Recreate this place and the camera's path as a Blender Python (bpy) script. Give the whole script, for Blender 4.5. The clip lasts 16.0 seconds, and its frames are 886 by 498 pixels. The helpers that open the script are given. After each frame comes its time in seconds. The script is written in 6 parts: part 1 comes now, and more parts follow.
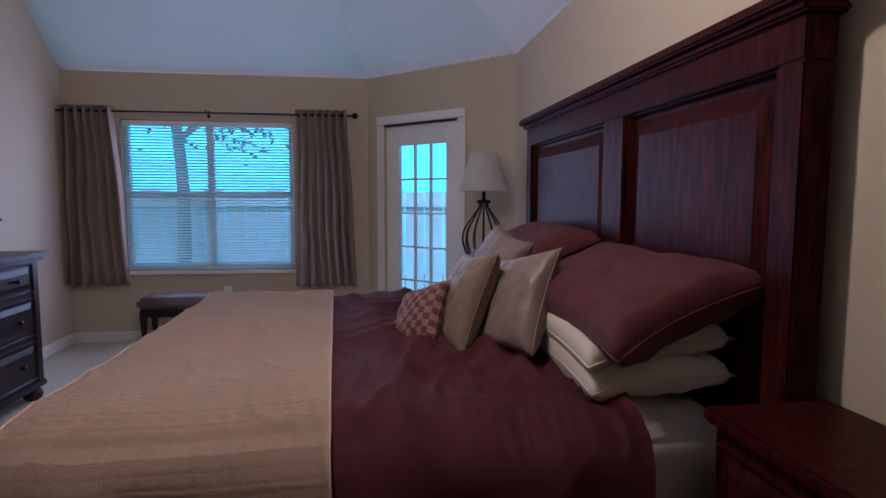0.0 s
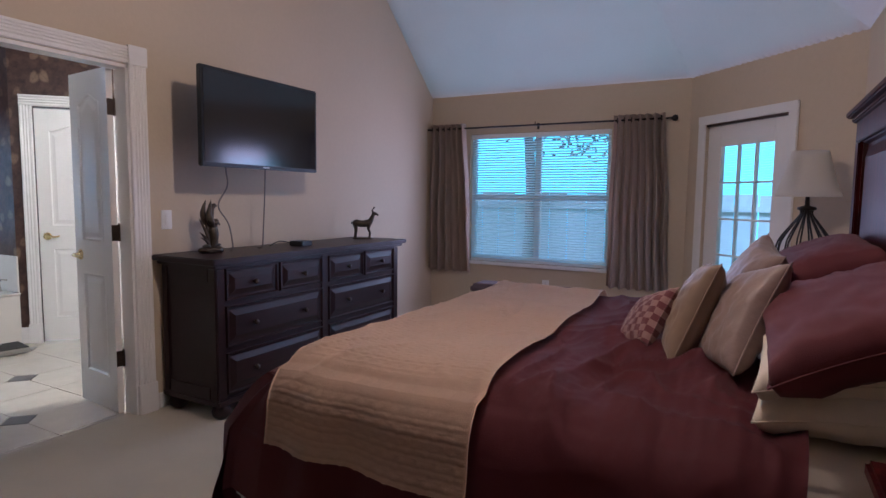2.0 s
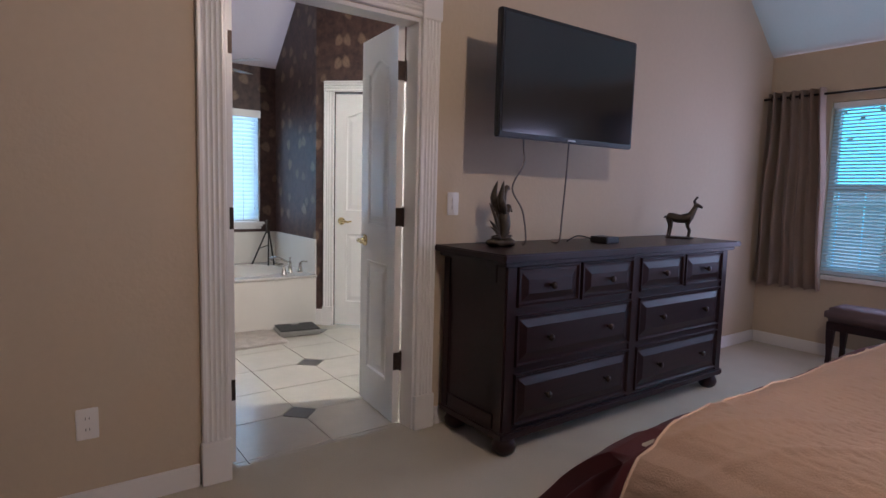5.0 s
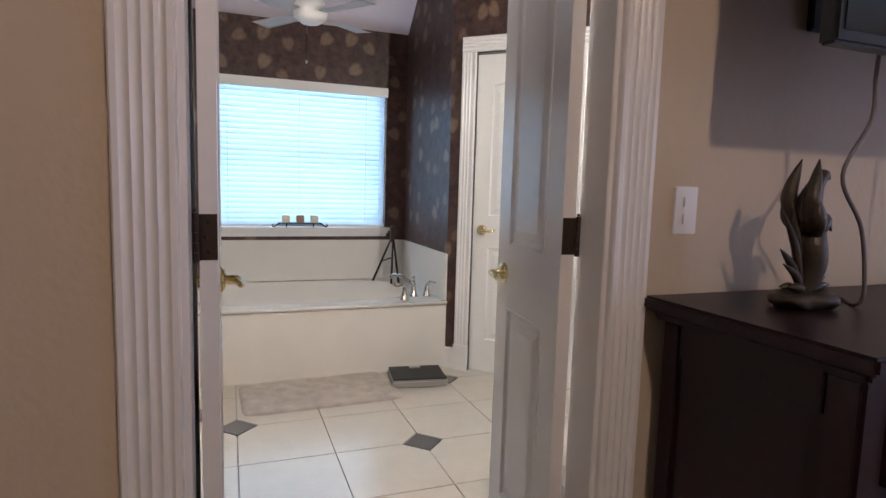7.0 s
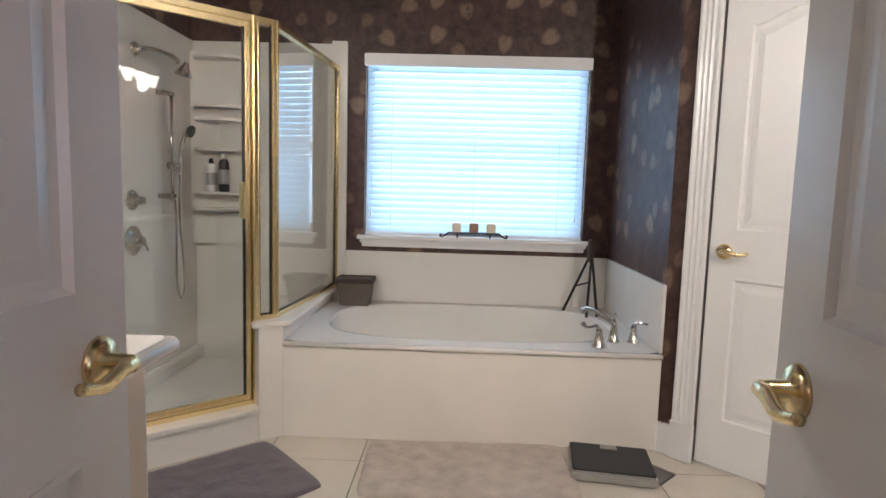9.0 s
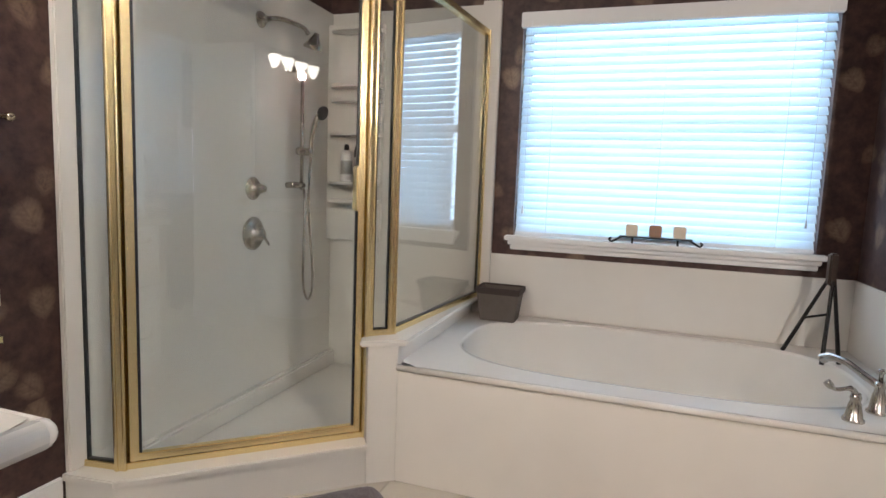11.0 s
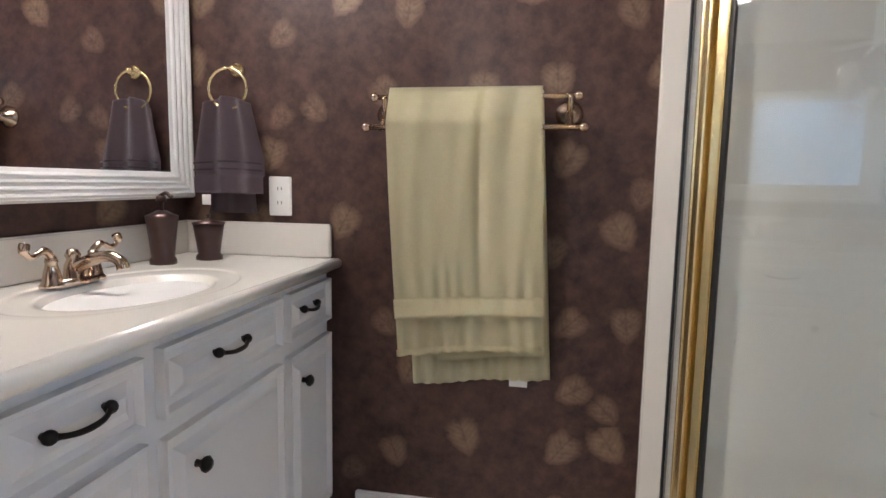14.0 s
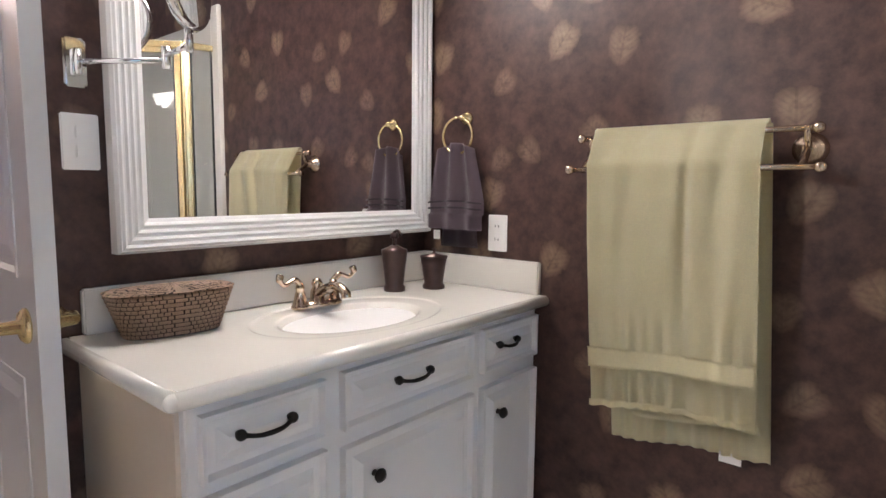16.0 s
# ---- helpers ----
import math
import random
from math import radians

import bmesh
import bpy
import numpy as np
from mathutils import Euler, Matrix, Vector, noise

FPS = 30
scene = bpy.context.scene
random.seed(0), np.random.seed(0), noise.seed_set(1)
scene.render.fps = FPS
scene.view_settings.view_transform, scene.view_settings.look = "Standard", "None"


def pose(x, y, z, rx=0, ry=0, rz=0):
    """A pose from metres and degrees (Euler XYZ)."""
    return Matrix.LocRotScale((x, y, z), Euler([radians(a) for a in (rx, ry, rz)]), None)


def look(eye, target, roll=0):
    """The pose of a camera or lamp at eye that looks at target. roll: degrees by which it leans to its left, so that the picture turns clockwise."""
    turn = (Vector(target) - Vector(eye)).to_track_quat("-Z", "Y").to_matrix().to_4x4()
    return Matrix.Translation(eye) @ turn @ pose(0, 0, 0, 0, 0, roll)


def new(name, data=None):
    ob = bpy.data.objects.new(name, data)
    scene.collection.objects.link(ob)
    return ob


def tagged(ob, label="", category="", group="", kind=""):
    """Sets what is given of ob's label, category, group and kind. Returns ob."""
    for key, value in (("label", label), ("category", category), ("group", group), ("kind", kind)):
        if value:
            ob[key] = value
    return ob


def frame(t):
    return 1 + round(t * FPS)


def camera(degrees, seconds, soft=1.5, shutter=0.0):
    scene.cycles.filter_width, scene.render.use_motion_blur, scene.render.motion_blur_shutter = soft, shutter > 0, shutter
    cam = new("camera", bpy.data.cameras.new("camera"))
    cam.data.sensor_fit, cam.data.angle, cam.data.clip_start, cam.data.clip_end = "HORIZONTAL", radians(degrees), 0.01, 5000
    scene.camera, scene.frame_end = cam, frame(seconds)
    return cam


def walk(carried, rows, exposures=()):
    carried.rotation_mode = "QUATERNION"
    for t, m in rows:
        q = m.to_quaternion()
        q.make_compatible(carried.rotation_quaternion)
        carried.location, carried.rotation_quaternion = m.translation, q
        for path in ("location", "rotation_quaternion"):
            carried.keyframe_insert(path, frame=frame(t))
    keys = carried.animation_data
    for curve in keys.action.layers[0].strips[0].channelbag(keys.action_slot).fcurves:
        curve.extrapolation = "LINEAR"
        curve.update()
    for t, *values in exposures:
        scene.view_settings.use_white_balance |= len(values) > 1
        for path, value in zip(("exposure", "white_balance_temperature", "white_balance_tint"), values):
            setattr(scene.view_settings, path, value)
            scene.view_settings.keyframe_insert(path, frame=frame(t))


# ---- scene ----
cam = camera(75.2, 16.0)
PATH = [
    (0, (2.58, 0.025, 1.294), (2.846, 2.0, 1.117), 0.1),
    (0.5, (2.86, 0.1, 1.284), (2.744, 2.089, 1.114), 0.3),
    (1, (3.057, 0.021, 1.297), (2.624, 1.965, 1.118), 0.3),
    (1.5, (3.143, -0.068, 1.309), (2.437, 1.795, 1.132), 0.6),
    (2, (3.156, -0.113, 1.311), (2.208, 1.639, 1.131), 0.7),
    (2.5, (3.178, -0.121, 1.31), (2.094, 1.549, 1.128), 0.9),
    (3, (3.176, -0.1, 1.305), (2.039, 1.535, 1.122), 0.9),
    (3.5, (3.153, -0.065, 1.294), (1.996, 1.556, 1.11), 1.1),
    (4, (2.974, 0.028, 1.268), (1.717, 1.573, 1.079), 1.2),
    (4.5, (2.663, 0.191, 1.249), (1.266, 1.61, 1.059), 1.3),
    (5, (2.372, 0.386, 1.219), (0.764, 1.558, 1.017), 1.5),
    (5.2, (2.268, 0.461, 1.212), (0.588, 1.526, 1.01), 1.7),
    (7.5, (0.826, 1.277, 1.185), (-1.083, 1.833, 0.972), 1.5),
    (8, (0.577, 1.421, 1.175), (-1.387, 1.731, 0.963), 1.5),
    (8.5, (0.357, 1.523, 1.164), (-1.63, 1.613, 0.955), 1.6),
    (11, (-0.484, 1.537, 1.108), (-2.369, 0.908, 0.883), 2.2),
    (11.5, (-0.656, 1.46, 1.103), (-2.404, 0.52, 0.856), 2.3),
    (12, (-0.817, 1.357, 1.129), (-2.404, 0.169, 0.864), 2.1),
    (12.5, (-0.983, 1.371, 1.142), (-2.278, -0.122, 0.84), 2.1),
    (13, (-1.112, 1.47, 1.138), (-2.068, -0.261, 0.835), 1.6),
    (13.5, (-1.335, 1.535, 1.135), (-1.648, -0.416, 0.852), 1.0),
    (14, (-1.488, 1.487, 1.094), (-1.125, -0.467, 0.864), 1.0),
    (14.5, (-1.544, 1.509, 1.128), (-0.909, -0.374, 0.899), 0.8),
    (15, (-1.615, 1.478, 1.165), (-0.72, -0.295, 0.933), 0.8),
    (15.5, (-1.681, 1.392, 1.177), (-0.492, -0.199, 0.948), 0.4),
    (16, (-1.744, 1.388, 1.187), (-0.457, -0.128, 0.975), 0.6),
]
walk(cam, [(t, look(eye, target, roll)) for t, eye, target, roll in PATH],
     [(0, 0.08, 5200, 7), (2.5, 0.35, 5650, 11), (5, 0.17, 5800, 9), (8, 0.3, 6200, 11), (11, 0.42, 6250, 11), (13, 0.52, 6100, 12), (16, 0.68, 6050, 13)])

# ---- light ----
world = bpy.data.worlds.new("world")
scene.world = world
world.use_nodes = True
wn = world.node_tree
sky = wn.nodes.new("ShaderNodeTexSky")
sky.sky_type, sky.sun_disc = "NISHITA", False
sky.sun_elevation, sky.sun_rotation = radians(56), radians(175)
wn.links.new(sky.outputs[0], wn.nodes["Background"].inputs[0])
wn.nodes["Background"].inputs[1].default_value = 0.12


def lamp(name, kind, energy, colour, m, size=0.1, size_y=None):
    data = bpy.data.lights.new(name, kind)
    data.energy, data.color = energy, colour
    if kind == "AREA":
        data.shape, data.size, data.size_y = "RECTANGLE", size, size_y or size
    elif kind == "SUN":
        data.angle = size
    else:
        data.shadow_soft_size = size
    ob = new(name, data)
    ob.matrix_world = m
    return ob


lamp("sun", "SUN", 5.0, (0.55, 0.72, 1.0), look((0, -8, 20), (1, 5, 0)), radians(10))
DAY_BLUE = (0.76, 0.68, 1.0)
lamp("window_sky_light", "AREA", 14, DAY_BLUE, look((1.21, 5.43, 1.33), (1.21, 0, 1.33)), 1.4, 1.3)
lamp("door_sky_light", "AREA", 9, DAY_BLUE, look((2.95, 4.83, 1.1), (1.9, 3.8, 1.0)), 0.45, 1.5)
lamp("bath_window_sky_light", "AREA", 16, (0.64, 0.80, 1.0), look((-3.525, 1.62, 1.40), (0, 1.62, 1.40)), 1.27, 1.0)

# ---- materials ----


def node(nt, kind, **sets):
    n = nt.nodes.new(kind)
    for k, v in sets.items():
        n.inputs[k.replace("_", " ")].default_value = v
    return n


def mat(name, colour, rough=0.6, metal=0.0, grain=0.0, grain_scale=40.0, stain=0.0, stain_scale=3.0, bump=0.0, bump_scale=200.0,
        stretch=(1, 1, 1), sheen=0.0, coat=0.0, second=None, spec=0.5):
    """A plain surface with grain and stains at two scales and a fine relief."""
    m = bpy.data.materials.new(name)
    m.use_nodes = True
    nt = m.node_tree
    b = nt.nodes["Principled BSDF"]
    b.inputs["Roughness"].default_value, b.inputs["Metallic"].default_value = rough, metal
    b.inputs["Sheen Weight"].default_value, b.inputs["Coat Weight"].default_value = sheen, coat
    b.inputs["Base Color"].default_value, b.inputs["Specular IOR Level"].default_value = (*colour, 1), spec
    co = nt.nodes.new("ShaderNodeTexCoord")
    mp = nt.nodes.new("ShaderNodeMapping")
    mp.inputs["Scale"].default_value = stretch
    nt.links.new(co.outputs["Object"], mp.inputs[0])
    last = None
    if grain or stain or second:
        n1 = node(nt, "ShaderNodeTexNoise", Scale=grain_scale, Detail=4.0)
        n2 = node(nt, "ShaderNodeTexNoise", Scale=stain_scale, Detail=3.0)
        nt.links.new(mp.outputs[0], n1.inputs["Vector"])
        nt.links.new(co.outputs["Object"], n2.inputs["Vector"])
        a = nt.nodes.new("ShaderNodeMath")
        a.operation = "MULTIPLY_ADD"
        a.inputs[1].default_value, a.inputs[2].default_value = 2 * grain, 1 - grain
        nt.links.new(n1.outputs[0], a.inputs[0])
        c = nt.nodes.new("ShaderNodeMath")
        c.operation = "MULTIPLY_ADD"
        c.inputs[1].default_value, c.inputs[2].default_value = 2 * stain, 1 - stain
        nt.links.new(n2.outputs[0], c.inputs[0])
        d = nt.nodes.new("ShaderNodeMath")
        d.operation = "MULTIPLY"
        nt.links.new(a.outputs[0], d.inputs[0])
        nt.links.new(c.outputs[0], d.inputs[1])
        mix = nt.nodes.new("ShaderNodeVectorMath")
        mix.operation = "SCALE"
        mix.inputs[0].default_value = colour
        if second:
            r = nt.nodes.new("ShaderNodeMix")
            r.data_type = "RGBA"
            r.inputs[6].default_value, r.inputs[7].default_value = (*colour, 1), (*second, 1)
            ramp = nt.nodes.new("ShaderNodeMapRange")
            ramp.inputs[1].default_value, ramp.inputs[2].default_value = 0.4, 0.65
            nt.links.new(n1.outputs[0], ramp.inputs[0])
            nt.links.new(ramp.outputs[0], r.inputs[0])
            nt.links.new(r.outputs[2], mix.inputs[0])
        nt.links.new(d.outputs[0], mix.inputs["Scale"])
        nt.links.new(mix.outputs[0], b.inputs["Base Color"])
    if bump:
        n3 = node(nt, "ShaderNodeTexNoise", Scale=bump_scale, Detail=3.0)
        nt.links.new(mp.outputs[0], n3.inputs["Vector"])
        bp = nt.nodes.new("ShaderNodeBump")
        bp.inputs["Strength"].default_value, bp.inputs["Distance"].default_value = bump, 0.004
        nt.links.new(n3.outputs[0], bp.inputs["Height"])
        nt.links.new(bp.outputs[0], b.inputs["Normal"])
    return m


M = {}
M["wall"] = mat("tan_wall_paint", (0.56, 0.46, 0.34), 0.75, grain=0.04, grain_scale=30, stain=0.05, stain_scale=1.5, bump=0.25, bump_scale=60)
M["ceiling"] = mat("white_ceiling_paint", (0.66, 0.565, 0.535), 0.85, grain=0.03, grain_scale=60, stain=0.04, bump=0.35, bump_scale=70)
M["carpet"] = mat("beige_carpet", (0.50, 0.44, 0.33), 0.95, grain=0.22, grain_scale=260, stain=0.14, stain_scale=4, bump=0.9, bump_scale=320, sheen=0.3)
M["trim"] = mat("white_trim_paint", (0.80, 0.78, 0.76), 0.28, grain=0.02, stain=0.03, bump=0.05, bump_scale=30)
M["wood"] = mat("dark_cherry_wood", (0.022, 0.003, 0.0036), 0.4, grain=0.3, grain_scale=9, stain=0.25, stain_scale=2.5, bump=0.06, bump_scale=40, stretch=(6, 6, 0.7), second=(0.055, 0.0075, 0.0075), spec=0.07)
M["wood_dark"] = mat("espresso_wood", (0.022, 0.011, 0.012), 0.36, grain=0.4, grain_scale=9, stain=0.2, bump=0.12, bump_scale=40, stretch=(6, 0.8, 6), second=(0.024, 0.010, 0.012), spec=0.3)
M["burgundy"] = mat("burgundy_cotton", (0.140, 0.028, 0.037), 0.68, grain=0.12, grain_scale=300, stain=0.14, stain_scale=5, bump=0.4, bump_scale=420, sheen=0.1, spec=0.3)
M["sham"] = mat("burgundy_sham_cotton", (0.095, 0.018, 0.024), 0.7, grain=0.12, grain_scale=300, stain=0.14, stain_scale=5, bump=0.4, bump_scale=420, sheen=0.08, spec=0.25)
M["runner"] = mat("beige_quilt_cotton", (0.66, 0.47, 0.35), 0.85, grain=0.08, grain_scale=300, stain=0.08, stain_scale=6, bump=0.35, bump_scale=300, sheen=0.2)
M["cream"] = mat("cream_sheet_cotton", (0.66, 0.58, 0.48), 0.85, grain=0.05, grain_scale=250, stain=0.08, stain_scale=7, bump=0.3, bump_scale=25, sheen=0.15)
M["satin"] = mat("champagne_satin", (0.225, 0.155, 0.135), 0.45, grain=0.06, grain_scale=200, stain=0.1, stain_scale=9, bump=0.8, bump_scale=24, sheen=0.1)
M["gold_fabric"] = mat("tan_damask", (0.21, 0.14, 0.095), 0.5, grain=0.1, grain_scale=26, stain=0.15, bump=0.2, bump_scale=30, sheen=0.1)
M["curtain"] = mat("taupe_curtain_cloth", (0.45, 0.35, 0.28), 0.9, grain=0.12, grain_scale=260, stain=0.1, stain_scale=4, bump=0.3, bump_scale=350, sheen=0.2)
M["black_metal"] = mat("black_metal", (0.02, 0.017, 0.016), 0.4, 0.6, grain=0.2, bump=0.1)
M["bronze"] = mat("dark_bronze", (0.06, 0.042, 0.034), 0.42, 0.7, grain=0.25, grain_scale=50, bump=0.1)
M["sculpture"] = mat("bronze_sculpture", (0.075, 0.06, 0.045), 0.45, 0.55, grain=0.35, grain_scale=60, bump=0.5, bump_scale=90)
M["antler"] = mat("pale_bronze", (0.30, 0.20, 0.14), 0.5, 0.3, grain=0.3, bump=0.4)
M["brass"] = mat("polished_brass", (0.86, 0.70, 0.38), 0.27, 1.0, grain=0.06, grain_scale=12, stain=0.05, stretch=(20, 20, 0.5))
M["nickel"] = mat("brushed_nickel", (0.52, 0.48, 0.43), 0.25, 1.0, grain=0.08, grain_scale=30)
M["champagne_metal"] = mat("champagne_metal", (0.60, 0.47, 0.36), 0.17, 1.0, grain=0.06, grain_scale=30)
M["chrome"] = mat("chrome", (0.75, 0.75, 0.76), 0.06, 1.0, grain=0.02)
M["marble"] = mat("white_cultured_marble", (0.73, 0.69, 0.63), 0.18, grain=0.03, grain_scale=6, stain=0.04, stain_scale=3, coat=0.3)
M["cabinet"] = mat("white_cabinet_paint", (0.80, 0.78, 0.77), 0.35, grain=0.02, stain=0.03, bump=0.04, bump_scale=40)
M["cabinet_end"] = mat("cream_cabinet_side", (0.76, 0.66, 0.54), 0.45, grain=0.03, stain=0.05, bump=0.05)
M["tile"] = mat("cream_floor_tile", (0.61, 0.555, 0.47), 0.22, grain=0.05, grain_scale=14, stain=0.08, stain_scale=5, bump=0.06, bump_scale=18)
M["tile_dark"] = mat("charcoal_floor_tile", (0.10, 0.09, 0.085), 0.3, grain=0.15, grain_scale=25, stain=0.1, bump=0.08)
M["grout"] = mat("grey_grout", (0.30, 0.28, 0.25), 0.9, grain=0.15, grain_scale=90, bump=0.4)
M["screen"] = mat("tv_screen", (0.006, 0.006, 0.008), 0.13, grain=0.1, spec=1.0)
M["black_plastic"] = mat("black_plastic", (0.012, 0.012, 0.014), 0.35, grain=0.1, bump=0.1)
M["grey_cord"] = mat("grey_cord", (0.16, 0.14, 0.13), 0.6, grain=0.1)
M["white_plastic"] = mat("white_plastic", (0.82, 0.80, 0.78), 0.35, grain=0.02)
M["lampshade"] = mat("white_lampshade_cloth", (0.80, 0.76, 0.70), 0.85, grain=0.05, grain_scale=200, bump=0.2)
M["upholstery"] = mat("taupe_upholstery", (0.13, 0.085, 0.085), 0.7, grain=0.15, grain_scale=120, stain=0.15, bump=0.2)
M["towel"] = mat("sage_cream_terry", (0.78, 0.71, 0.47), 0.95, grain=0.12, grain_scale=350, stain=0.06, stain_scale=8, bump=0.9, bump_scale=480, sheen=0.4)
M["towel_band"] = mat("woven_towel_band", (0.80, 0.73, 0.50), 0.7, grain=0.08, grain_scale=200, bump=0.3, bump_scale=500)
M["towel_dark"] = mat("plum_grey_terry", (0.17, 0.12, 0.14), 0.95, grain=0.2, grain_scale=350, stain=0.1, bump=0.9, bump_scale=480, sheen=0.3)
M["mat_dark"] = mat("plum_bath_mat", (0.10, 0.075, 0.085), 0.95, grain=0.25, grain_scale=260, stain=0.2, stain_scale=8, bump=0.9, bump_scale=300, sheen=0.3)
M["rug"] = mat("beige_shag_rug", (0.46, 0.39, 0.33), 0.95, grain=0.2, grain_scale=200, stain=0.42, stain_scale=13, bump=0.9, bump_scale=240, sheen=0.3)
M["brown_ceramic"] = mat("brown_bronze_ceramic", (0.07, 0.04, 0.035), 0.3, 0.4, grain=0.2, bump=0.05)
M["basket"] = mat("woven_seagrass", (0.115, 0.092, 0.076), 0.8, grain=0.3, grain_scale=320, stain=0.2, stain_scale=14, bump=0.6, bump_scale=240)
M["wicker_gap"] = mat("dark_wicker_between_strands", (0.045, 0.028, 0.024), 0.9, grain=0.2, bump=0.4)
M["wicker"] = mat("pale_wicker_strand", (0.50, 0.35, 0.25), 0.75, grain=0.2, grain_scale=300, stain=0.25, stain_scale=18, bump=0.5, bump_scale=300)
M["lining"] = mat("dark_brown_lining", (0.05, 0.035, 0.03), 0.85, grain=0.2, bump=0.4)
M["candle"] = mat("ivory_candle_wax", (0.72, 0.62, 0.48), 0.5, grain=0.06)
M["candle_brown"] = mat("brown_candle_wax", (0.33, 0.19, 0.12), 0.5, grain=0.1)
M["rubber"] = mat("black_ribbed_rubber", (0.03, 0.03, 0.032), 0.6, grain=0.15, bump=0.3)
M["steel"] = mat("grey_steel", (0.45, 0.44, 0.42), 0.35, 0.7, grain=0.05)
# Fence holds daylight's blue cast; leaf and bark are lightened towards the bright distance.
M["fence"] = mat("weathered_fence_daylight_blue", (0.52, 0.60, 0.64), 0.9, grain=0.2, grain_scale=20, stain=0.3, stretch=(1, 1, 0.1), bump=0.4)
M["grass"] = mat("lawn", (0.10, 0.16, 0.07), 0.95, grain=0.4, grain_scale=60, stain=0.3, bump=0.8)
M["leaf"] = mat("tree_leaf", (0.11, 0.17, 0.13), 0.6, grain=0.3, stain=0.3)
M["bark"] = mat("tree_bark", (0.14, 0.13, 0.12), 0.9, grain=0.4, grain_scale=20, bump=0.9, bump_scale=30, stretch=(3, 3, 0.5))
M["blind"] = mat("white_blind_slat", (0.80, 0.82, 0.84), 0.45, grain=0.02)


def glass_mat(name, tint, rough, mix):
    """Thin pane: mostly clear, with a mirror gloss that grows at a slant."""
    m = bpy.data.materials.new(name)
    m.use_nodes = True
    nt = m.node_tree
    nt.nodes.clear()
    out = nt.nodes.new("ShaderNodeOutputMaterial")
    tr = nt.nodes.new("ShaderNodeBsdfTransparent")
    tr.inputs[0].default_value = (*tint, 1)
    gl = nt.nodes.new("ShaderNodeBsdfGlossy")
    gl.inputs["Roughness"].default_value = rough
    fr = nt.nodes.new("ShaderNodeLayerWeight")
    fr.inputs[0].default_value = 0.5
    pw = nt.nodes.new("ShaderNodeMath")
    pw.operation, pw.inputs[1].default_value = "POWER", 3.0
    sc = nt.nodes.new("ShaderNodeMath")
    sc.operation, sc.inputs[1].default_value, sc.inputs[2].default_value = "MULTIPLY_ADD", 0.7, mix
    nt.links.new(fr.outputs["Facing"], pw.inputs[0])
    nt.links.new(pw.outputs[0], sc.inputs[0])
    mx = nt.nodes.new("ShaderNodeMixShader")
    nt.links.new(sc.outputs[0], mx.inputs[0])
    nt.links.new(tr.outputs[0], mx.inputs[1])
    nt.links.new(gl.outputs[0], mx.inputs[2])
    nt.links.new(mx.outputs[0], out.inputs[0])
    return m


M["pane"] = glass_mat("window_pane", (0.92, 0.97, 1.0), 0.02, 0.03)
M["shower_glass"] = glass_mat("shower_glass", (0.95, 0.97, 0.96), 0.01, 0.06)
M["mirror"] = mat("mirror_silver", (0.88, 0.88, 0.88), 0.01, 1.0)


def emitter(name, colour, strength):
    m = bpy.data.materials.new(name)
    m.use_nodes = True
    b = m.node_tree.nodes["Principled BSDF"]
    b.inputs["Base Color"].default_value = (*colour, 1)
    b.inputs["Emission Color"].default_value = (*colour, 1)
    b.inputs["Emission Strength"].default_value = strength
    return m


M["shade_lit"] = emitter("lit_frosted_glass", (1.0, 0.93, 0.82), 9.0)
M["shade_dim"] = emitter("frosted_bowl_glass", (1.0, 0.8, 0.6), 2.0)


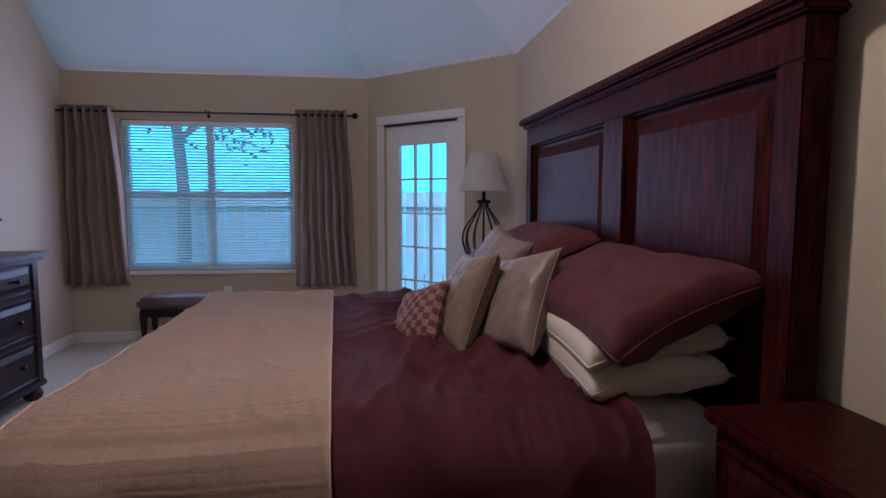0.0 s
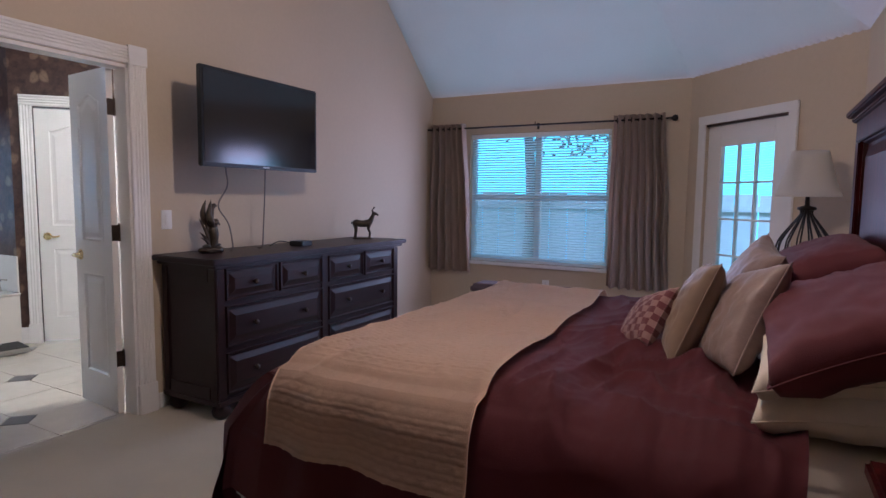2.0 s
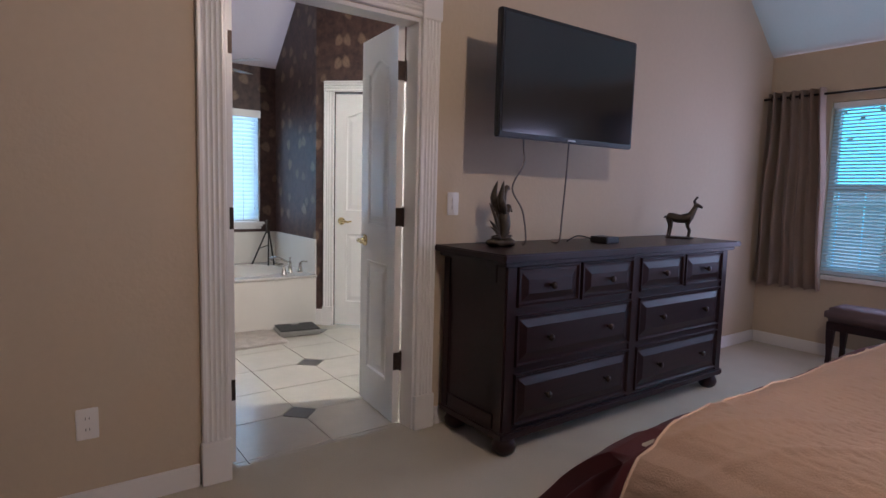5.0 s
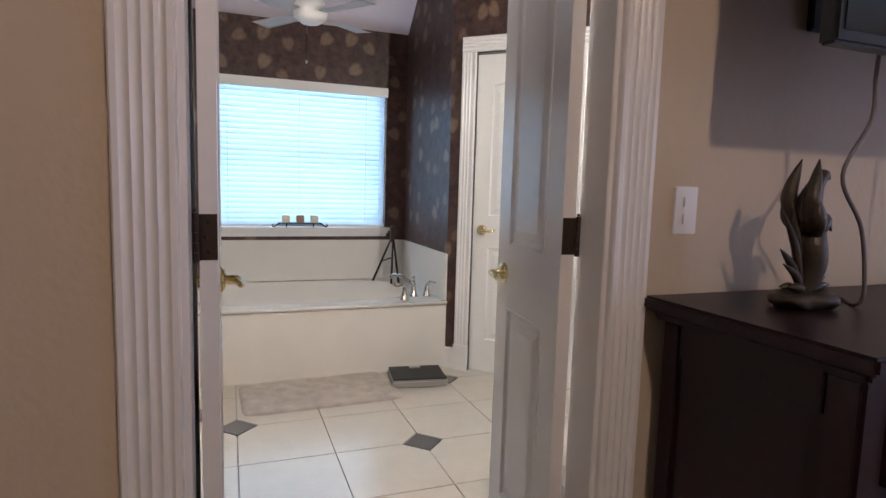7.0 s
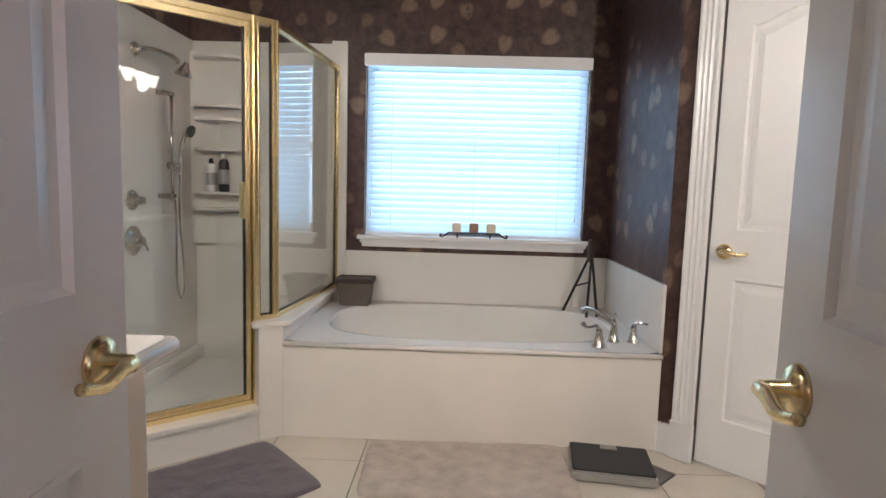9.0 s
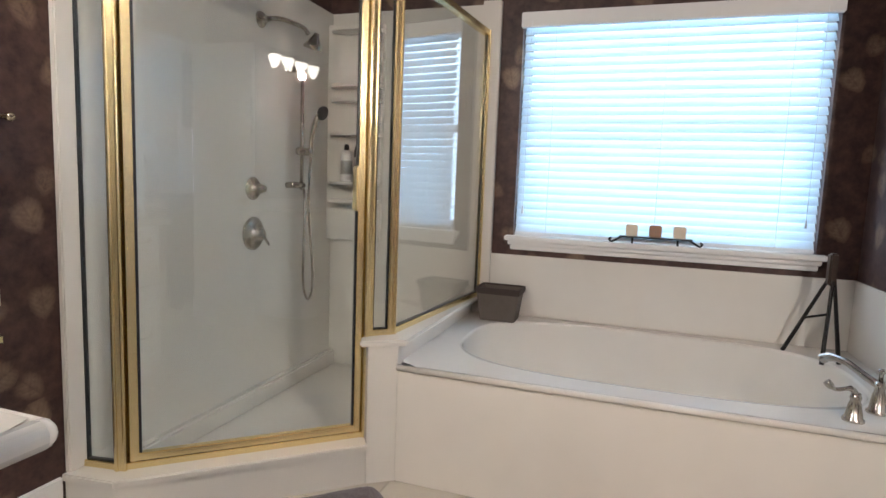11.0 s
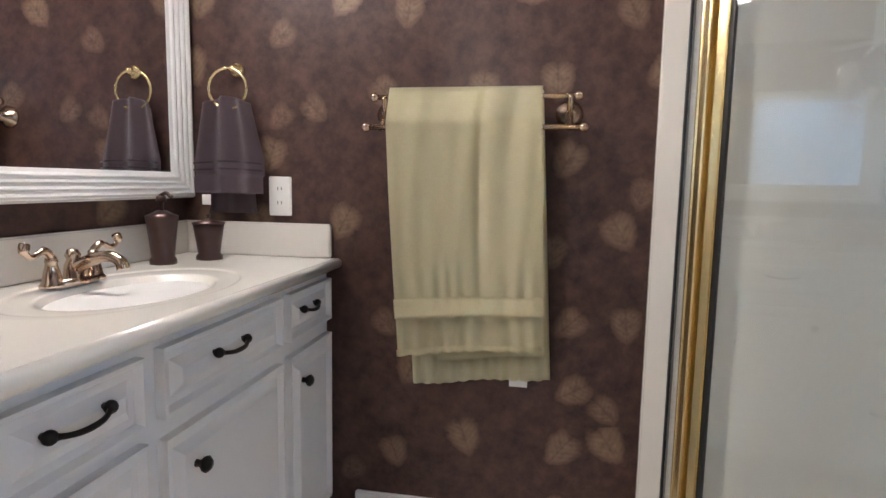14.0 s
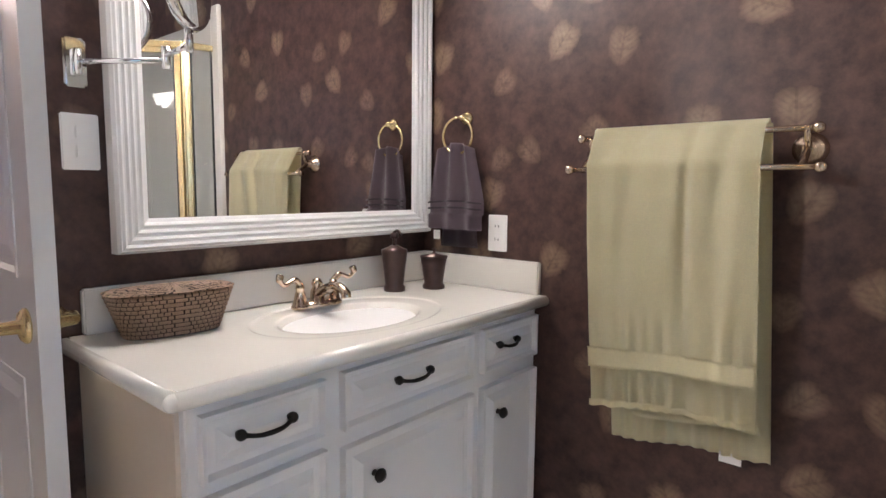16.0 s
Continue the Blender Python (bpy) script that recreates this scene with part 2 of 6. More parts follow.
def wallpaper():
    """Dark brown mottled paper with a print of scattered tan leaves."""
    m = bpy.data.materials.new("brown_leaf_wallpaper")
    m.use_nodes = True
    nt = m.node_tree
    L = nt.links.new
    b = nt.nodes["Principled BSDF"]
    b.inputs["Roughness"].default_value = 0.46
    b.inputs["Specular IOR Level"].default_value = 0.36
    co = nt.nodes.new("ShaderNodeTexCoord")
    sep = nt.nodes.new("ShaderNodeSeparateXYZ")
    L(co.outputs["Object"], sep.inputs[0])

    def mth(op, a, c=None, d=None):
        n = nt.nodes.new("ShaderNodeMath")
        n.operation = op
        for i, v in enumerate((a, c, d)):
            if v is None:
                continue
            if isinstance(v, (int, float)):
                n.inputs[i].default_value = v
            else:
                L(v, n.inputs[i])
        return n.outputs[0]

    u = mth("ADD", sep.outputs[0], sep.outputs[1])
    com = nt.nodes.new("ShaderNodeCombineXYZ")
    L(u, com.inputs[0])
    L(sep.outputs[2], com.inputs[1])
    vor = nt.nodes.new("ShaderNodeTexVoronoi")
    vor.voronoi_dimensions = "2D"
    vor.inputs["Scale"].default_value, vor.inputs["Randomness"].default_value = 4.7, 0.8
    L(com.outputs[0], vor.inputs["Vector"])
    sub = nt.nodes.new("ShaderNodeVectorMath")
    sub.operation = "SUBTRACT"
    L(com.outputs[0], sub.inputs[0])
    L(vor.outputs["Position"], sub.inputs[1])
    cs = nt.nodes.new("ShaderNodeSeparateXYZ")
    L(vor.outputs["Color"], cs.inputs[0])
    rot = nt.nodes.new("ShaderNodeVectorRotate")
    rot.rotation_type = "Z_AXIS"
    L(sub.outputs[0], rot.inputs["Vector"])
    L(mth("MULTIPLY_ADD", cs.outputs[0], 2.4, -1.2), rot.inputs["Angle"])
    ls = nt.nodes.new("ShaderNodeSeparateXYZ")
    L(rot.outputs[0], ls.inputs[0])
    ax = mth("ABSOLUTE", ls.outputs[0])
    size = mth("MULTIPLY_ADD", cs.outputs[1], 0.015, 0.037)
    x = mth("DIVIDE", ax, size)
    y = mth("DIVIDE", ls.outputs[1], size)
    yy = mth("MULTIPLY_ADD", x, -0.45, mth("ADD", y, 0.2))
    r2 = mth("ADD", mth("MULTIPLY", mth("MULTIPLY", x, x), 1.1), mth("MULTIPLY", mth("MULTIPLY", yy, yy), 0.85))
    n1 = node(nt, "ShaderNodeTexNoise", Scale=60.0, Detail=3.0)
    L(co.outputs["Object"], n1.inputs["Vector"])
    r3 = mth("ADD", r2, mth("MULTIPLY_ADD", n1.outputs[0], 1.1, -0.55))
    mask = nt.nodes.new("ShaderNodeMapRange")
    mask.inputs[1].default_value, mask.inputs[2].default_value = 1.25, 0.45
    L(r3, mask.inputs[0])
    vein = mth("ABSOLUTE", mth("SINE", mth("MULTIPLY", mth("MULTIPLY_ADD", x, 0.8, mth("MULTIPLY", y, -1.0)), 9.0)))
    mid = mth("GREATER_THAN", x, 0.07)
    keep = mth("GREATER_THAN", cs.outputs[2], 0.16)
    dens = mth("MULTIPLY", mth("MULTIPLY", mth("MULTIPLY_ADD", vein, 0.12, 0.5), mth("MULTIPLY_ADD", mid, 0.22, 0.78)), keep)
    strength = mth("MULTIPLY", mth("MULTIPLY", mask.outputs[0], dens), mth("MULTIPLY_ADD", n1.outputs[0], 1.3, mth("MULTIPLY_ADD", cs.outputs[1], 0.5, -0.2)))
    n2 = node(nt, "ShaderNodeTexNoise", Scale=16.0, Detail=6.0, Roughness=0.7)
    L(co.outputs["Object"], n2.inputs["Vector"])
    base = nt.nodes.new("ShaderNodeMix")
    base.data_type = "RGBA"
    base.inputs[6].default_value, base.inputs[7].default_value = (0.031, 0.0155, 0.0145, 1), (0.104, 0.056, 0.046, 1)
    rm = nt.nodes.new("ShaderNodeMapRange")
    rm.inputs[1].default_value, rm.inputs[2].default_value = 0.3, 0.72
    L(n2.outputs[0], rm.inputs[0])
    L(rm.outputs[0], base.inputs[0])
    mix = nt.nodes.new("ShaderNodeMix")
    mix.data_type = "RGBA"
    mix.inputs[7].default_value = (0.33, 0.225, 0.145, 1)
    L(strength, mix.inputs[0])
    L(base.outputs[2], mix.inputs[6])
    L(mix.outputs[2], b.inputs["Base Color"])
    return m


M["paper"] = wallpaper()


def checker_fabric():
    m = mat("burgundy_cream_check", (0.3, 0.05, 0.06), 0.8, sheen=0.2, bump=0.3, bump_scale=300)
    nt = m.node_tree
    co = nt.nodes.new("ShaderNodeTexCoord")
    ch = nt.nodes.new("ShaderNodeTexChecker")
    ch.inputs["Color1"].default_value, ch.inputs["Color2"].default_value = (0.11, 0.022, 0.026, 1), (0.24, 0.13, 0.115, 1)
    ch.inputs["Scale"].default_value = 36
    mp = nt.nodes.new("ShaderNodeMapping")
    mp.inputs["Scale"].default_value = (1, 1, 0.0)
    mp.inputs["Location"].default_value = (0, 0, 0.01)
    nt.links.new(co.outputs["Object"], mp.inputs[0])
    nt.links.new(mp.outputs[0], ch.inputs["Vector"])
    nt.links.new(ch.outputs[0], nt.nodes["Principled BSDF"].inputs["Base Color"])
    return m


M["check"] = checker_fabric()

# ---- mesh helpers ----


def part(name, bm, material, parent=None, label="", smooth=False, bevel=0.0):
    """Links a bmesh as one mesh object, under a thing or part if given."""
    if bevel:
        bmesh.ops.bevel(bm, geom=list(bm.edges), offset=bevel, segments=2, affect="EDGES", clamp_overlap=True)
    bmesh.ops.recalc_face_normals(bm, faces=list(bm.faces))
    me = bpy.data.meshes.new(name)
    bm.to_mesh(me)
    bm.free()
    if smooth:
        for p in me.polygons:
            p.use_smooth = True
    me.materials.append(M[material] if isinstance(material, str) else material)
    ob = new(name, me)
    if parent:
        ob.parent = parent
    if label:
        tagged(ob, label)
    return ob


def thing(name, label, category, m=None, group="", kind=""):
    ob = new(name)
    ob.empty_display_size = 0.1
    if m is not None:
        ob.matrix_basis = m
    return tagged(ob, label, category, group, kind)


def box(x0, y0, z0, x1, y1, z1, bm=None, m=None):
    bm = bm or bmesh.new()
    r = bmesh.ops.create_cube(bm, size=1, matrix=Matrix.Translation(((x0 + x1) / 2, (y0 + y1) / 2, (z0 + z1) / 2)) @ Matrix.Diagonal((abs(x1 - x0), abs(y1 - y0), abs(z1 - z0), 1)))
    if m is not None:
        bmesh.ops.transform(bm, matrix=m, verts=r["verts"])
    return bm


def lathe(profile, seg=24, bm=None, m=None):
    """Turned shape about z from (radius, height) pairs."""
    bm = bm or bmesh.new()
    rings = []
    made = []
    for r, z in profile:
        ring = [bm.verts.new((max(r, 1e-4) * math.cos(2 * math.pi * i / seg), max(r, 1e-4) * math.sin(2 * math.pi * i / seg), z)) for i in range(seg)]
        rings.append(ring)
        made += ring
    for a, b in zip(rings, rings[1:]):
        for i in range(seg):
            bm.faces.new((a[i], a[(i + 1) % seg], b[(i + 1) % seg], b[i]))
    bm.faces.new(rings[0][::-1])
    bm.faces.new(rings[-1])
    if m is not None:
        bmesh.ops.transform(bm, matrix=m, verts=made)
    return bm


def tube(points, r, seg=10, bm=None):
    """Round bar along points; r is one radius or one for each point."""
    bm = bm or bmesh.new()
    pts = [Vector(p) for p in points]
    rings = []
    side = None
    for i, p in enumerate(pts):
        d = (pts[min(i + 1, len(pts) - 1)] - pts[max(i - 1, 0)]).normalized()
        if side is None:
            side = d.orthogonal().normalized()
        side = (side - d * side.dot(d)).normalized()
        up = d.cross(side)
        rr = r[i] if isinstance(r, (list, tuple)) else r
        rings.append([bm.verts.new(p + rr * (math.cos(2 * math.pi * k / seg) * side + math.sin(2 * math.pi * k / seg) * up)) for k in range(seg)])
    for a, b in zip(rings, rings[1:]):
        for k in range(seg):
            bm.faces.new((a[k], a[(k + 1) % seg], b[(k + 1) % seg], b[k]))
    bm.faces.new(rings[0][::-1])
    bm.faces.new(rings[-1])
    return bm


def curve_pts(ctrl, n=8):
    """A smooth line through control points."""
    c = [Vector(p) for p in ctrl]
    out = []
    for i in range(len(c) - 1):
        p0, p1, p2, p3 = c[max(i - 1, 0)], c[i], c[i + 1], c[min(i + 2, len(c) - 1)]
        for k in range(n):
            t = k / n
            out.append(0.5 * (2 * p1 + (p2 - p0) * t + (2 * p0 - 5 * p1 + 4 * p2 - p3) * t * t + (3 * p1 - p0 - 3 * p2 + p3) * t ** 3))
    out.append(c[-1])
    return out


def sheet(f, nu, nv, thick=0.0, bm=None):
    """A surface f(u, v) for u, v in 0..1, with thickness by a second skin."""
    bm = bm or bmesh.new()
    g = [[bm.verts.new(f(i / nu, j / nv)) for j in range(nv + 1)] for i in range(nu + 1)]
    faces = [bm.faces.new((g[i][j], g[i + 1][j], g[i + 1][j + 1], g[i][j + 1])) for i in range(nu) for j in range(nv)]
    if thick:
        bmesh.ops.solidify(bm, geom=faces, thickness=thick)
    return bm


def extrude_poly(pts, z0, z1, bm=None):
    """A prism over a plan polygon."""
    bm = bm or bmesh.new()
    lo = [bm.verts.new((x, y, z0)) for x, y in pts]
    hi = [bm.verts.new((x, y, z1)) for x, y in pts]
    n = len(pts)
    for i in range(n):
        bm.faces.new((lo[i], lo[(i + 1) % n], hi[(i + 1) % n], hi[i]))
    bm.faces.new(lo[::-1])
    bm.faces.new(hi)
    return bm


def raised(x0, z0, x1, z1, depth, border, field, bm=None):
    """A raised panel facing -y, its back at y=0, as stepped frame and bevelled field."""
    bm = bm or bmesh.new()
    steps = [(0.0, 0.0), (0.0, depth), (border * 0.25, depth), (border * 0.5, depth * 0.35), (border, depth * 0.35), (border + field, depth)]
    rings = []
    for ins, d in steps:
        rings.append([bm.verts.new((x, -d, z)) for x, z in ((x0 + ins, z0 + ins), (x1 - ins, z0 + ins), (x1 - ins, z1 - ins), (x0 + ins, z1 - ins))])
    for a, b in zip(rings, rings[1:]):
        for k in range(4):
            bm.faces.new((a[k], a[(k + 1) % 4], b[(k + 1) % 4], b[k]))
    bm.faces.new(rings[-1])
    bm.faces.new(rings[0][::-1])
    return bm


def struct(name, bm, material, label="", category="", bevel=0.0, smooth=False):
    return tagged(part(name, bm, material, None, "", smooth, bevel), label, category, "", "structure")

# ---- bedroom shell ----
BX, BY, BACK = 3.72, 5.45, -2.4       # head wall, window wall, wall behind the walk
AX = BX + BY - 8.06                   # the slanted door wall runs where x + y = 8.06
EAVE, PITCH, TOP = 2.37, 0.86, 3.55
struct("floor_bedroom", extrude_poly([(-0.07, BACK), (BX + 0.2, BACK), (BX + 0.2, BY + 0.2), (-0.07, BY + 0.2)], -0.1, 0.0), "carpet", "beige cut-pile bedroom carpet with faint tracks", "carpet")


def roof_z(x, y):
    return min(EAVE + PITCH * max(BY - y, 0), EAVE + PITCH * max(8.06 - x - y, 0) / math.sqrt(2), EAVE + PITCH * max(BX - x, 0), TOP)


struct("ceiling_bedroom", sheet(lambda u, v: (-0.1 + u * (BX + 0.12), BACK - 0.1 + v * (BY - BACK + 0.12), roof_z(-0.1 + u * (BX + 0.12), BACK - 0.1 + v * (BY - BACK + 0.12))), 96, 200, 0.05),
       "ceiling", "white vaulted ceiling rising from low eaves", "ceiling")
DY0, DY1, DH = 1.032, 1.955, 2.03    # bathroom doorway
bm = box(-0.10, BACK, 0, 0, DY0, TOP + 0.1)
box(-0.10, DY1, 0, 0, BY + 0.15, TOP + 0.1, bm)
box(-0.10, DY0, DH, 0, DY1, TOP + 0.1, bm)
struct("wall_television", bm, "wall", "tan painted gable wall with the bathroom doorway", "wall")
WX0, WX1, WZ0, WZ1 = 0.465, 1.935, 0.64, 1.972
bm = box(0, BY, 0, WX0, BY + 0.15, EAVE + 0.06)
box(WX1, BY, 0, 8.06 - BY + 0.1, BY + 0.15, EAVE + 0.06, bm)
box(WX0, BY, 0, WX1, BY + 0.15, WZ0, bm)
box(WX0, BY, WZ1, WX1, BY + 0.15, EAVE + 0.06, bm)
struct("wall_window", bm, "wall", "tan painted wall with a wide window", "wall")
# slanted wall, in its own frame: s along it from the window wall, n into it
SL = Matrix.Translation((8.06 - BY, BY, 0)) @ Matrix.Rotation(radians(-45), 4, "Z")
SLEN = (BX - (8.06 - BY)) * math.sqrt(2)
S0, S1 = 0.20, 1.03
bm = box(0, 0, 0, S0, 0.14, EAVE + 0.06)
box(S1, 0, 0, SLEN + 0.05, 0.14, EAVE + 0.06, bm)
box(S0, 0, 1.945, S1, 0.14, EAVE + 0.06, bm)
bmesh.ops.transform(bm, matrix=SL, verts=bm.verts)
struct("wall_slanted", bm, "wall", "tan painted slanted corner wall with the patio door", "wall")
struct("wall_head", box(BX, BACK, 0, BX + 0.14, 8.06 - BX + 0.1, TOP), "wall", "tan painted wall behind the bed", "wall")
struct("wall_back", box(-0.14, BACK - 0.14, 0, BX + 0.14, BACK, TOP + 0.1), "wall", "plain tan painted wall", "wall")
for nm, b in (("baseboard_television_a", (0, BACK, 0, 0.015, DY0 - 0.112, 0.095)), ("baseboard_television_b", (0, DY1 + 0.122, 0, 0.015, BY, 0.095)),
              ("baseboard_window", (0.016, BY - 0.015, 0, 8.06 - BY, BY, 0.095)), ("baseboard_head", (BX - 0.015, BACK, 0, BX, 8.06 - BX, 0.095))):
    struct(nm, box(*b), "trim", "white painted baseboard", "baseboard", 0.004)


def fluted(length, width, depth, bm, m, flutes=4):
    """Casing board from z=0 up, its face to -y, with round flutes."""
    n = flutes * 10
    prof = [(0.0, 0.0), (0.0, depth * 0.8), (0.004, depth)]
    a, b = 0.014, width - 0.014
    for i in range(n + 1):
        u = i / n
        prof.append((a + (b - a) * u, depth - 0.006 * abs(math.sin(math.pi * flutes * u))))
    prof += [(width - 0.004, depth), (width, depth * 0.8), (width, 0.0)]
    lo = [bm.verts.new(m @ Vector((x, -y, 0))) for x, y in prof]
    hi = [bm.verts.new(m @ Vector((x, -y, length))) for x, y in prof]
    for i in range(len(prof) - 1):
        bm.faces.new((lo[i], lo[i + 1], hi[i + 1], hi[i]))
    bm.faces.new(lo)
    bm.faces.new(hi[::-1])


# doorway casing faces +x: local x runs along +y, local -y points to +x
RX = Matrix.Rotation(radians(90), 4, "Z")
cas = thing("trim_doorway", "white fluted door casing with corner blocks and plinths", "door casing", kind="structure")
CW = 0.105
for side, y0 in (("a", DY0 - CW + 0.005), ("b", DY1 - 0.005)):
    bm = bmesh.new()
    fluted(DH - 0.18, CW, 0.022, bm, Matrix.Translation((0.0, y0, 0.18)) @ RX)
    part("casing_leg", bm, "trim", cas)
    part("plinth_block", box(0, y0 - 0.006, 0, 0.03, y0 + CW + 0.006, 0.18), "trim", cas, bevel=0.003)
    part("corner_block", box(0, y0 - 0.004, DH, 0.03, y0 + CW + 0.004, DH + 0.11), "trim", cas, bevel=0.003)
bm = bmesh.new()
fluted(DY1 - DY0 - 0.006, CW - 0.01, 0.022, bm, Matrix.Translation((0, DY0 + 0.006, DH + 0.1)) @ RX @ Matrix.Rotation(radians(90), 4, "Y"))
part("casing_head", bm, "trim", cas)
jb = thing("trim_jamb", "white painted door jamb lining", "door jamb", kind="structure")
part("jamb_side", box(-0.106, DY0 - 0.002, 0, 0.004, DY0 + 0.018, DH), "trim", jb, bevel=0.002)
part("jamb_side", box(-0.106, DY1 - 0.018, 0, 0.004, DY1 + 0.002, DH), "trim", jb, bevel=0.002)
part("jamb_head", box(-0.106, DY0, DH - 0.018, 0.004, DY1, DH + 0.002), "trim", jb, bevel=0.002)

# ---- bathroom shell ----
WXB, NB, VX, SY = -3.38, 2.458, -0.378, -0.12     # bath window wall, tub end wall, vanity wall, south wall
BT = 3.05
bm = extrude_poly([(-0.071, 3.5), (WXB - 0.1, 3.5), (WXB - 0.1, SY - 0.1), (-0.071, SY - 0.1)], -0.1, -0.012)
struct("floor_bathroom", bm, "grout", "grey grouted bathroom floor under the tiles", "floor")
struct("wall_bath_south", box(WXB, SY - 0.12, 0, -0.101, SY, BT), "paper", "dark brown wallpaper with tan leaf print", "wall")
struct("wall_vanity", box(VX, SY, 0, -0.101, 1.045, BT), "paper", "dark brown leaf wallpaper behind the vanity", "wall")
BWY0, BWY1, BWZ0, BWZ1 = 0.945, 2.292, 0.86, 1.945
bm = box(WXB - 0.15, SY - 0.12, 0, WXB, BWY0, BT)
box(WXB - 0.15, BWY1, 0, WXB, NB + 0.1, BT, bm)
box(WXB - 0.15, BWY0, 0, WXB, BWY1, BWZ0, bm)
box(WXB - 0.15, BWY0, BWZ1, WXB, BWY1, BT, bm)
struct("wall_bath_window", bm, "paper", "dark brown leaf wallpaper round the bath window", "wall")
struct("wall_tub_end", box(WXB, NB, 0, -2.385, NB + 0.12, BT), "paper", "dark brown leaf wallpaper at the tub end", "wall")
WC = Matrix.Translation((-2.385, NB, 0)) @ Matrix.Rotation(radians(45), 4, "Z")
bm = box(0, 0.0, 0, 0.165, 0.12, BT)
box(0.765, 0, 0, 1.3, 0.12, BT, bm)
box(0.165, 0, 2.03, 0.765, 0.12, BT, bm)
bmesh.ops.transform(bm, matrix=WC, verts=bm.verts)
struct("wall_closet", bm, "paper", "dark brown leaf wallpaper on a slanted wall", "wall")
struct("wall_bath_north", box(-1.55, 3.41, 0, -0.101, 3.53, BT), "paper", "dark brown leaf wallpaper", "wall")
struct("wall_bath_east", box(-0.112, DY1 + 0.004, 0, -0.101, 3.41, BT), "paper", "dark brown leaf wallpaper beside the doorway", "wall")
struct("wall_closet_back", box(-2.6, 3.3, 0, -1.55, 3.4, 2.4), "wall", "plain painted closet wall", "wall")
bm = sheet(lambda u, v: (WXB - 0.02 + u * 3.25, -0.22 + v * 3.8, min(2.36 + 0.95 * u * 3.25, BT)), 60, 4, 0.04)
struct("ceiling_bathroom", bm, "ceiling", "white vaulted bathroom ceiling", "ceiling")
struct("baseboard_bath_south", box(-1.735, SY, 0, -0.93, SY + 0.015, 0.15), "trim", "white painted baseboard", "baseboard", 0.004)
bm = box(0, -0.015, 0, 0.07, 0, 0.14)
bmesh.ops.transform(bm, matrix=WC, verts=bm.verts)
struct("baseboard_closet", bm, "trim", "white painted baseboard", "baseboard", 0.003)

# ---- outside ----
struct("ground", box(-40, -40, -0.35, 40, 60, -0.3), "grass", "lawn outside the windows", "lawn")


def prism_xz(pts, y0, y1, bm=None):
    """A prism over an outline in the x-z plane."""
    bm = bm or bmesh.new()
    a = [bm.verts.new((x, y0, z)) for x, z in pts]
    b = [bm.verts.new((x, y1, z)) for x, z in pts]
    n = len(pts)
    for i in range(n):
        bm.faces.new((a[i], a[(i + 1) % n], b[(i + 1) % n], b[i]))
    bm.faces.new(a[::-1])
    bm.faces.new(b)
    return bm


def arch(x0, x1, z0, z1, rise, n=14):
    """Outline with a cathedral top: low shoulders and a raised middle."""
    pts = [(x0, z0), (x1, z0)]
    for i in range(n + 1):
        u = i / n
        pts.append((x1 + (x0 - x1) * u, z1 - rise + rise * (0.5 - 0.5 * math.cos(2 * math.pi * u))))
    return pts


def loft_xz(rings, bm=None):
    """Skins outlines [(pts, y), ...] of equal length and caps the last."""
    bm = bm or bmesh.new()
    vs = [[bm.verts.new((x, y, z)) for x, z in pts] for pts, y in rings]
    n = len(vs[0])
    for a, b in zip(vs, vs[1:]):
        for i in range(n):
            bm.faces.new((a[i], a[(i + 1) % n], b[(i + 1) % n], b[i]))
    bm.faces.new(vs[-1])
    return bm


def lever(parent, x, z, y, out, way, material="brass"):
    """Lever handle: rosette, neck and curved lever; out is the side it stands on."""
    bm = lathe([(0.0, 0), (0.033, 0.0), (0.033, 0.004), (0.026, 0.011), (0.013, 0.014), (0.011, 0.045), (0.0, 0.047)], 20, None,
               Matrix.Translation((x, y, z)) @ Matrix.Rotation(radians(90 * out), 4, "X"))
    tube(curve_pts([(x, y - out * 0.042, z), (x + way * 0.03, y - out * 0.047, z + 0.003), (x + way * 0.07, y - out * 0.05, z - 0.004), (x + way * 0.105, y - out * 0.046, z + 0.004)], 5), [0.010] * 6 + [0.009] * 5 + [0.007] * 5, 10, bm)
    return part("door_handle", bm, material, parent, "polished brass lever handle", True)


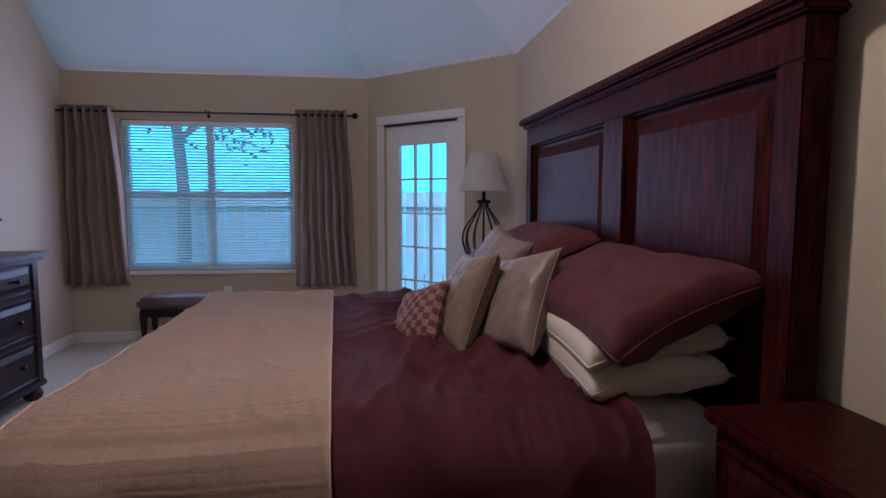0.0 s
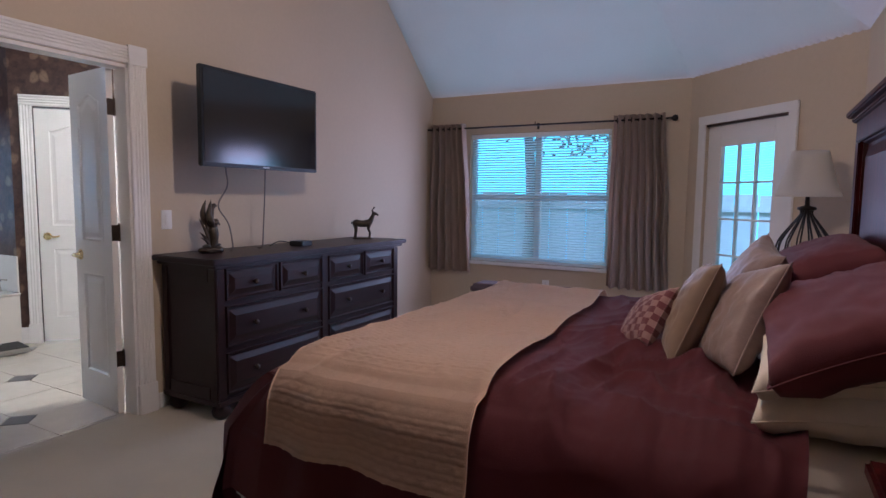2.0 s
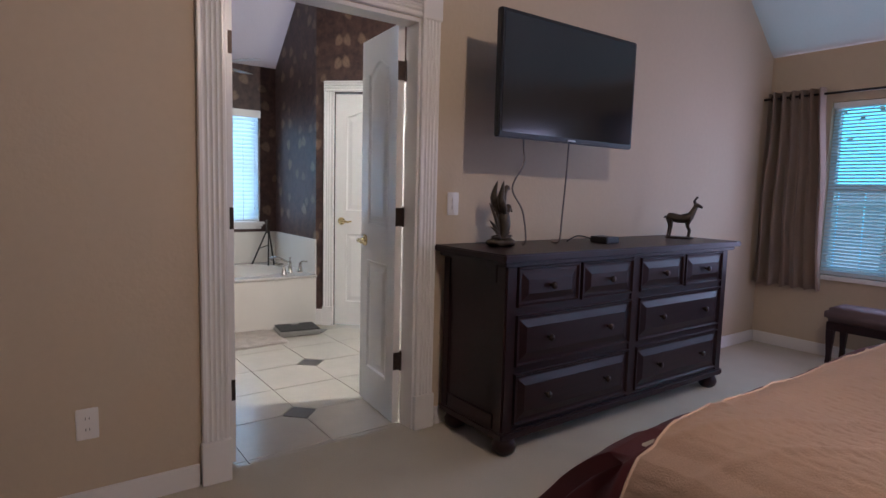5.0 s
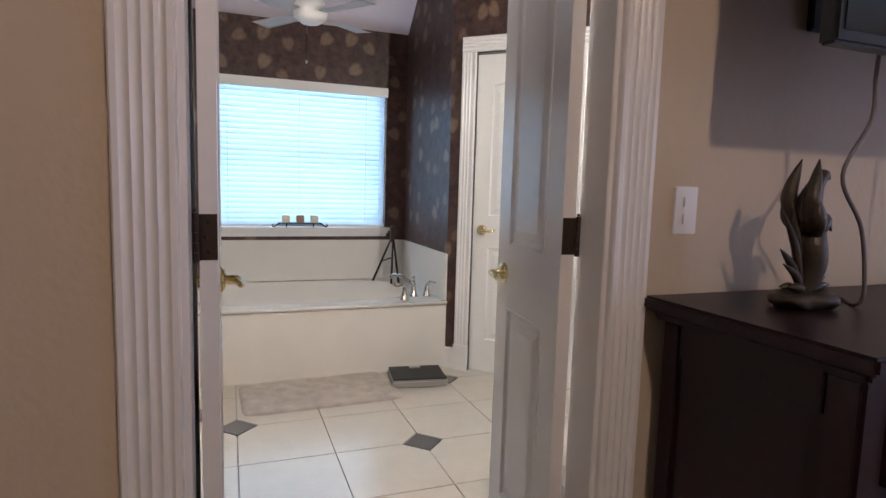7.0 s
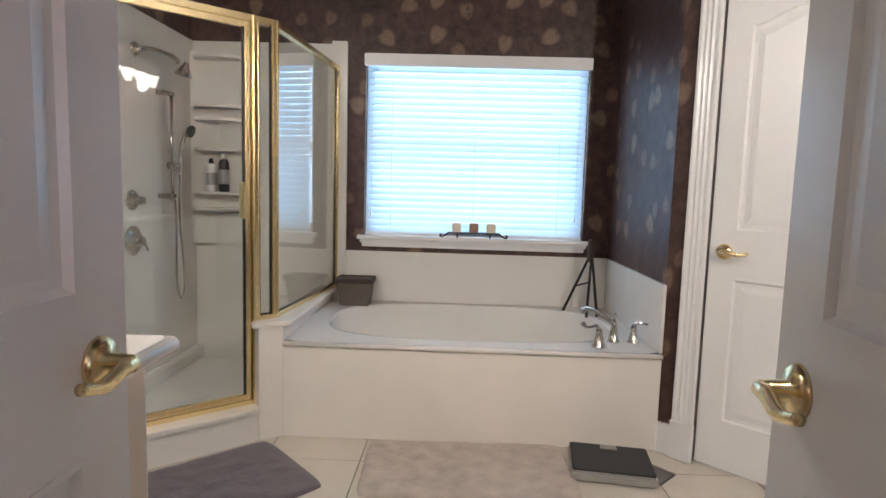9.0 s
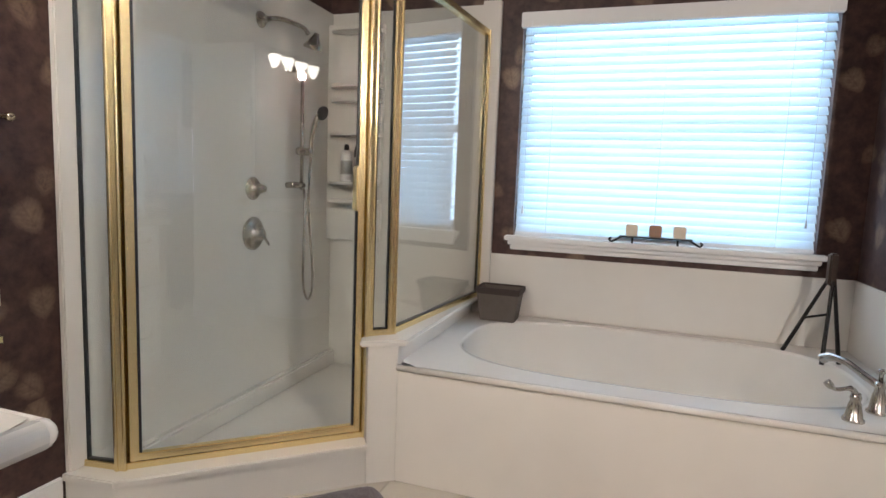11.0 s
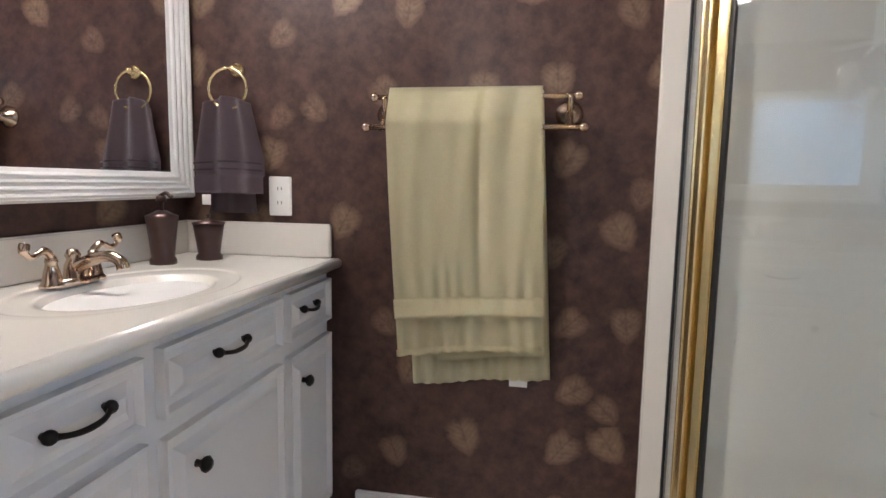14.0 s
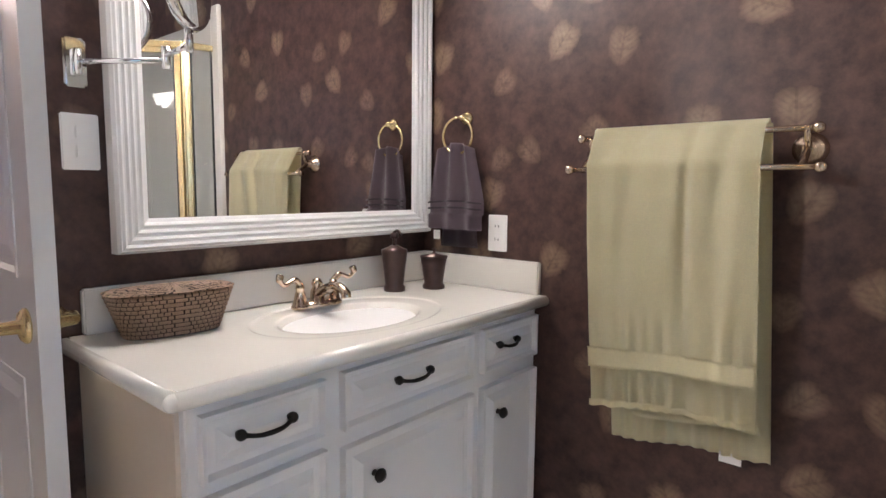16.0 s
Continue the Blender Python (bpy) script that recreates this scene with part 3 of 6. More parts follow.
def door_leaf(name, label, m, width, height, handle_side, lever_ways=(1, 1), hinges=(), hinge_side=1):
    """Panelled door leaf: hinge edge at x=0, thickness 0..0.035 along y."""
    d = thing(name, label, "door", m, kind="structure")
    w, h = width, height
    st = min(0.095, w * 0.21)
    part("core", box(0, 0.006, 0.008, w, 0.029, h), "trim", d)
    zs = (0.008, 0.21, 0.825, 1.015, h - 0.13, h)
    for y0, y1, o in ((0.0, 0.006, -1), (0.029, 0.035, 1)):
        bm = box(0, y0, 0.008, st, y1, h)
        box(w - st, y0, 0.008, w, y1, h, bm)
        box(st, y0, zs[0], w - st, y1, zs[1], bm)
        box(st, y0, zs[2], w - st, y1, zs[3], bm)
        top = [(st, h), (st, zs[4] - 0.05)] + [(x, z) for x, z in reversed(arch(st, w - st, 0, zs[4], 0.05)[2:])][1:-1] + [(w - st, zs[4] - 0.05), (w - st, h)]
        prism_xz(top, y0, y1, bm)
        part("stile_and_rail_frame", bm, "trim", d)
        face = 0.0 if o < 0 else 0.035
        low = 0.0058 if o < 0 else 0.0292
        for nm, (z0, z1, r) in (("lower_panel", (zs[1], zs[2], 0.0)), ("upper_panel", (zs[3], zs[4], 0.05))):
            rings = []
            for ins, y in ((0.0, low), (0.0, face + o * 0.003), (0.008, face + o * 0.003), (0.016, low), (0.03, low), (0.055, face + o * -0.0005)):
                rings.append((arch(st + ins, w - st - ins, z0 + ins, z1 - ins, r), y))
            part(nm, loft_xz(rings), "trim", d)
    hx = w - 0.06 if handle_side else 0.06
    lever(d, hx, 0.93, 0.0, 1, lever_ways[0])
    lever(d, hx, 0.93, 0.035, -1, lever_ways[1])
    pin = 0.041 if hinge_side > 0 else -0.006
    y0, y1 = (pin + 0.003, pin + 0.034) if hinge_side > 0 else (pin - 0.034, pin - 0.003)
    for z in hinges:
        bm = box(-0.003, 0.001, z - 0.046, -0.0005, 0.034, z + 0.046)
        box(-0.003, min(y0, 0.03), z - 0.046, -0.0005, max(y1, 0.005), z + 0.046, bm)
        for k in range(5):
            lathe([(0.0, 0), (0.0065, 0), (0.0065, 0.019), (0.0, 0.019)], 10, bm, Matrix.Translation((-0.004, pin, z - 0.05 + 0.020 * k)))
        lathe([(0.0, 0), (0.005, 0), (0.004, 0.006), (0.0, 0.007)], 10, bm, Matrix.Translation((-0.004, pin, z + 0.05)))
        h = part("hinge", bm, "bronze", d, "dark bronze hinge")
        for zz in (-0.03, 0.0, 0.03):
            part("screw", lathe([(0.0, 0), (0.004, 0), (0.003, 0.0012), (0, 0.0015)], 8, None, Matrix.Translation((-0.003, 0.018 + 0.006 * (zz == 0), z + zz)) @ Matrix.Rotation(radians(-90), 4, "Y")), "black_metal", h)
    return d


door_leaf("door_bath_open_wide", "white two-panel door leaf standing open into the bathroom", Matrix.Translation((-0.108, 1.892, 0)) @ Matrix.Rotation(radians(174), 4, "Z") @ Matrix.Translation((0, -0.035, 0)), 0.452, 2.02, True, (-1, -1), (0.335, 1.08, 1.80), -1)
door_leaf("door_bath_open", "white two-panel door leaf standing open beside the vanity", Matrix.Translation((-0.108, 1.098, 0)) @ Matrix.Rotation(radians(180.3), 4, "Z"), 0.46, 2.02, True, (-1, -1), (0.335, 1.08, 1.80), 1)
door_leaf("door_closet", "white two-panel closet door, closed", WC @ Matrix.Translation((0.17, 0.02, 0)), 0.59, 2.02, False, (1, 1))
wcas = thing("trim_closet", "white fluted casing round the closet door", "door casing", kind="structure")
for x0 in (0.075, 0.762):
    bm = bmesh.new()
    fluted(2.035 - 0.17, 0.092, 0.02, bm, WC @ Matrix.Translation((x0, 0, 0.17)), 3)
    part("casing_leg", bm, "trim", wcas)
    bm = box(x0 - 0.004, -0.027, 0, x0 + 0.096, 0, 0.17)
    bmesh.ops.transform(bm, matrix=WC, verts=bm.verts)
    part("plinth_block", bm, "trim", wcas, bevel=0.003)
bm = bmesh.new()
fluted(0.78, 0.092, 0.022, bm, WC @ Matrix.Translation((0.075, 0, 2.127)) @ Matrix.Rotation(radians(90), 4, "Y"), 3)
part("casing_head", bm, "trim", wcas)

# ---- bedroom window, blind, curtains ----
win = thing("window_1", "white double window behind a lowered slatted blind", "window", kind="structure")
for b in ((WX0, BY + 0.05, WZ0, WX0 + 0.045, BY + 0.11, WZ1), (WX1 - 0.045, BY + 0.05, WZ0, WX1, BY + 0.11, WZ1), (WX0, BY + 0.05, WZ1 - 0.045, WX1, BY + 0.11, WZ1), (WX0, BY + 0.05, WZ0, WX1, BY + 0.11, WZ0 + 0.05),
          ((WX0 + WX1) / 2 - 0.03, BY + 0.05, WZ0, (WX0 + WX1) / 2 + 0.03, BY + 0.11, WZ1), (WX0, BY + 0.06, 1.30, WX1, BY + 0.10, 1.345)):
    part("window_frame", box(*b), "trim", win, bevel=0.003)
for x0, x1 in ((WX0 + 0.045, 1.18), (1.245, WX1 - 0.045)):
    p = part("pane", box(x0, BY + 0.078, WZ0 + 0.05, x1, BY + 0.082, WZ1 - 0.045), "pane", win)
    p.visible_shadow = False
part("window_sill", box(WX0 - 0.02, BY - 0.03, WZ0 - 0.035, WX1 + 0.02, BY + 0.05, WZ0), "trim", win, bevel=0.004)


def blind(name, label, m, width, height, pitch, tilt, depth):
    """Slatted blind in its own frame: x along, y out of the room, z up from the bottom rail."""
    b = thing(name, label, "window blind", m)
    part("headrail", box(0, -0.02, height - 0.045, width, 0.035, height), "blind", b, bevel=0.004)
    part("bottom_rail", box(0.004, -depth * 0.4, 0.0, width - 0.004, depth * 0.4, 0.018), "blind", b, bevel=0.004)
    n = int((height - 0.07) / pitch)
    bm = sheet(lambda u, v: (0.006 + u * (width - 0.012), (v - 0.5) * depth * math.cos(radians(tilt)), (v - 0.5) * depth * math.sin(radians(tilt)) + 0.0035 * (1 - (2 * v - 1) ** 2)), 6, 4)
    s = part("slat", bm, M["slat"], b)
    s.location = (0, 0, 0.035)
    for i in range(1, n):
        c = new("slat", s.data)
        c.parent = b
        c.location = (0, 0, 0.035 + i * pitch)
    for x in (width * 0.12, width * 0.5, width * 0.88):
        part("ladder_cord", tube([(x, -depth * 0.52, 0.01), (x, -depth * 0.52, height - 0.04)], 0.0012, 6), "blind", b)
    for x in (0.04, width - 0.05):
        bm = tube([(x, -depth * 0.6, 0.14), (x, -depth * 0.6, height - 0.04)], 0.001, 6)
        lathe([(0, 0), (0.007, 0), (0.004, 0.035), (0, 0.036)], 8, bm, Matrix.Translation((x, -depth * 0.6, 0.11)))
        part("pull_cord", bm, "blind", b)
    return b


def slat_mat():
    m = bpy.data.materials.new("thin_white_slat_cyan_glow")
    m.use_nodes = True
    nt = m.node_tree
    b = nt.nodes["Principled BSDF"]
    b.inputs["Base Color"].default_value = (0.80, 0.82, 0.84, 1)
    b.inputs["Roughness"].default_value = 0.4
    t = nt.nodes.new("ShaderNodeBsdfTranslucent")
    # Cyan here puts the window's daylight glow into the colour of white slats.
    t.inputs[0].default_value = (0.48, 0.80, 1.0, 1)
    mx = nt.nodes.new("ShaderNodeMixShader")
    mx.inputs[0].default_value = 0.28
    nt.links.new(b.outputs[0], mx.inputs[1])
    nt.links.new(t.outputs[0], mx.inputs[2])
    nt.links.new(mx.outputs[0], nt.nodes["Material Output"].inputs[0])
    return m


M["slat"] = slat_mat()
blind("window_blind", "white slatted blind lowered over the bedroom window", Matrix.Translation((WX0 + 0.006, BY + 0.022, WZ0 + 0.004)), WX1 - WX0 - 0.012, WZ1 - WZ0 - 0.008, 0.0255, 38, 0.027)

rod = thing("curtain_rod", "dark metal curtain rod with knob finials above the window", "curtain rod")
RZ, RY = 2.027, BY - 0.10
part("rod", tube([(0.0, RY, RZ), (2.46, RY, RZ)], 0.009, 12), "black_metal", rod, smooth=True)
for x, s in ((0.0, -1), (2.46, 1)):
    part("finial", lathe([(0, 0), (0.012, 0), (0.013, 0.01), (0.025, 0.022), (0.029, 0.038), (0.022, 0.055), (0, 0.062)], 14, None, Matrix.Translation((x, RY, RZ)) @ Matrix.Rotation(radians(90 * s), 4, "Y")), "black_metal", rod, smooth=True)
for x in (0.06, 1.21, 2.38):
    bm = tube([(x, RY, RZ), (x, BY, RZ)], 0.006, 8)
    box(x - 0.012, BY - 0.006, RZ - 0.03, x + 0.012, BY, RZ + 0.03, bm)
    tube([(x, RY, RZ + 0.008), (x, RY, RZ + 0.032)], 0.005, 8, bm)
    part("bracket", bm, "black_metal", rod)


def curtain(label, x0t, x1t, x0b, x1b, zt, zb, waves, seed):
    """Grommet curtain whose folds deepen along its height; spreads from top to bottom edge."""
    def f(u, v):
        x = (x0t + (x1t - x0t) * u) * v + (x0b + (x1b - x0b) * u) * (1 - v)
        amp = 0.034 + 0.012 * math.sin(7 * u + seed)
        w = amp * math.sin(2 * math.pi * waves * u + 0.5 * math.sin(3 * v + 5 * u + seed))
        w += 0.008 * math.sin(2 * math.pi * waves * 2.3 * u + 4 * v) * (1 - v)
        return (x + 0.006 * math.sin(9 * v + 3 * u), RY + w, zb + (zt - zb) * v + 0.008 * math.sin(2 * math.pi * waves * u + 1) * (1 - v))
    c = thing("curtain", label, "curtain", group="window curtains")
    part("cloth", sheet(f, int(waves * 16), 26, 0.003), "curtain", c, smooth=True)
    for i in range(int(waves)):
        x = x0t + (x1t - x0t) * (i + 0.5) / waves
        part("grommet", lathe([(0.016, -0.004), (0.026, -0.004), (0.026, 0.004), (0.016, 0.004)], 16, None, Matrix.Translation((x, RY, RZ)) @ Matrix.Rotation(radians(90), 4, "Y")), "bronze", c)
    return c


curtain("taupe grommet curtain hanging in folds beside the window", 0.03, 0.45, 0.01, 0.54, 2.075, 0.52, 6, 0.4)
curtain("taupe grommet curtain drawn wider beside the patio door", 1.97, 2.42, 1.945, 2.50, 2.075, 0.48, 7, 2.1)

# ---- patio door on the slanted wall ----
pd = thing("door_patio", "white patio door with a fifteen-light glass panel and blind", "door", SL, kind="structure")
bm = box(S0, 0.03, 0.01, S0 + 0.15, 0.075, 1.935)
box(S1 - 0.15, 0.03, 0.01, S1, 0.075, 1.935, bm)
box(S0 + 0.15, 0.03, 0.01, S1 - 0.15, 0.075, 0.26, bm)
box(S0 + 0.15, 0.03, 1.755, S1 - 0.15, 0.075, 1.935, bm)
part("frame", bm, "trim", pd, bevel=0.003)
gx0, gx1, gz0, gz1 = S0 + 0.15, S1 - 0.15, 0.26, 1.755
for i in (1, 2):
    x = gx0 + (gx1 - gx0) * i / 3
    part("muntin", box(x - 0.008, 0.038, gz0, x + 0.008, 0.066, gz1), "trim", pd)
for i in range(1, 5):
    z = gz0 + (gz1 - gz0) * i / 5
    part("muntin", box(gx0, 0.040, z - 0.008, gx1, 0.064, z + 0.008), "trim", pd)
p = part("pane", box(gx0, 0.05, gz0, gx1, 0.053, gz1), "pane", pd)
p.visible_shadow = False
bm = bmesh.new()
n = 74
for i in range(n):
    z = gz0 + 0.02 + (gz1 - gz0 - 0.03) * i / n
    box(gx0, 0.0555, z, gx1, 0.0645, z + 0.0018, bm)
part("blind", bm, M["slat"], pd, "white slatted blind between the glass")
pc = thing("trim_patio", "white casing round the patio door", "door casing", SL, kind="structure")
part("casing_leg", box(S0 - 0.075, -0.018, 0, S0 + 0.004, 0, 1.945), "trim", pc, bevel=0.004)
part("casing_leg", box(S1 - 0.004, -0.018, 0, S1 + 0.075, 0, 1.945), "trim", pc, bevel=0.004)
part("casing_head", box(S0 - 0.075, -0.021, 1.946, S1 + 0.075, 0, 2.018), "trim", pc, bevel=0.004)
part("stop", box(S0, 0.004, 1.927, S1, 0.03, 1.945), "bronze", pc)

# ---- bed ----
bed = thing("bed", "king bed with a dark cherry panelled headboard", "bed")
HX, HY0, HY1, HT = 3.60, 1.275, 3.62, 1.785
for y0, y1 in ((HY0, HY0 + 0.10), (HY1 - 0.10, HY1), (2.23, 2.43)):
    part("stile", box(HX, y0, 0, HX + 0.085, y1, 1.62), "wood", bed, bevel=0.006)
part("top_rail", box(HX, HY0, 1.62, HX + 0.085, HY1, HT - 0.055), "wood", bed, bevel=0.004)
part("bottom_rail", box(HX, HY0 + 0.1, 0.3, HX + 0.07, HY1 - 0.1, 0.62), "wood", bed, bevel=0.004)
bm = box(HX - 0.045, HY0 - 0.045, HT - 0.035, HX + 0.10, HY1 + 0.045, HT)
box(HX - 0.022, HY0 - 0.022, HT - 0.06, HX + 0.10, HY1 + 0.022, HT - 0.034, bm)
part("cap", bm, "wood", bed, "moulded headboard cap", bevel=0.008)
FM = Matrix.Translation((HX + 0.052, 0, 0)) @ Matrix.Rotation(radians(-90), 4, "Z")
for y0, y1 in ((HY0 + 0.10, 2.23), (2.43, HY1 - 0.10)):
    bm = raised(-y1, 0.6, -y0, 1.62, 0.03, 0.03, 0.06)
    bmesh.ops.transform(bm, matrix=FM, verts=bm.verts)
    part("panel", bm, "wood", bed)
for y in (1.37, 3.33):
    part("side_rail", box(1.62, y - 0.02, 0.2, HX, y + 0.02, 0.42), "wood", bed, bevel=0.004)
part("footboard", box(1.56, 1.36, 0.12, 1.61, 3.36, 0.45), "wood", bed, bevel=0.006)
for x, y in ((1.60, 1.40), (1.60, 3.32)):
    part("leg", box(x - 0.04, y - 0.04, 0, x + 0.04, y + 0.04, 0.2), "wood_dark", bed, bevel=0.006)
mattress = tagged(part("mattress", box(1.63, 1.40, 0.425, 3.59, 3.33, 0.69), "cream", bevel=0.04, smooth=True), "cream-sheeted king mattress on the bed frame", "mattress")
FX, FY0, FY1, BTOP = 1.80, 1.50, 3.26, 0.705


def fold(a, lo, hi, r=0.18):
    """Cloth over an edge: gives place and drop for a length measured along the cloth."""
    for e, s in ((lo, -1), (hi, 1)):
        d = (a - e) * s
        if d > 0:
            if d < r * math.pi / 2:
                return e + s * r * math.sin(d / r), r * (1 - math.cos(d / r))
            return e + s * r, r + d - r * math.pi / 2
    return a, 0.0


def cover(u, v, x0, x1, y0, y1, lift, wrinkle):
    a, b = x0 + (x1 - x0) * u, y0 + (y1 - y0) * v
    x, dx = fold(a, FX, 9)
    y, dy = fold(b, FY0, FY1)
    drop = max(dx, dy) + 0.25 * min(dx, dy)
    hang = min(drop / 0.3, 1)
    if wrinkle > 1:
        wrinkle *= 0.25 + 0.75 * min(max((a - 2.46) / 0.2, 0), 1)
    w = noise.noise((a * 2.2, b * 2.2, 3)) * 0.030 + noise.noise((a * 7 + 0.7 * b, b * 1.6, 7)) * 0.016 * wrinkle
    w += 0.006 * wrinkle * (1 - abs(noise.noise((a * 9 + 2 * noise.noise((a, b, 1)), b * 1.6, 11)))) ** 3
    w += wrinkle * (0.0022 * noise.noise((a * 26 + 3 * b, b * 7, 5)) + 0.0016 * noise.noise((a * 48, b * 30, 9)))
    crease = 1 - abs(noise.noise((a * 5 + 1.5 * noise.noise((a * 2, b * 2, 4)), b * 2.4 + 0.6 * a, 21)))
    w += 0.017 * wrinkle * max(crease, 0) ** 9
    if wrinkle > 1.9 and 2.86 < a < 3.2:
        w += 0.005 * max(math.cos(2 * math.pi * a / 0.042), 0) ** 3
    out = hang * (0.018 * math.sin(11 * a + 3 * noise.noise((a * 2, b, 2))) + 0.014 * math.sin(9 * b))
    z = BTOP + 0.03 + lift - drop + w * (1 - 0.7 * hang)
    if dy > 0.05:
        y += (-1 if b < FY0 else 1) * (lift + out + 0.05 * hang)
    if dx > 0.05:
        x -= lift + out + (0.07 if lift else 0.22) * hang
    if dx > 0.05 and dy > 0.05:
        x += 0.05
        y += 0.05 if b < FY0 else -0.05
    return (x, y, max(z, 0.13))


duvet_ob = tagged(part("duvet", sheet(lambda u, v: cover(u, v, 1.12, 3.24 + 0.14 * v + 0.03 * math.sin(9 * v), 0.90, 3.80, 0.0, 2.1), 230, 240, 0.02), "burgundy", smooth=True), "wrinkled burgundy duvet spread over the bed", "duvet")
part("hem", tube([cover(0, k / 120, 1.12, 3.24, 0.90, 3.80, 0.0, 2.1) for k in range(121)], 0.011, 8), "burgundy", duvet_ob, "stitched foot hem", True)


def quilt(u, v):
    x, y, z = cover(u, v, 1.735, 2.505 - 0.13 * v, 1.10, 3.66, 0.036, 0.4)
    a, b = u * 0.705, v * 2.56
    k = 0.0
    row = math.floor(b / 0.016)
    k -= 0.0035 * math.exp(-((b / 0.016 - row - 0.5) / 0.16) ** 2)
    col = a / 0.055 + 0.5 * (row % 2) + 0.35 * noise.noise((row * 3.1, a * 4, 0))
    k -= 0.0025 * math.exp(-((col - math.floor(col) - 0.5) / 0.09) ** 2)
    return (x, y + (k if y < FY0 - 0.06 else 0), z + k)


runner_ob = tagged(part("bed_runner", sheet(quilt, 110, 420, 0.008), "runner", smooth=True), "beige quilted bed runner across the foot of the bed", "bed runner")
for u in (0.0, 1.0):
    part("edge_binding", tube([quilt(u, k / 160) for k in range(161)], 0.003, 8), "runner", runner_ob, "stitched beige edge binding", True)


def pillow(name, label, m, sx, sy, h, material, pinch=0.12, seed=0.0, edge=0.34):
    """A stuffed cushion with pointed corners, seams and soft dents."""
    def f(top):
        def g(u, v):
            a, b = 2 * u - 1, 2 * v - 1
            prof = ((1 - a * a) * (1 - b * b)) ** edge if abs(a) < 1 and abs(b) < 1 else 0.0
            x = sx / 2 * a * (1 - pinch * (1 - b * b) * a * a)
            y = sy / 2 * b * (1 - pinch * (1 - a * a) * b * b)
            dent = 1 + 0.16 * noise.noise((a * 1.3 + seed, b * 1.3, seed)) + 0.12 * noise.noise((a * 4 + seed, b * 4, 5)) + 0.07 * noise.noise((a * 11 + seed, b * 6, 8))
            return (x, y, top * h / 2 * prof * dent)
        return g
    bm = sheet(f(1), 36, 36)
    sheet(f(-1), 36, 36, 0.0, bm)
    bmesh.ops.remove_doubles(bm, verts=bm.verts, dist=0.0004)
    ob = part(name, bm, material, smooth=True)
    ob.matrix_basis = m
    rim = [(k / 16, 0) for k in range(16)] + [(1, k / 16) for k in range(16)] + [(1 - k / 16, 1) for k in range(16)] + [(0, 1 - k / 16) for k in range(17)]
    part("piping", tube([f(1)(u, v) for u, v in rim], 0.0028, 6), material, ob, "", True)
    return tagged(ob, label, "pillow", "pillows on the bed")


for y in (1.90, 2.86):
    pillow("pillow", "cream cotton pillow lying at the headboard", pose(3.385, y, 0.785, 0, -5, 0), 0.42, 0.88, 0.17, "cream", seed=y, edge=0.25)
    pillow("pillow", "cream cotton pillow stacked on another", pose(3.385, y + 0.02, 0.87, 0, -9, 0), 0.43, 0.88, 0.17, "cream", seed=y + 3, edge=0.25)
pillow("pillow_sham", "burgundy pillow sham on top of the stack", pose(3.40, 1.86, 0.98, 0, -24, 2), 0.47, 0.98, 0.20, "sham", seed=1.7, edge=0.23)
pillow("pillow_sham", "burgundy pillow sham on top of the far stack", pose(3.375, 2.86, 1.01, 0, -25, -3), 0.52, 0.98, 0.22, "sham", seed=5.1, edge=0.23)


def leaning(x, y, z, yaw, tilt, roll=0):
    """A cushion stood on its edge, its face towards yaw and leaning back."""
    return Matrix.Translation((x, y, z)) @ Matrix.Rotation(radians(yaw), 4, "Z") @ Matrix.Rotation(radians(90 - tilt), 4, "X") @ Matrix.Rotation(radians(roll), 4, "Z")


pillow("throw_pillow", "champagne satin throw pillow leaning on the stack", leaning(3.13, 2.08, 0.905, -76, 26, 14), 0.38, 0.40, 0.15, "satin", seed=2.2)
pillow("throw_pillow", "champagne satin throw pillow tucked behind another", leaning(3.14, 2.52, 0.955, -78, 26, -10), 0.40, 0.42, 0.16, "satin", seed=7.2)
pillow("throw_pillow", "tan damask throw pillow leaning on the satin one", leaning(2.965, 2.24, 0.89, -84, 22, 6), 0.38, 0.40, 0.14, "gold_fabric", seed=4.0)
pillow("throw_pillow", "small burgundy and cream checked throw pillow", leaning(2.79, 2.28, 0.825, -66, 34, 24), 0.27, 0.27, 0.11, "check", seed=9.0)

# ---- nightstands and lamp ----


def nightstand(label, m, w):
    n = thing("nightstand", label, "nightstand", m, "nightstands")
    part("top", box(-0.335, -w / 2 - 0.02, 0.765, 0, w / 2 + 0.02, 0.80), "wood", n, bevel=0.008)
    part("body", box(-0.31, -w / 2, 0.09, -0.005, w / 2, 0.765), "wood", n, bevel=0.004)
    for z0, z1 in ((0.13, 0.42), (0.45, 0.73)):
        bm = raised(-w / 2 + 0.03, z0, w / 2 - 0.03, z1, 0.018, 0.02, 0.03)
        bmesh.ops.transform(bm, matrix=Matrix.Translation((-0.31, 0, 0)) @ Matrix.Rotation(radians(-90), 4, "Z"), verts=bm.verts)
        dr = part("drawer", bm, "wood", n)
        part("knob", lathe([(0, 0), (0.007, 0), (0.006, 0.012), (0.015, 0.02), (0.013, 0.028), (0, 0.03)], 12, None, Matrix.Translation((-0.328, 0, (z0 + z1) / 2)) @ Matrix.Rotation(radians(-90), 4, "Y")), "bronze", dr, smooth=True)
    for y in (-w / 2 + 0.04, w / 2 - 0.04):
        for x in (-0.27, -0.045):
            part("foot", lathe([(0.02, 0), (0.035, 0.02), (0.038, 0.05), (0.025, 0.09)], 14, None, Matrix.Translation((x, y, 0))), "wood", n, smooth=True)
    return n


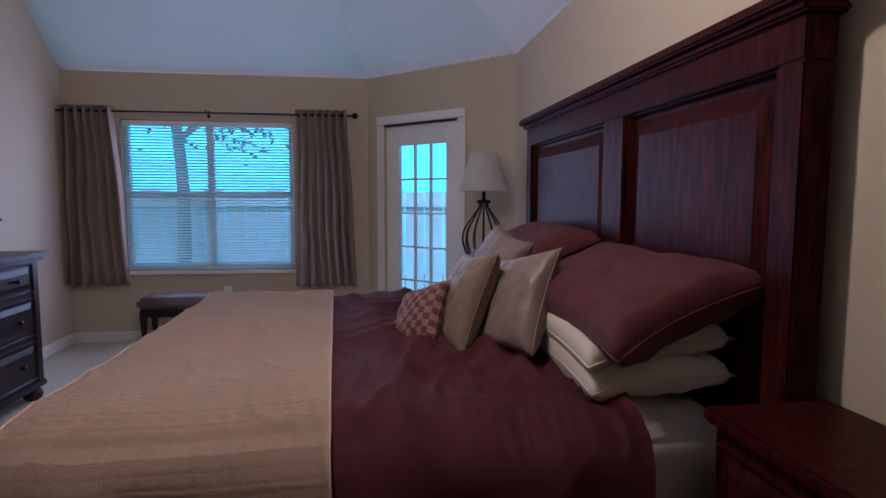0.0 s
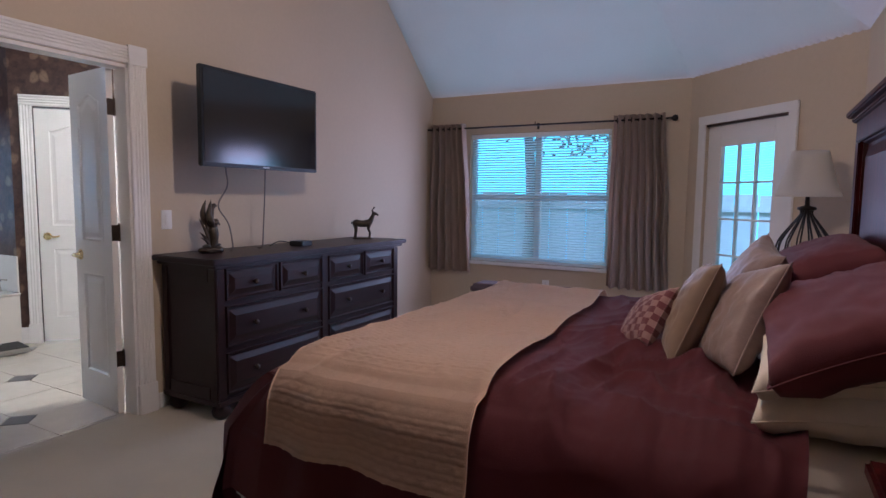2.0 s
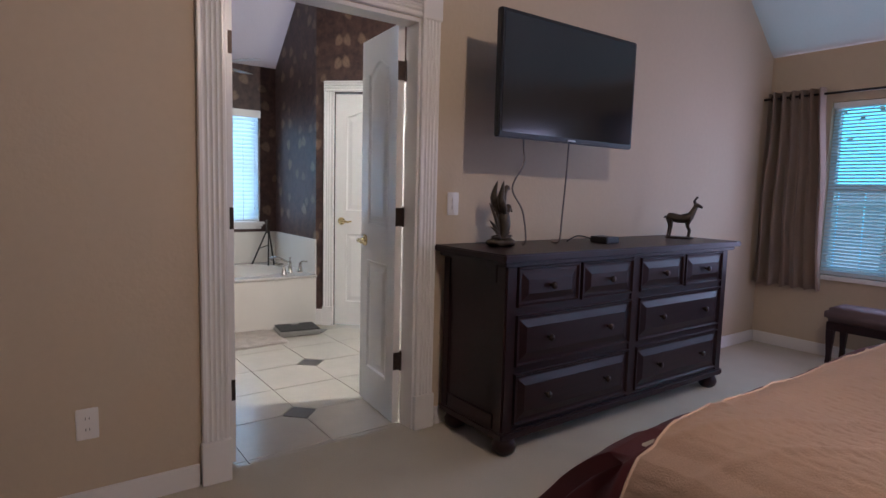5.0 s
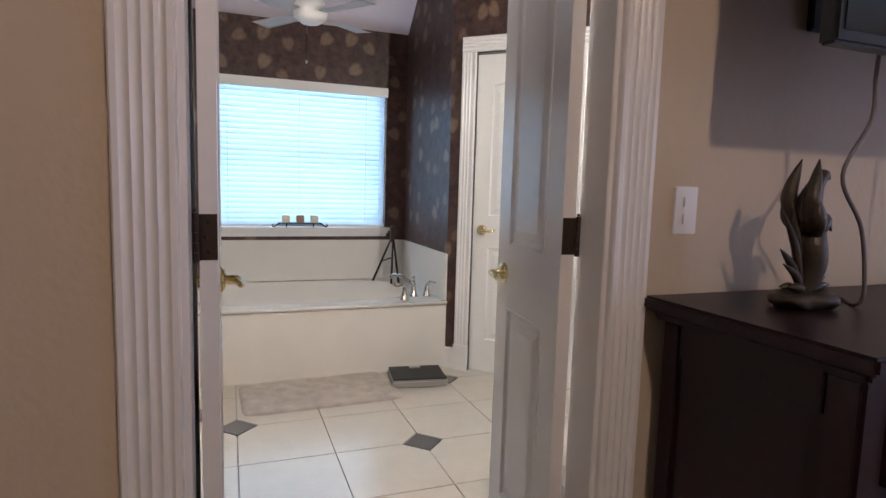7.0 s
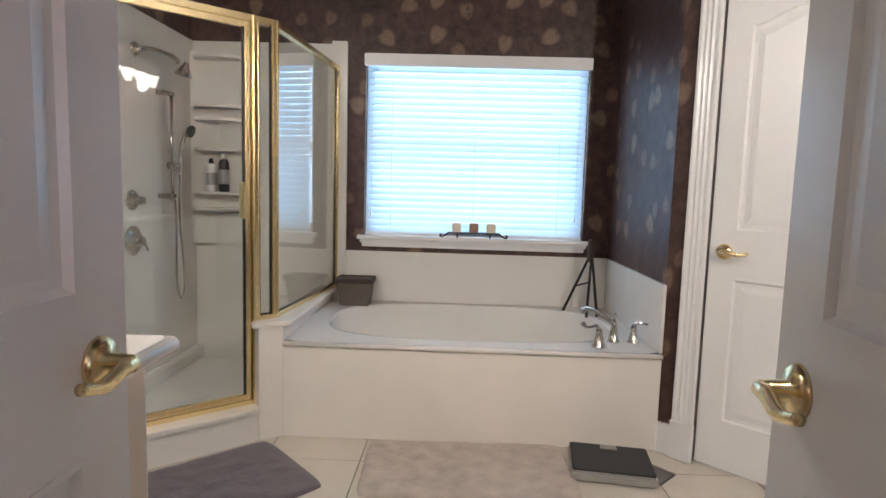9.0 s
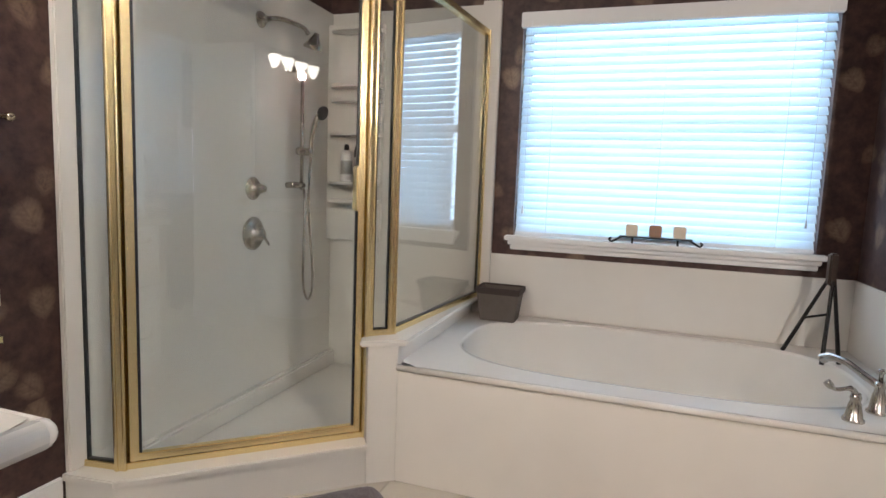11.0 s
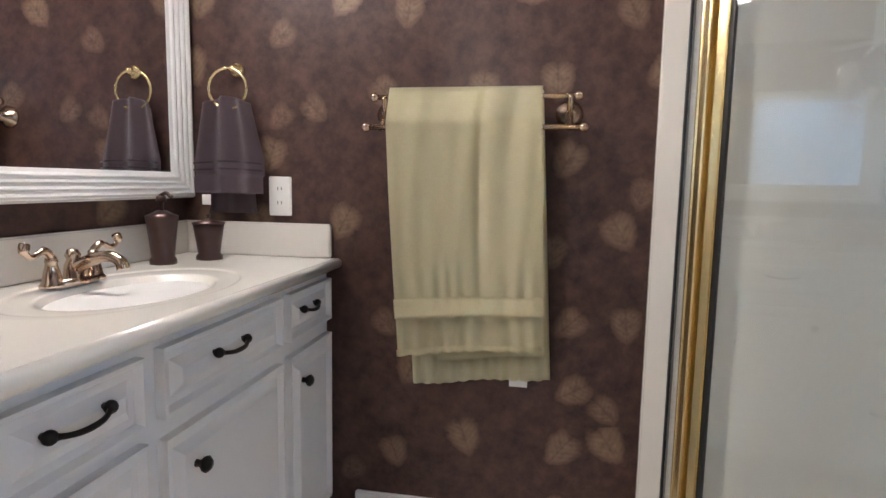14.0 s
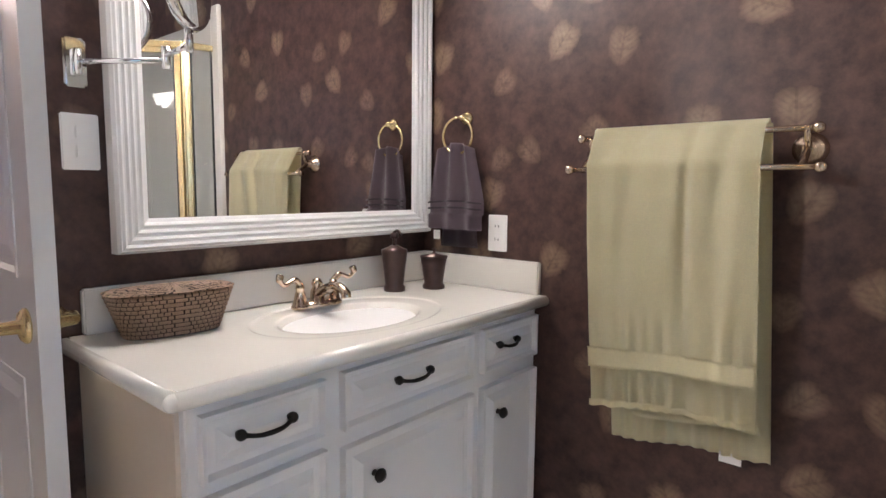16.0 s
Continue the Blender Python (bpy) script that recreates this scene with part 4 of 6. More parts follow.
nightstand("dark cherry nightstand beside the bed", Matrix.Translation((3.71, 0.94, 0)), 0.62)
nightstand("dark cherry nightstand beside the patio door", Matrix.Translation((3.70, 4.00, 0)), 0.50)
tl = thing("table_lamp", "table lamp with a wire cage base and white shade, unlit", "table lamp", Matrix.Translation((3.44, 4.18, 0.80)))
part("base", lathe([(0.09, 0), (0.09, 0.012), (0.03, 0.02), (0.02, 0.03)], 24), "black_metal", tl, smooth=True)
for i in range(14):
    a = 2 * math.pi * i / 14
    part("cage_wire", tube(curve_pts([(r * math.cos(a), r * math.sin(a), z) for r, z in ((0.02, 0.02), (0.11, 0.07), (0.155, 0.17), (0.145, 0.26), (0.08, 0.36), (0.033, 0.43), (0.036, 0.46))], 3), 0.0055, 6), "black_metal", tl, smooth=True)
part("collar", lathe([(0.04, 0.455), (0.055, 0.46), (0.05, 0.475), (0.014, 0.485), (0.011, 0.55), (0.0, 0.55)], 18), "black_metal", tl, smooth=True)
part("shade", sheet(lambda u, v: ((0.185 - 0.085 * v ** 0.85) * math.cos(2 * math.pi * u), (0.185 - 0.085 * v ** 0.85) * math.sin(2 * math.pi * u), 0.54 + 0.285 * v), 40, 6, 0.003), "lampshade", tl, "flared white fabric shade", True)

# ---- benches under the window ----


def bench(label, m):
    b = thing("bench", label, "bench", m, "benches under the window")
    part("seat", box(0, 0, 0.36, 0.55, 0.34, 0.46), "upholstery", b, "tufted taupe upholstered seat", True, 0.028)
    part("apron", box(0.02, 0.02, 0.30, 0.53, 0.32, 0.362), "wood_dark", b, bevel=0.004)
    for x in (0.045, 0.505):
        for y in (0.045, 0.295):
            part("leg", lathe([(0.018, 0), (0.024, 0.03), (0.02, 0.12), (0.034, 0.3)], 4, None, Matrix.Translation((x, y, 0)) @ Matrix.Rotation(radians(45), 4, "Z")), "wood_dark", b)
    return b


bench("low taupe upholstered bench under the window", Matrix.Translation((0.70, 4.98, 0)))
bench("low taupe upholstered bench beside its twin", Matrix.Translation((1.29, 4.98, 0)))

# ---- dresser and what stands on it ----
dr = thing("dresser", "espresso wood dresser with eight panelled drawers on bun feet", "dresser")
X0, X1, Y0, Y1, DT = 0.03, 0.505, 2.10, 3.985, 0.95
bm = box(X0 - 0.01, Y0 - 0.055, DT - 0.032, X1 + 0.05, Y1 + 0.055, DT)
box(X0, Y0 - 0.03, DT - 0.055, X1 + 0.025, Y1 + 0.03, DT - 0.033, bm)
part("top", bm, "wood_dark", dr, bevel=0.006)
part("body", box(X0, Y0 + 0.01, 0.10, X1 - 0.01, Y1 - 0.01, DT - 0.056), "wood_dark", dr)
for y in (Y0, Y1 - 0.07):
    part("corner_post", box(X1 - 0.07, y, 0.10, X1, y + 0.07, DT - 0.056), "wood_dark", dr, bevel=0.008)
    part("corner_post", box(X0, y, 0.10, X0 + 0.06, y + 0.07, DT - 0.056), "wood_dark", dr, bevel=0.008)
for y in (Y0, Y1 - 0.012):
    part("end_rail", box(X0 + 0.06, y, DT - 0.14, X1 - 0.07, y + 0.012, DT - 0.056), "wood_dark", dr, bevel=0.002)
    part("end_rail", box(X0 + 0.06, y, 0.10, X1 - 0.07, y + 0.012, 0.19), "wood_dark", dr, bevel=0.002)
part("base_moulding", box(X0, Y0 - 0.01, 0.085, X1 + 0.012, Y1 + 0.01, 0.125), "wood_dark", dr, bevel=0.008)
part("centre_stile", box(X1 - 0.012, (Y0 + Y1) / 2 - 0.035, 0.125, X1 - 0.001, (Y0 + Y1) / 2 + 0.035, DT - 0.056), "wood_dark", dr, bevel=0.003)
DF = Matrix.Translation((X1 - 0.010, 0, 0)) @ Matrix.Rotation(radians(90), 4, "Z")
half = (Y1 - Y0 - 0.07 * 3) / 2
for s in (0, 1):
    ya = Y0 + 0.07 + s * (half + 0.07)
    cells = [(ya, ya + half / 2 - 0.012, 0.70, 0.885), (ya + half / 2 + 0.012, ya + half, 0.70, 0.885), (ya, ya + half, 0.425, 0.665), (ya, ya + half, 0.145, 0.39)]
    for a, b, z0, z1 in cells:
        bm = raised(a, z0, b, z1, 0.019, 0.026, 0.034)
        bmesh.ops.transform(bm, matrix=DF, verts=bm.verts)
        d = part("drawer", bm, "wood_dark", dr)
        for y in ((a + b) / 2,) if b - a < 0.6 else (a + 0.2, b - 0.2):
            part("knob", lathe([(0, 0), (0.008, 0), (0.006, 0.012), (0.017, 0.02), (0.015, 0.03), (0, 0.033)], 12, None, Matrix.Translation((X1 + 0.010, y, (z0 + z1) / 2)) @ Matrix.Rotation(radians(90), 4, "Y")), "bronze", d, smooth=True)
for x in (X0 + 0.055, X1 - 0.045):
    for y in (Y0 + 0.06, Y1 - 0.06):
        part("bun_foot", lathe([(0.03, 0), (0.052, 0.018), (0.058, 0.045), (0.048, 0.07), (0.035, 0.085), (0.05, 0.09)], 20, None, Matrix.Translation((x, y, 0))), "wood_dark", dr, smooth=True)

# deer figure: one mesh
DM = Matrix.Translation((0.26, 3.82, DT + 0.010)) @ Matrix.Rotation(radians(-55), 4, "Z")
bm = bmesh.new()
lathe([(0.0, -0.009), (0.085, -0.009), (0.088, -0.003), (0.075, 0.003), (0, 0.004)], 20, bm, Matrix.Diagonal((0.55, 1, 1, 1)))
tube(curve_pts([(0, -0.085, 0.125), (0, -0.05, 0.125), (0, 0.0, 0.118), (0, 0.04, 0.125), (0, 0.065, 0.14)], 4), [0.012, 0.022, 0.027, 0.03, 0.031, 0.03, 0.029, 0.029, 0.028, 0.029, 0.03, 0.031, 0.031, 0.03, 0.028, 0.026, 0.02], 12, bm)
tube(curve_pts([(0, 0.055, 0.13), (0, 0.075, 0.17), (0, 0.088, 0.20)], 4), [0.026, 0.024, 0.022, 0.02, 0.018, 0.017, 0.016, 0.015, 0.015], 10, bm)
tube(curve_pts([(0, 0.075, 0.205), (0, 0.10, 0.205), (0, 0.128, 0.192)], 3), [0.012, 0.017, 0.017, 0.014, 0.011, 0.009, 0.007], 10, bm)
for x, y, k in ((0.014, 0.055, 1), (-0.014, 0.05, 1), (0.014, -0.06, -1), (-0.014, -0.072, -1)):
    tube(curve_pts([(x, y, 0.12), (x * 1.1, y - 0.008 * k, 0.075), (x * 1.1, y + 0.006, 0.045), (x * 1.1, y, 0.0)], 3), [0.018, 0.015, 0.012, 0.009, 0.008, 0.0075, 0.007, 0.0065, 0.006, 0.008], 8, bm)
for s in (-1, 1):
    tube([(0.008 * s, 0.082, 0.215), (0.028 * s, 0.078, 0.232), (0.034 * s, 0.076, 0.236)], [0.006, 0.008, 0.002], 8, bm)
    tube(curve_pts([(0.008 * s, 0.09, 0.218), (0.022 * s, 0.08, 0.24), (0.028 * s, 0.095, 0.262)], 4), 0.003, 6, bm)
    tube([(0.022 * s, 0.082, 0.24), (0.012 * s, 0.10, 0.258)], 0.0025, 6, bm)
tube([(0, -0.088, 0.132), (0, -0.10, 0.118)], [0.009, 0.004], 8, bm)
ob = part("deer_figurine", bm, "sculpture", smooth=True)
ob.matrix_basis = DM
tagged(ob, "small dark bronze standing deer figurine on the dresser", "figurine")

# bird and reeds sculpture: one mesh
bm = bmesh.new()
bmesh.ops.create_icosphere(bm, subdivisions=3, radius=0.075, matrix=Matrix.Translation((0, 0, 0.018)) @ Matrix.Diagonal((0.8, 1.15, 0.32, 1)))
for v in bm.verts:
    v.co += 0.014 * Vector((noise.noise(v.co * 30), noise.noise(v.co * 30 + Vector((5, 0, 0))), noise.noise(v.co * 30 + Vector((0, 5, 0)))))
    v.co.z = max(v.co.z, 0.0)
tube(curve_pts([(0, 0.0, 0.03), (0, 0.022, 0.085), (0, 0.018, 0.14), (0, 0.03, 0.175)], 4), [0.012, 0.015, 0.02, 0.025, 0.028, 0.03, 0.031, 0.031, 0.03, 0.028, 0.024, 0.02, 0.016], 12, bm)
tube(curve_pts([(0, 0.022, 0.165), (0, 0.038, 0.19), (0, 0.056, 0.186), (0, 0.072, 0.17)], 3), [0.018, 0.02, 0.021, 0.021, 0.02, 0.016, 0.011, 0.007, 0.004, 0.002], 12, bm)
tube(curve_pts([(0, 0.0, 0.17), (0, -0.008, 0.215), (0, 0.008, 0.265), (0, 0.03, 0.292), (0, 0.052, 0.284)], 4), [0.016, 0.022, 0.026, 0.027, 0.027, 0.026, 0.024, 0.021, 0.018, 0.016, 0.015, 0.015, 0.014, 0.012, 0.008, 0.005, 0.002], 12, bm)


def blade(bm, p0, p1, p2, w):
    pts = curve_pts([p0, p1, p2], 6)
    n = len(pts) - 1
    tube(pts, [max(w * math.sin(math.pi * (0.12 + 0.88 * i / n)), 0.0015) for i in range(n + 1)], 6, bm)


for ang, ln, zz, w in ((-85, 0.085, 0.215, 0.009), (-95, 0.075, 0.13, 0.010), (-70, 0.085, 0.10, 0.009), (-110, 0.05, 0.235, 0.007), (-60, 0.07, 0.05, 0.011), (-125, 0.065, 0.045, 0.011), (75, 0.075, 0.05, 0.012), (60, 0.06, 0.07, 0.010), (110, 0.085, 0.03, 0.012)):
    a = radians(ang)
    blade(bm, (0, 0, 0.03), (0.3 * ln * math.cos(a), 0.45 * ln * math.sin(a), 0.03 + 0.55 * (zz - 0.02)), (0.4 * ln * math.cos(a), ln * math.sin(a), zz), w)
for s in (-1, 1):
    blade(bm, (0.012 * s, -0.01, 0.17), (0.028 * s, -0.032, 0.24), (0.014 * s, -0.012 + 0.008 * s, 0.325), 0.017)
    blade(bm, (0.014 * s, 0.01, 0.16), (0.036 * s, -0.02, 0.20), (0.03 * s, -0.03, 0.255), 0.016)
ob = part("bird_sculpture", bm, "sculpture", smooth=True)
ob.matrix_basis = Matrix.Translation((0.22, 2.31, DT))
tagged(ob, "bronze bird among reeds sculpture on the dresser", "sculpture")
bx = thing("cable_box", "small black cable box on the dresser", "cable box", Matrix.Translation((0.29, 3.03, DT)))
part("case", box(-0.06, -0.055, 0.0, 0.06, 0.055, 0.036), "black_plastic", bx, bevel=0.005)
part("cord", tube(curve_pts([(-0.05, -0.05, 0.02), (-0.09, -0.12, 0.035), (-0.1, -0.2, 0.006)], 6), 0.004, 8), "black_plastic", bx, smooth=True)

# ---- television ----
tv = thing("television", "flat black television on a swing-out wall bracket, off", "television")
TY0, TY1, TZ0, TZ1 = 2.146, 3.128, 1.473, 2.047
part("bezel", box(0.325, TY0, TZ0, 0.362, TY1, TZ1), "black_plastic", tv, bevel=0.006)
part("screen", box(0.3625, TY0 + 0.018, TZ0 + 0.024, 0.3645, TY1 - 0.018, TZ1 - 0.018), "screen", tv)
part("rear_case", box(0.275, TY0 + 0.16, TZ0 + 0.06, 0.326, TY1 - 0.16, TZ1 - 0.12), "black_plastic", tv, bevel=0.012)
part("badge", box(0.3625, 2.61, TZ0 + 0.008, 0.364, 2.665, TZ0 + 0.016), "steel", tv, "small grey maker's mark")
part("wall_plate", box(0.0, 2.52, 1.62, 0.02, 2.76, 1.90), "black_metal", tv, bevel=0.003)
for z in (1.70, 1.82):
    part("bracket_arm", tube([(0.01, 2.60, z), (0.15, 2.76, z), (0.28, 2.62, z)], 0.013, 8), "black_metal", tv)
for pts in ([(0.30, 2.36, TZ0 + 0.06), (0.28, 2.385, 1.45), (0.27, 2.40, 1.36), (0.27, 2.33, 1.24), (0.27, 2.405, 1.128), (0.27, 2.435, 0.99), (0.25, 2.44, DT + 0.006), (0.18, 2.50, DT + 0.005)], [(0.29, 2.70, TZ0 + 0.06), (0.28, 2.70, 1.30), (0.27, 2.695, 1.10), (0.265, 2.69, DT + 0.03), (0.24, 2.69, DT + 0.006), (0.16, 2.74, DT + 0.005)]):
    part("power_cord", tube(curve_pts(pts, 7), 0.0045, 8), "grey_cord", tv, "grey cord hanging to the dresser", True)

# ---- plates on the television wall ----


def wall_plate(name, label, category, m, kind):
    """Cover plate, its face to local -y."""
    p = thing(name, label, category, m)
    part("plate", box(-0.036, -0.006, -0.058, 0.036, 0, 0.058), "white_plastic", p, bevel=0.0025)
    for z in ((0.021, -0.021) if kind == "outlet" else (0.02, -0.02)):
        if kind == "outlet":
            part("socket", box(-0.014, -0.0085, z - 0.014, 0.014, -0.006, z + 0.014), "white_plastic", p, bevel=0.001)
            for x in (-0.006, 0.006):
                part("slot", box(x - 0.001, -0.0092, z - 0.003, x + 0.001, -0.0086, z + 0.006), "black_plastic", p)
        else:
            part("toggle", box(-0.011, -0.011, z - 0.012, 0.011, -0.006, z + 0.012), "white_plastic", p, bevel=0.002)
    return p


wall_plate("light_switch", "white double switch plate beside the doorway", "light switch", Matrix.Translation((0, 2.168, 1.153)) @ RX, "switch")
wall_plate("wall_outlet", "white duplex outlet low on the tan wall", "outlet", Matrix.Translation((0, 0.54, 0.345)) @ RX, "outlet")
wall_plate("wall_outlet", "white duplex outlet under the bedroom window", "outlet", Matrix.Translation((1.33, BY, 0.43)), "outlet")

# ceiling lamp over the bed's near corner
cl = thing("ceiling_light", "frosted bowl ceiling light on a rod, lit", "ceiling light", Matrix.Translation((2.30, 1.65, 2.42)))
part("rod", tube([(0, 0, 0.09), (0, 0, 1.120)], 0.012, 10), "bronze", cl)
part("canopy", lathe([(0.075, 1.080), (0.065, 1.125), (0.0, 1.130)], 20), "bronze", cl, smooth=True)
part("bowl", lathe([(0.0, 0.0), (0.06, 0.01), (0.12, 0.05), (0.15, 0.1), (0.0, 0.1)], 28), "shade_dim", cl, "frosted glass bowl", True)
lamp("bedroom_lamp", "POINT", 50, (1.0, 0.76, 0.60), Matrix.Translation((2.30, 1.65, 2.36)), 0.05)

# ---- outside the windows ----


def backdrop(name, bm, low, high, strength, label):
    """Daylight haze painted as a glow: a soft change of tone up its height."""
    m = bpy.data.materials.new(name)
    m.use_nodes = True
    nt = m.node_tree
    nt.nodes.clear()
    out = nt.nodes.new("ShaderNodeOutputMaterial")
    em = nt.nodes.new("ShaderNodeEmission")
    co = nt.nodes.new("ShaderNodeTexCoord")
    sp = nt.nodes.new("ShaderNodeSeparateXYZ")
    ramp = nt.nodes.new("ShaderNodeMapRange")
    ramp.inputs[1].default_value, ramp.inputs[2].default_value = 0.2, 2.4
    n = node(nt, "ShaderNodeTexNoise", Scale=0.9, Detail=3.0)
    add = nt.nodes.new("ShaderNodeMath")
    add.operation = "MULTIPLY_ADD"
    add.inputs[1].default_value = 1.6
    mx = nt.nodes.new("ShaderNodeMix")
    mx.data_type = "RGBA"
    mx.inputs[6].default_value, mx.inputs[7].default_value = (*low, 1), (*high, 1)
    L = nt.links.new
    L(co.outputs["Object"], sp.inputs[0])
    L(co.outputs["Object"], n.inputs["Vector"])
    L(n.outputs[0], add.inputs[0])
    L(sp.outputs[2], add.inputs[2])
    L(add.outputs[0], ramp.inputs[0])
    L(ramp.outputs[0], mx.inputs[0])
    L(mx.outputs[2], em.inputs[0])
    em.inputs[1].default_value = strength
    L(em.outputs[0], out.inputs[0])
    return struct(name, bm, m, label, "backdrop")


# Emission and its blue cast stand in for the daylit distance beyond both windows.
backdrop("backdrop_garden", box(-12, 12.0, -0.3, 16, 12.05, 8), (0.06, 0.42, 0.70), (0.16, 0.68, 0.92), 2.5, "glowing backdrop with blue daylight haze painted in, beyond the bedroom window")
backdrop("backdrop_side_garden", box(-7.0, -6, -0.3, -6.95, 8, 6), (0.36, 0.80, 1.0), (0.92, 0.97, 1.0), 1.45, "glowing backdrop with bright daylight haze painted in, beyond the bath window")
fn = thing("fence", "board fence across the garden, pale with daylight's blue cast painted in", "fence")
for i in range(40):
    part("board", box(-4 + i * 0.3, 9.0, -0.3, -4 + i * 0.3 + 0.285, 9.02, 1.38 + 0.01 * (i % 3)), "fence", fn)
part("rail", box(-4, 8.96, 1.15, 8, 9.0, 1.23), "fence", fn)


def tree(label, m, height, spread, leaves, seed):
    rnd = random.Random(seed)
    t = thing("tree", label, "tree", m)
    part("trunk", tube(curve_pts([(0, 0, 0), (0.05, 0.03, height * 0.4), (-0.04, 0.0, height * 0.75), (0.02, 0.02, height)], 4), [0.10 - 0.005 * i for i in range(13)], 10), "bark", t, smooth=True)
    bm = bmesh.new()
    lf = bmesh.new()
    for k in range(12):
        a = rnd.random() * 6.28
        z = height * (0.62 + 0.35 * rnd.random())
        end = Vector((spread * math.cos(a) * (0.5 + 0.5 * rnd.random()), spread * math.sin(a) * (0.5 + 0.5 * rnd.random()), z + rnd.uniform(-0.7, 0.6)))
        pts = curve_pts([(0, 0, z - 0.3), end * 0.5 + Vector((0, 0, z * 0.5 + 0.15)), end], 4)
        tube(pts, [0.05 - 0.005 * i for i in range(9)], 6, bm)
        for _ in range(leaves // 12):
            p = pts[rnd.randint(3, 8)] + Vector((rnd.gauss(0, 0.22), rnd.gauss(0, 0.22), rnd.gauss(-0.05, 0.18)))
            u = Vector((rnd.gauss(0, 1), rnd.gauss(0, 1), rnd.gauss(0, 1))).normalized() * 0.06
            w = u.orthogonal().normalized() * 0.028
            lf.faces.new([lf.verts.new(p + q) for q in (-u, w, u, -w)])
    part("limbs", bm, "bark", t)
    part("crown", lf, "leaf", t)
    return t


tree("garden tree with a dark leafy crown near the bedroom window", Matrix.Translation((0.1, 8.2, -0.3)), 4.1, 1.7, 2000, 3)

# ---- bathroom floor tiles, laid over the grout ----
G, OX, OY = 0.41, -1.337, 1.965


def tile_poly(i, j):
    """Square tile whose corner is clipped where a dark inset sits."""
    g, c, e = G, 0.098, 0.0025
    cs = [(i, j), (i + 1, j), (i + 1, j + 1), (i, j + 1)]
    pts = []
    mid = (OX + (i + 0.5) * g, OY + (j + 0.5) * g)
    for k, (a, b) in enumerate(cs):
        p = (OX + a * g, OY + b * g)
        if (a + 2 * b) % 5 == 0:
            pa, pb = cs[k - 1], cs[(k + 1) % 4]
            for q in (pa, pb):
                pts.append((p[0] + (q[0] - a) * c, p[1] + (q[1] - b) * c))
        else:
            pts.append(p)
    return [(x - e * (1 if x > mid[0] else -1), y - e * (1 if y > mid[1] else -1)) for x, y in pts]


floor_ob = bpy.data.objects["floor_bathroom"]
for i in range(-6, 4):
    for j in range(-6, 5):
        pts = tile_poly(i, j)
        cx = sum(p[0] for p in pts) / len(pts)
        cy = sum(p[1] for p in pts) / len(pts)
        if not (-2.75 < cx < 0.15 and -0.2 < cy < 3.6):
            continue
        pts = [(min(x, -0.072), y) for x, y in pts]
        if max(p[0] for p in pts) - min(p[0] for p in pts) > 0.02:
            part("tile", extrude_poly(pts, -0.012, random.uniform(-0.0012, 0.0)), "tile", floor_ob)
        if (i + 2 * j) % 5 == 0:
            x, y = OX + i * G, OY + j * G
            if x < -0.2:
                r = 0.093
                part("inset_tile", extrude_poly([(x - r, y), (x, y - r), (x + r, y), (x, y + r)], -0.012, -0.0005), "tile_dark", floor_ob, "small charcoal diamond tile")

# ---- bath window and blind ----
bw = thing("window_2", "white bath window behind a lowered slatted blind", "window", kind="structure")
for b in ((WXB - 0.12, BWY0, BWZ0, WXB - 0.07, BWY0 + 0.045, BWZ1), (WXB - 0.12, BWY1 - 0.045, BWZ0, WXB - 0.07, BWY1, BWZ1), (WXB - 0.12, BWY0, BWZ0, WXB - 0.07, BWY1, BWZ0 + 0.05), (WXB - 0.12, BWY0, BWZ1 - 0.045, WXB - 0.07, BWY1, BWZ1),
          (WXB - 0.115, BWY0, 1.39, WXB - 0.075, BWY1, 1.43)):
    part("window_frame", box(*b), "trim", bw, bevel=0.003)
p = part("pane", box(WXB - 0.098, BWY0 + 0.04, BWZ0 + 0.04, WXB - 0.094, BWY1 - 0.04, BWZ1 - 0.04), "pane", bw)
p.visible_shadow = False
bm = box(WXB - 0.07, BWY0 - 0.035, BWZ0 - 0.022, WXB + 0.055, BWY1 + 0.035, BWZ0 + 0.002)
box(WXB, BWY0 - 0.02, BWZ0 - 0.045, WXB + 0.035, BWY1 + 0.02, BWZ0 - 0.022, bm)
box(WXB, BWY0 - 0.01, BWZ0 - 0.07, WXB + 0.018, BWY1 + 0.01, BWZ0 - 0.045, bm)
part("window_sill", bm, "trim", bw, "white moulded sill", bevel=0.004)
ROTX = Matrix.Rotation(radians(90), 4, "Z")
blind("window_blind", "white slatted blind lowered over the bath window", Matrix.Translation((WXB + 0.004, BWY0 + 0.008, BWZ0 + 0.006)) @ ROTX, BWY1 - BWY0 - 0.016, BWZ1 - BWZ0 - 0.004, 0.0385, 57, 0.046)
part("blind_valance", box(WXB - 0.0, BWY0 - 0.006, BWZ1 - 0.065, WXB + 0.03, BWY1 + 0.006, BWZ1 + 0.006), "trim", bw, bevel=0.004)

# ---- tub ----
TX, TZ, TYA = -2.368, 0.45, 0.752
tub = thing("bathtub", "white cultured marble tub with an oval basin in a deck", "bathtub")
TCX, TCY, TA, TB = -2.895, 1.605, 0.415, 0.735


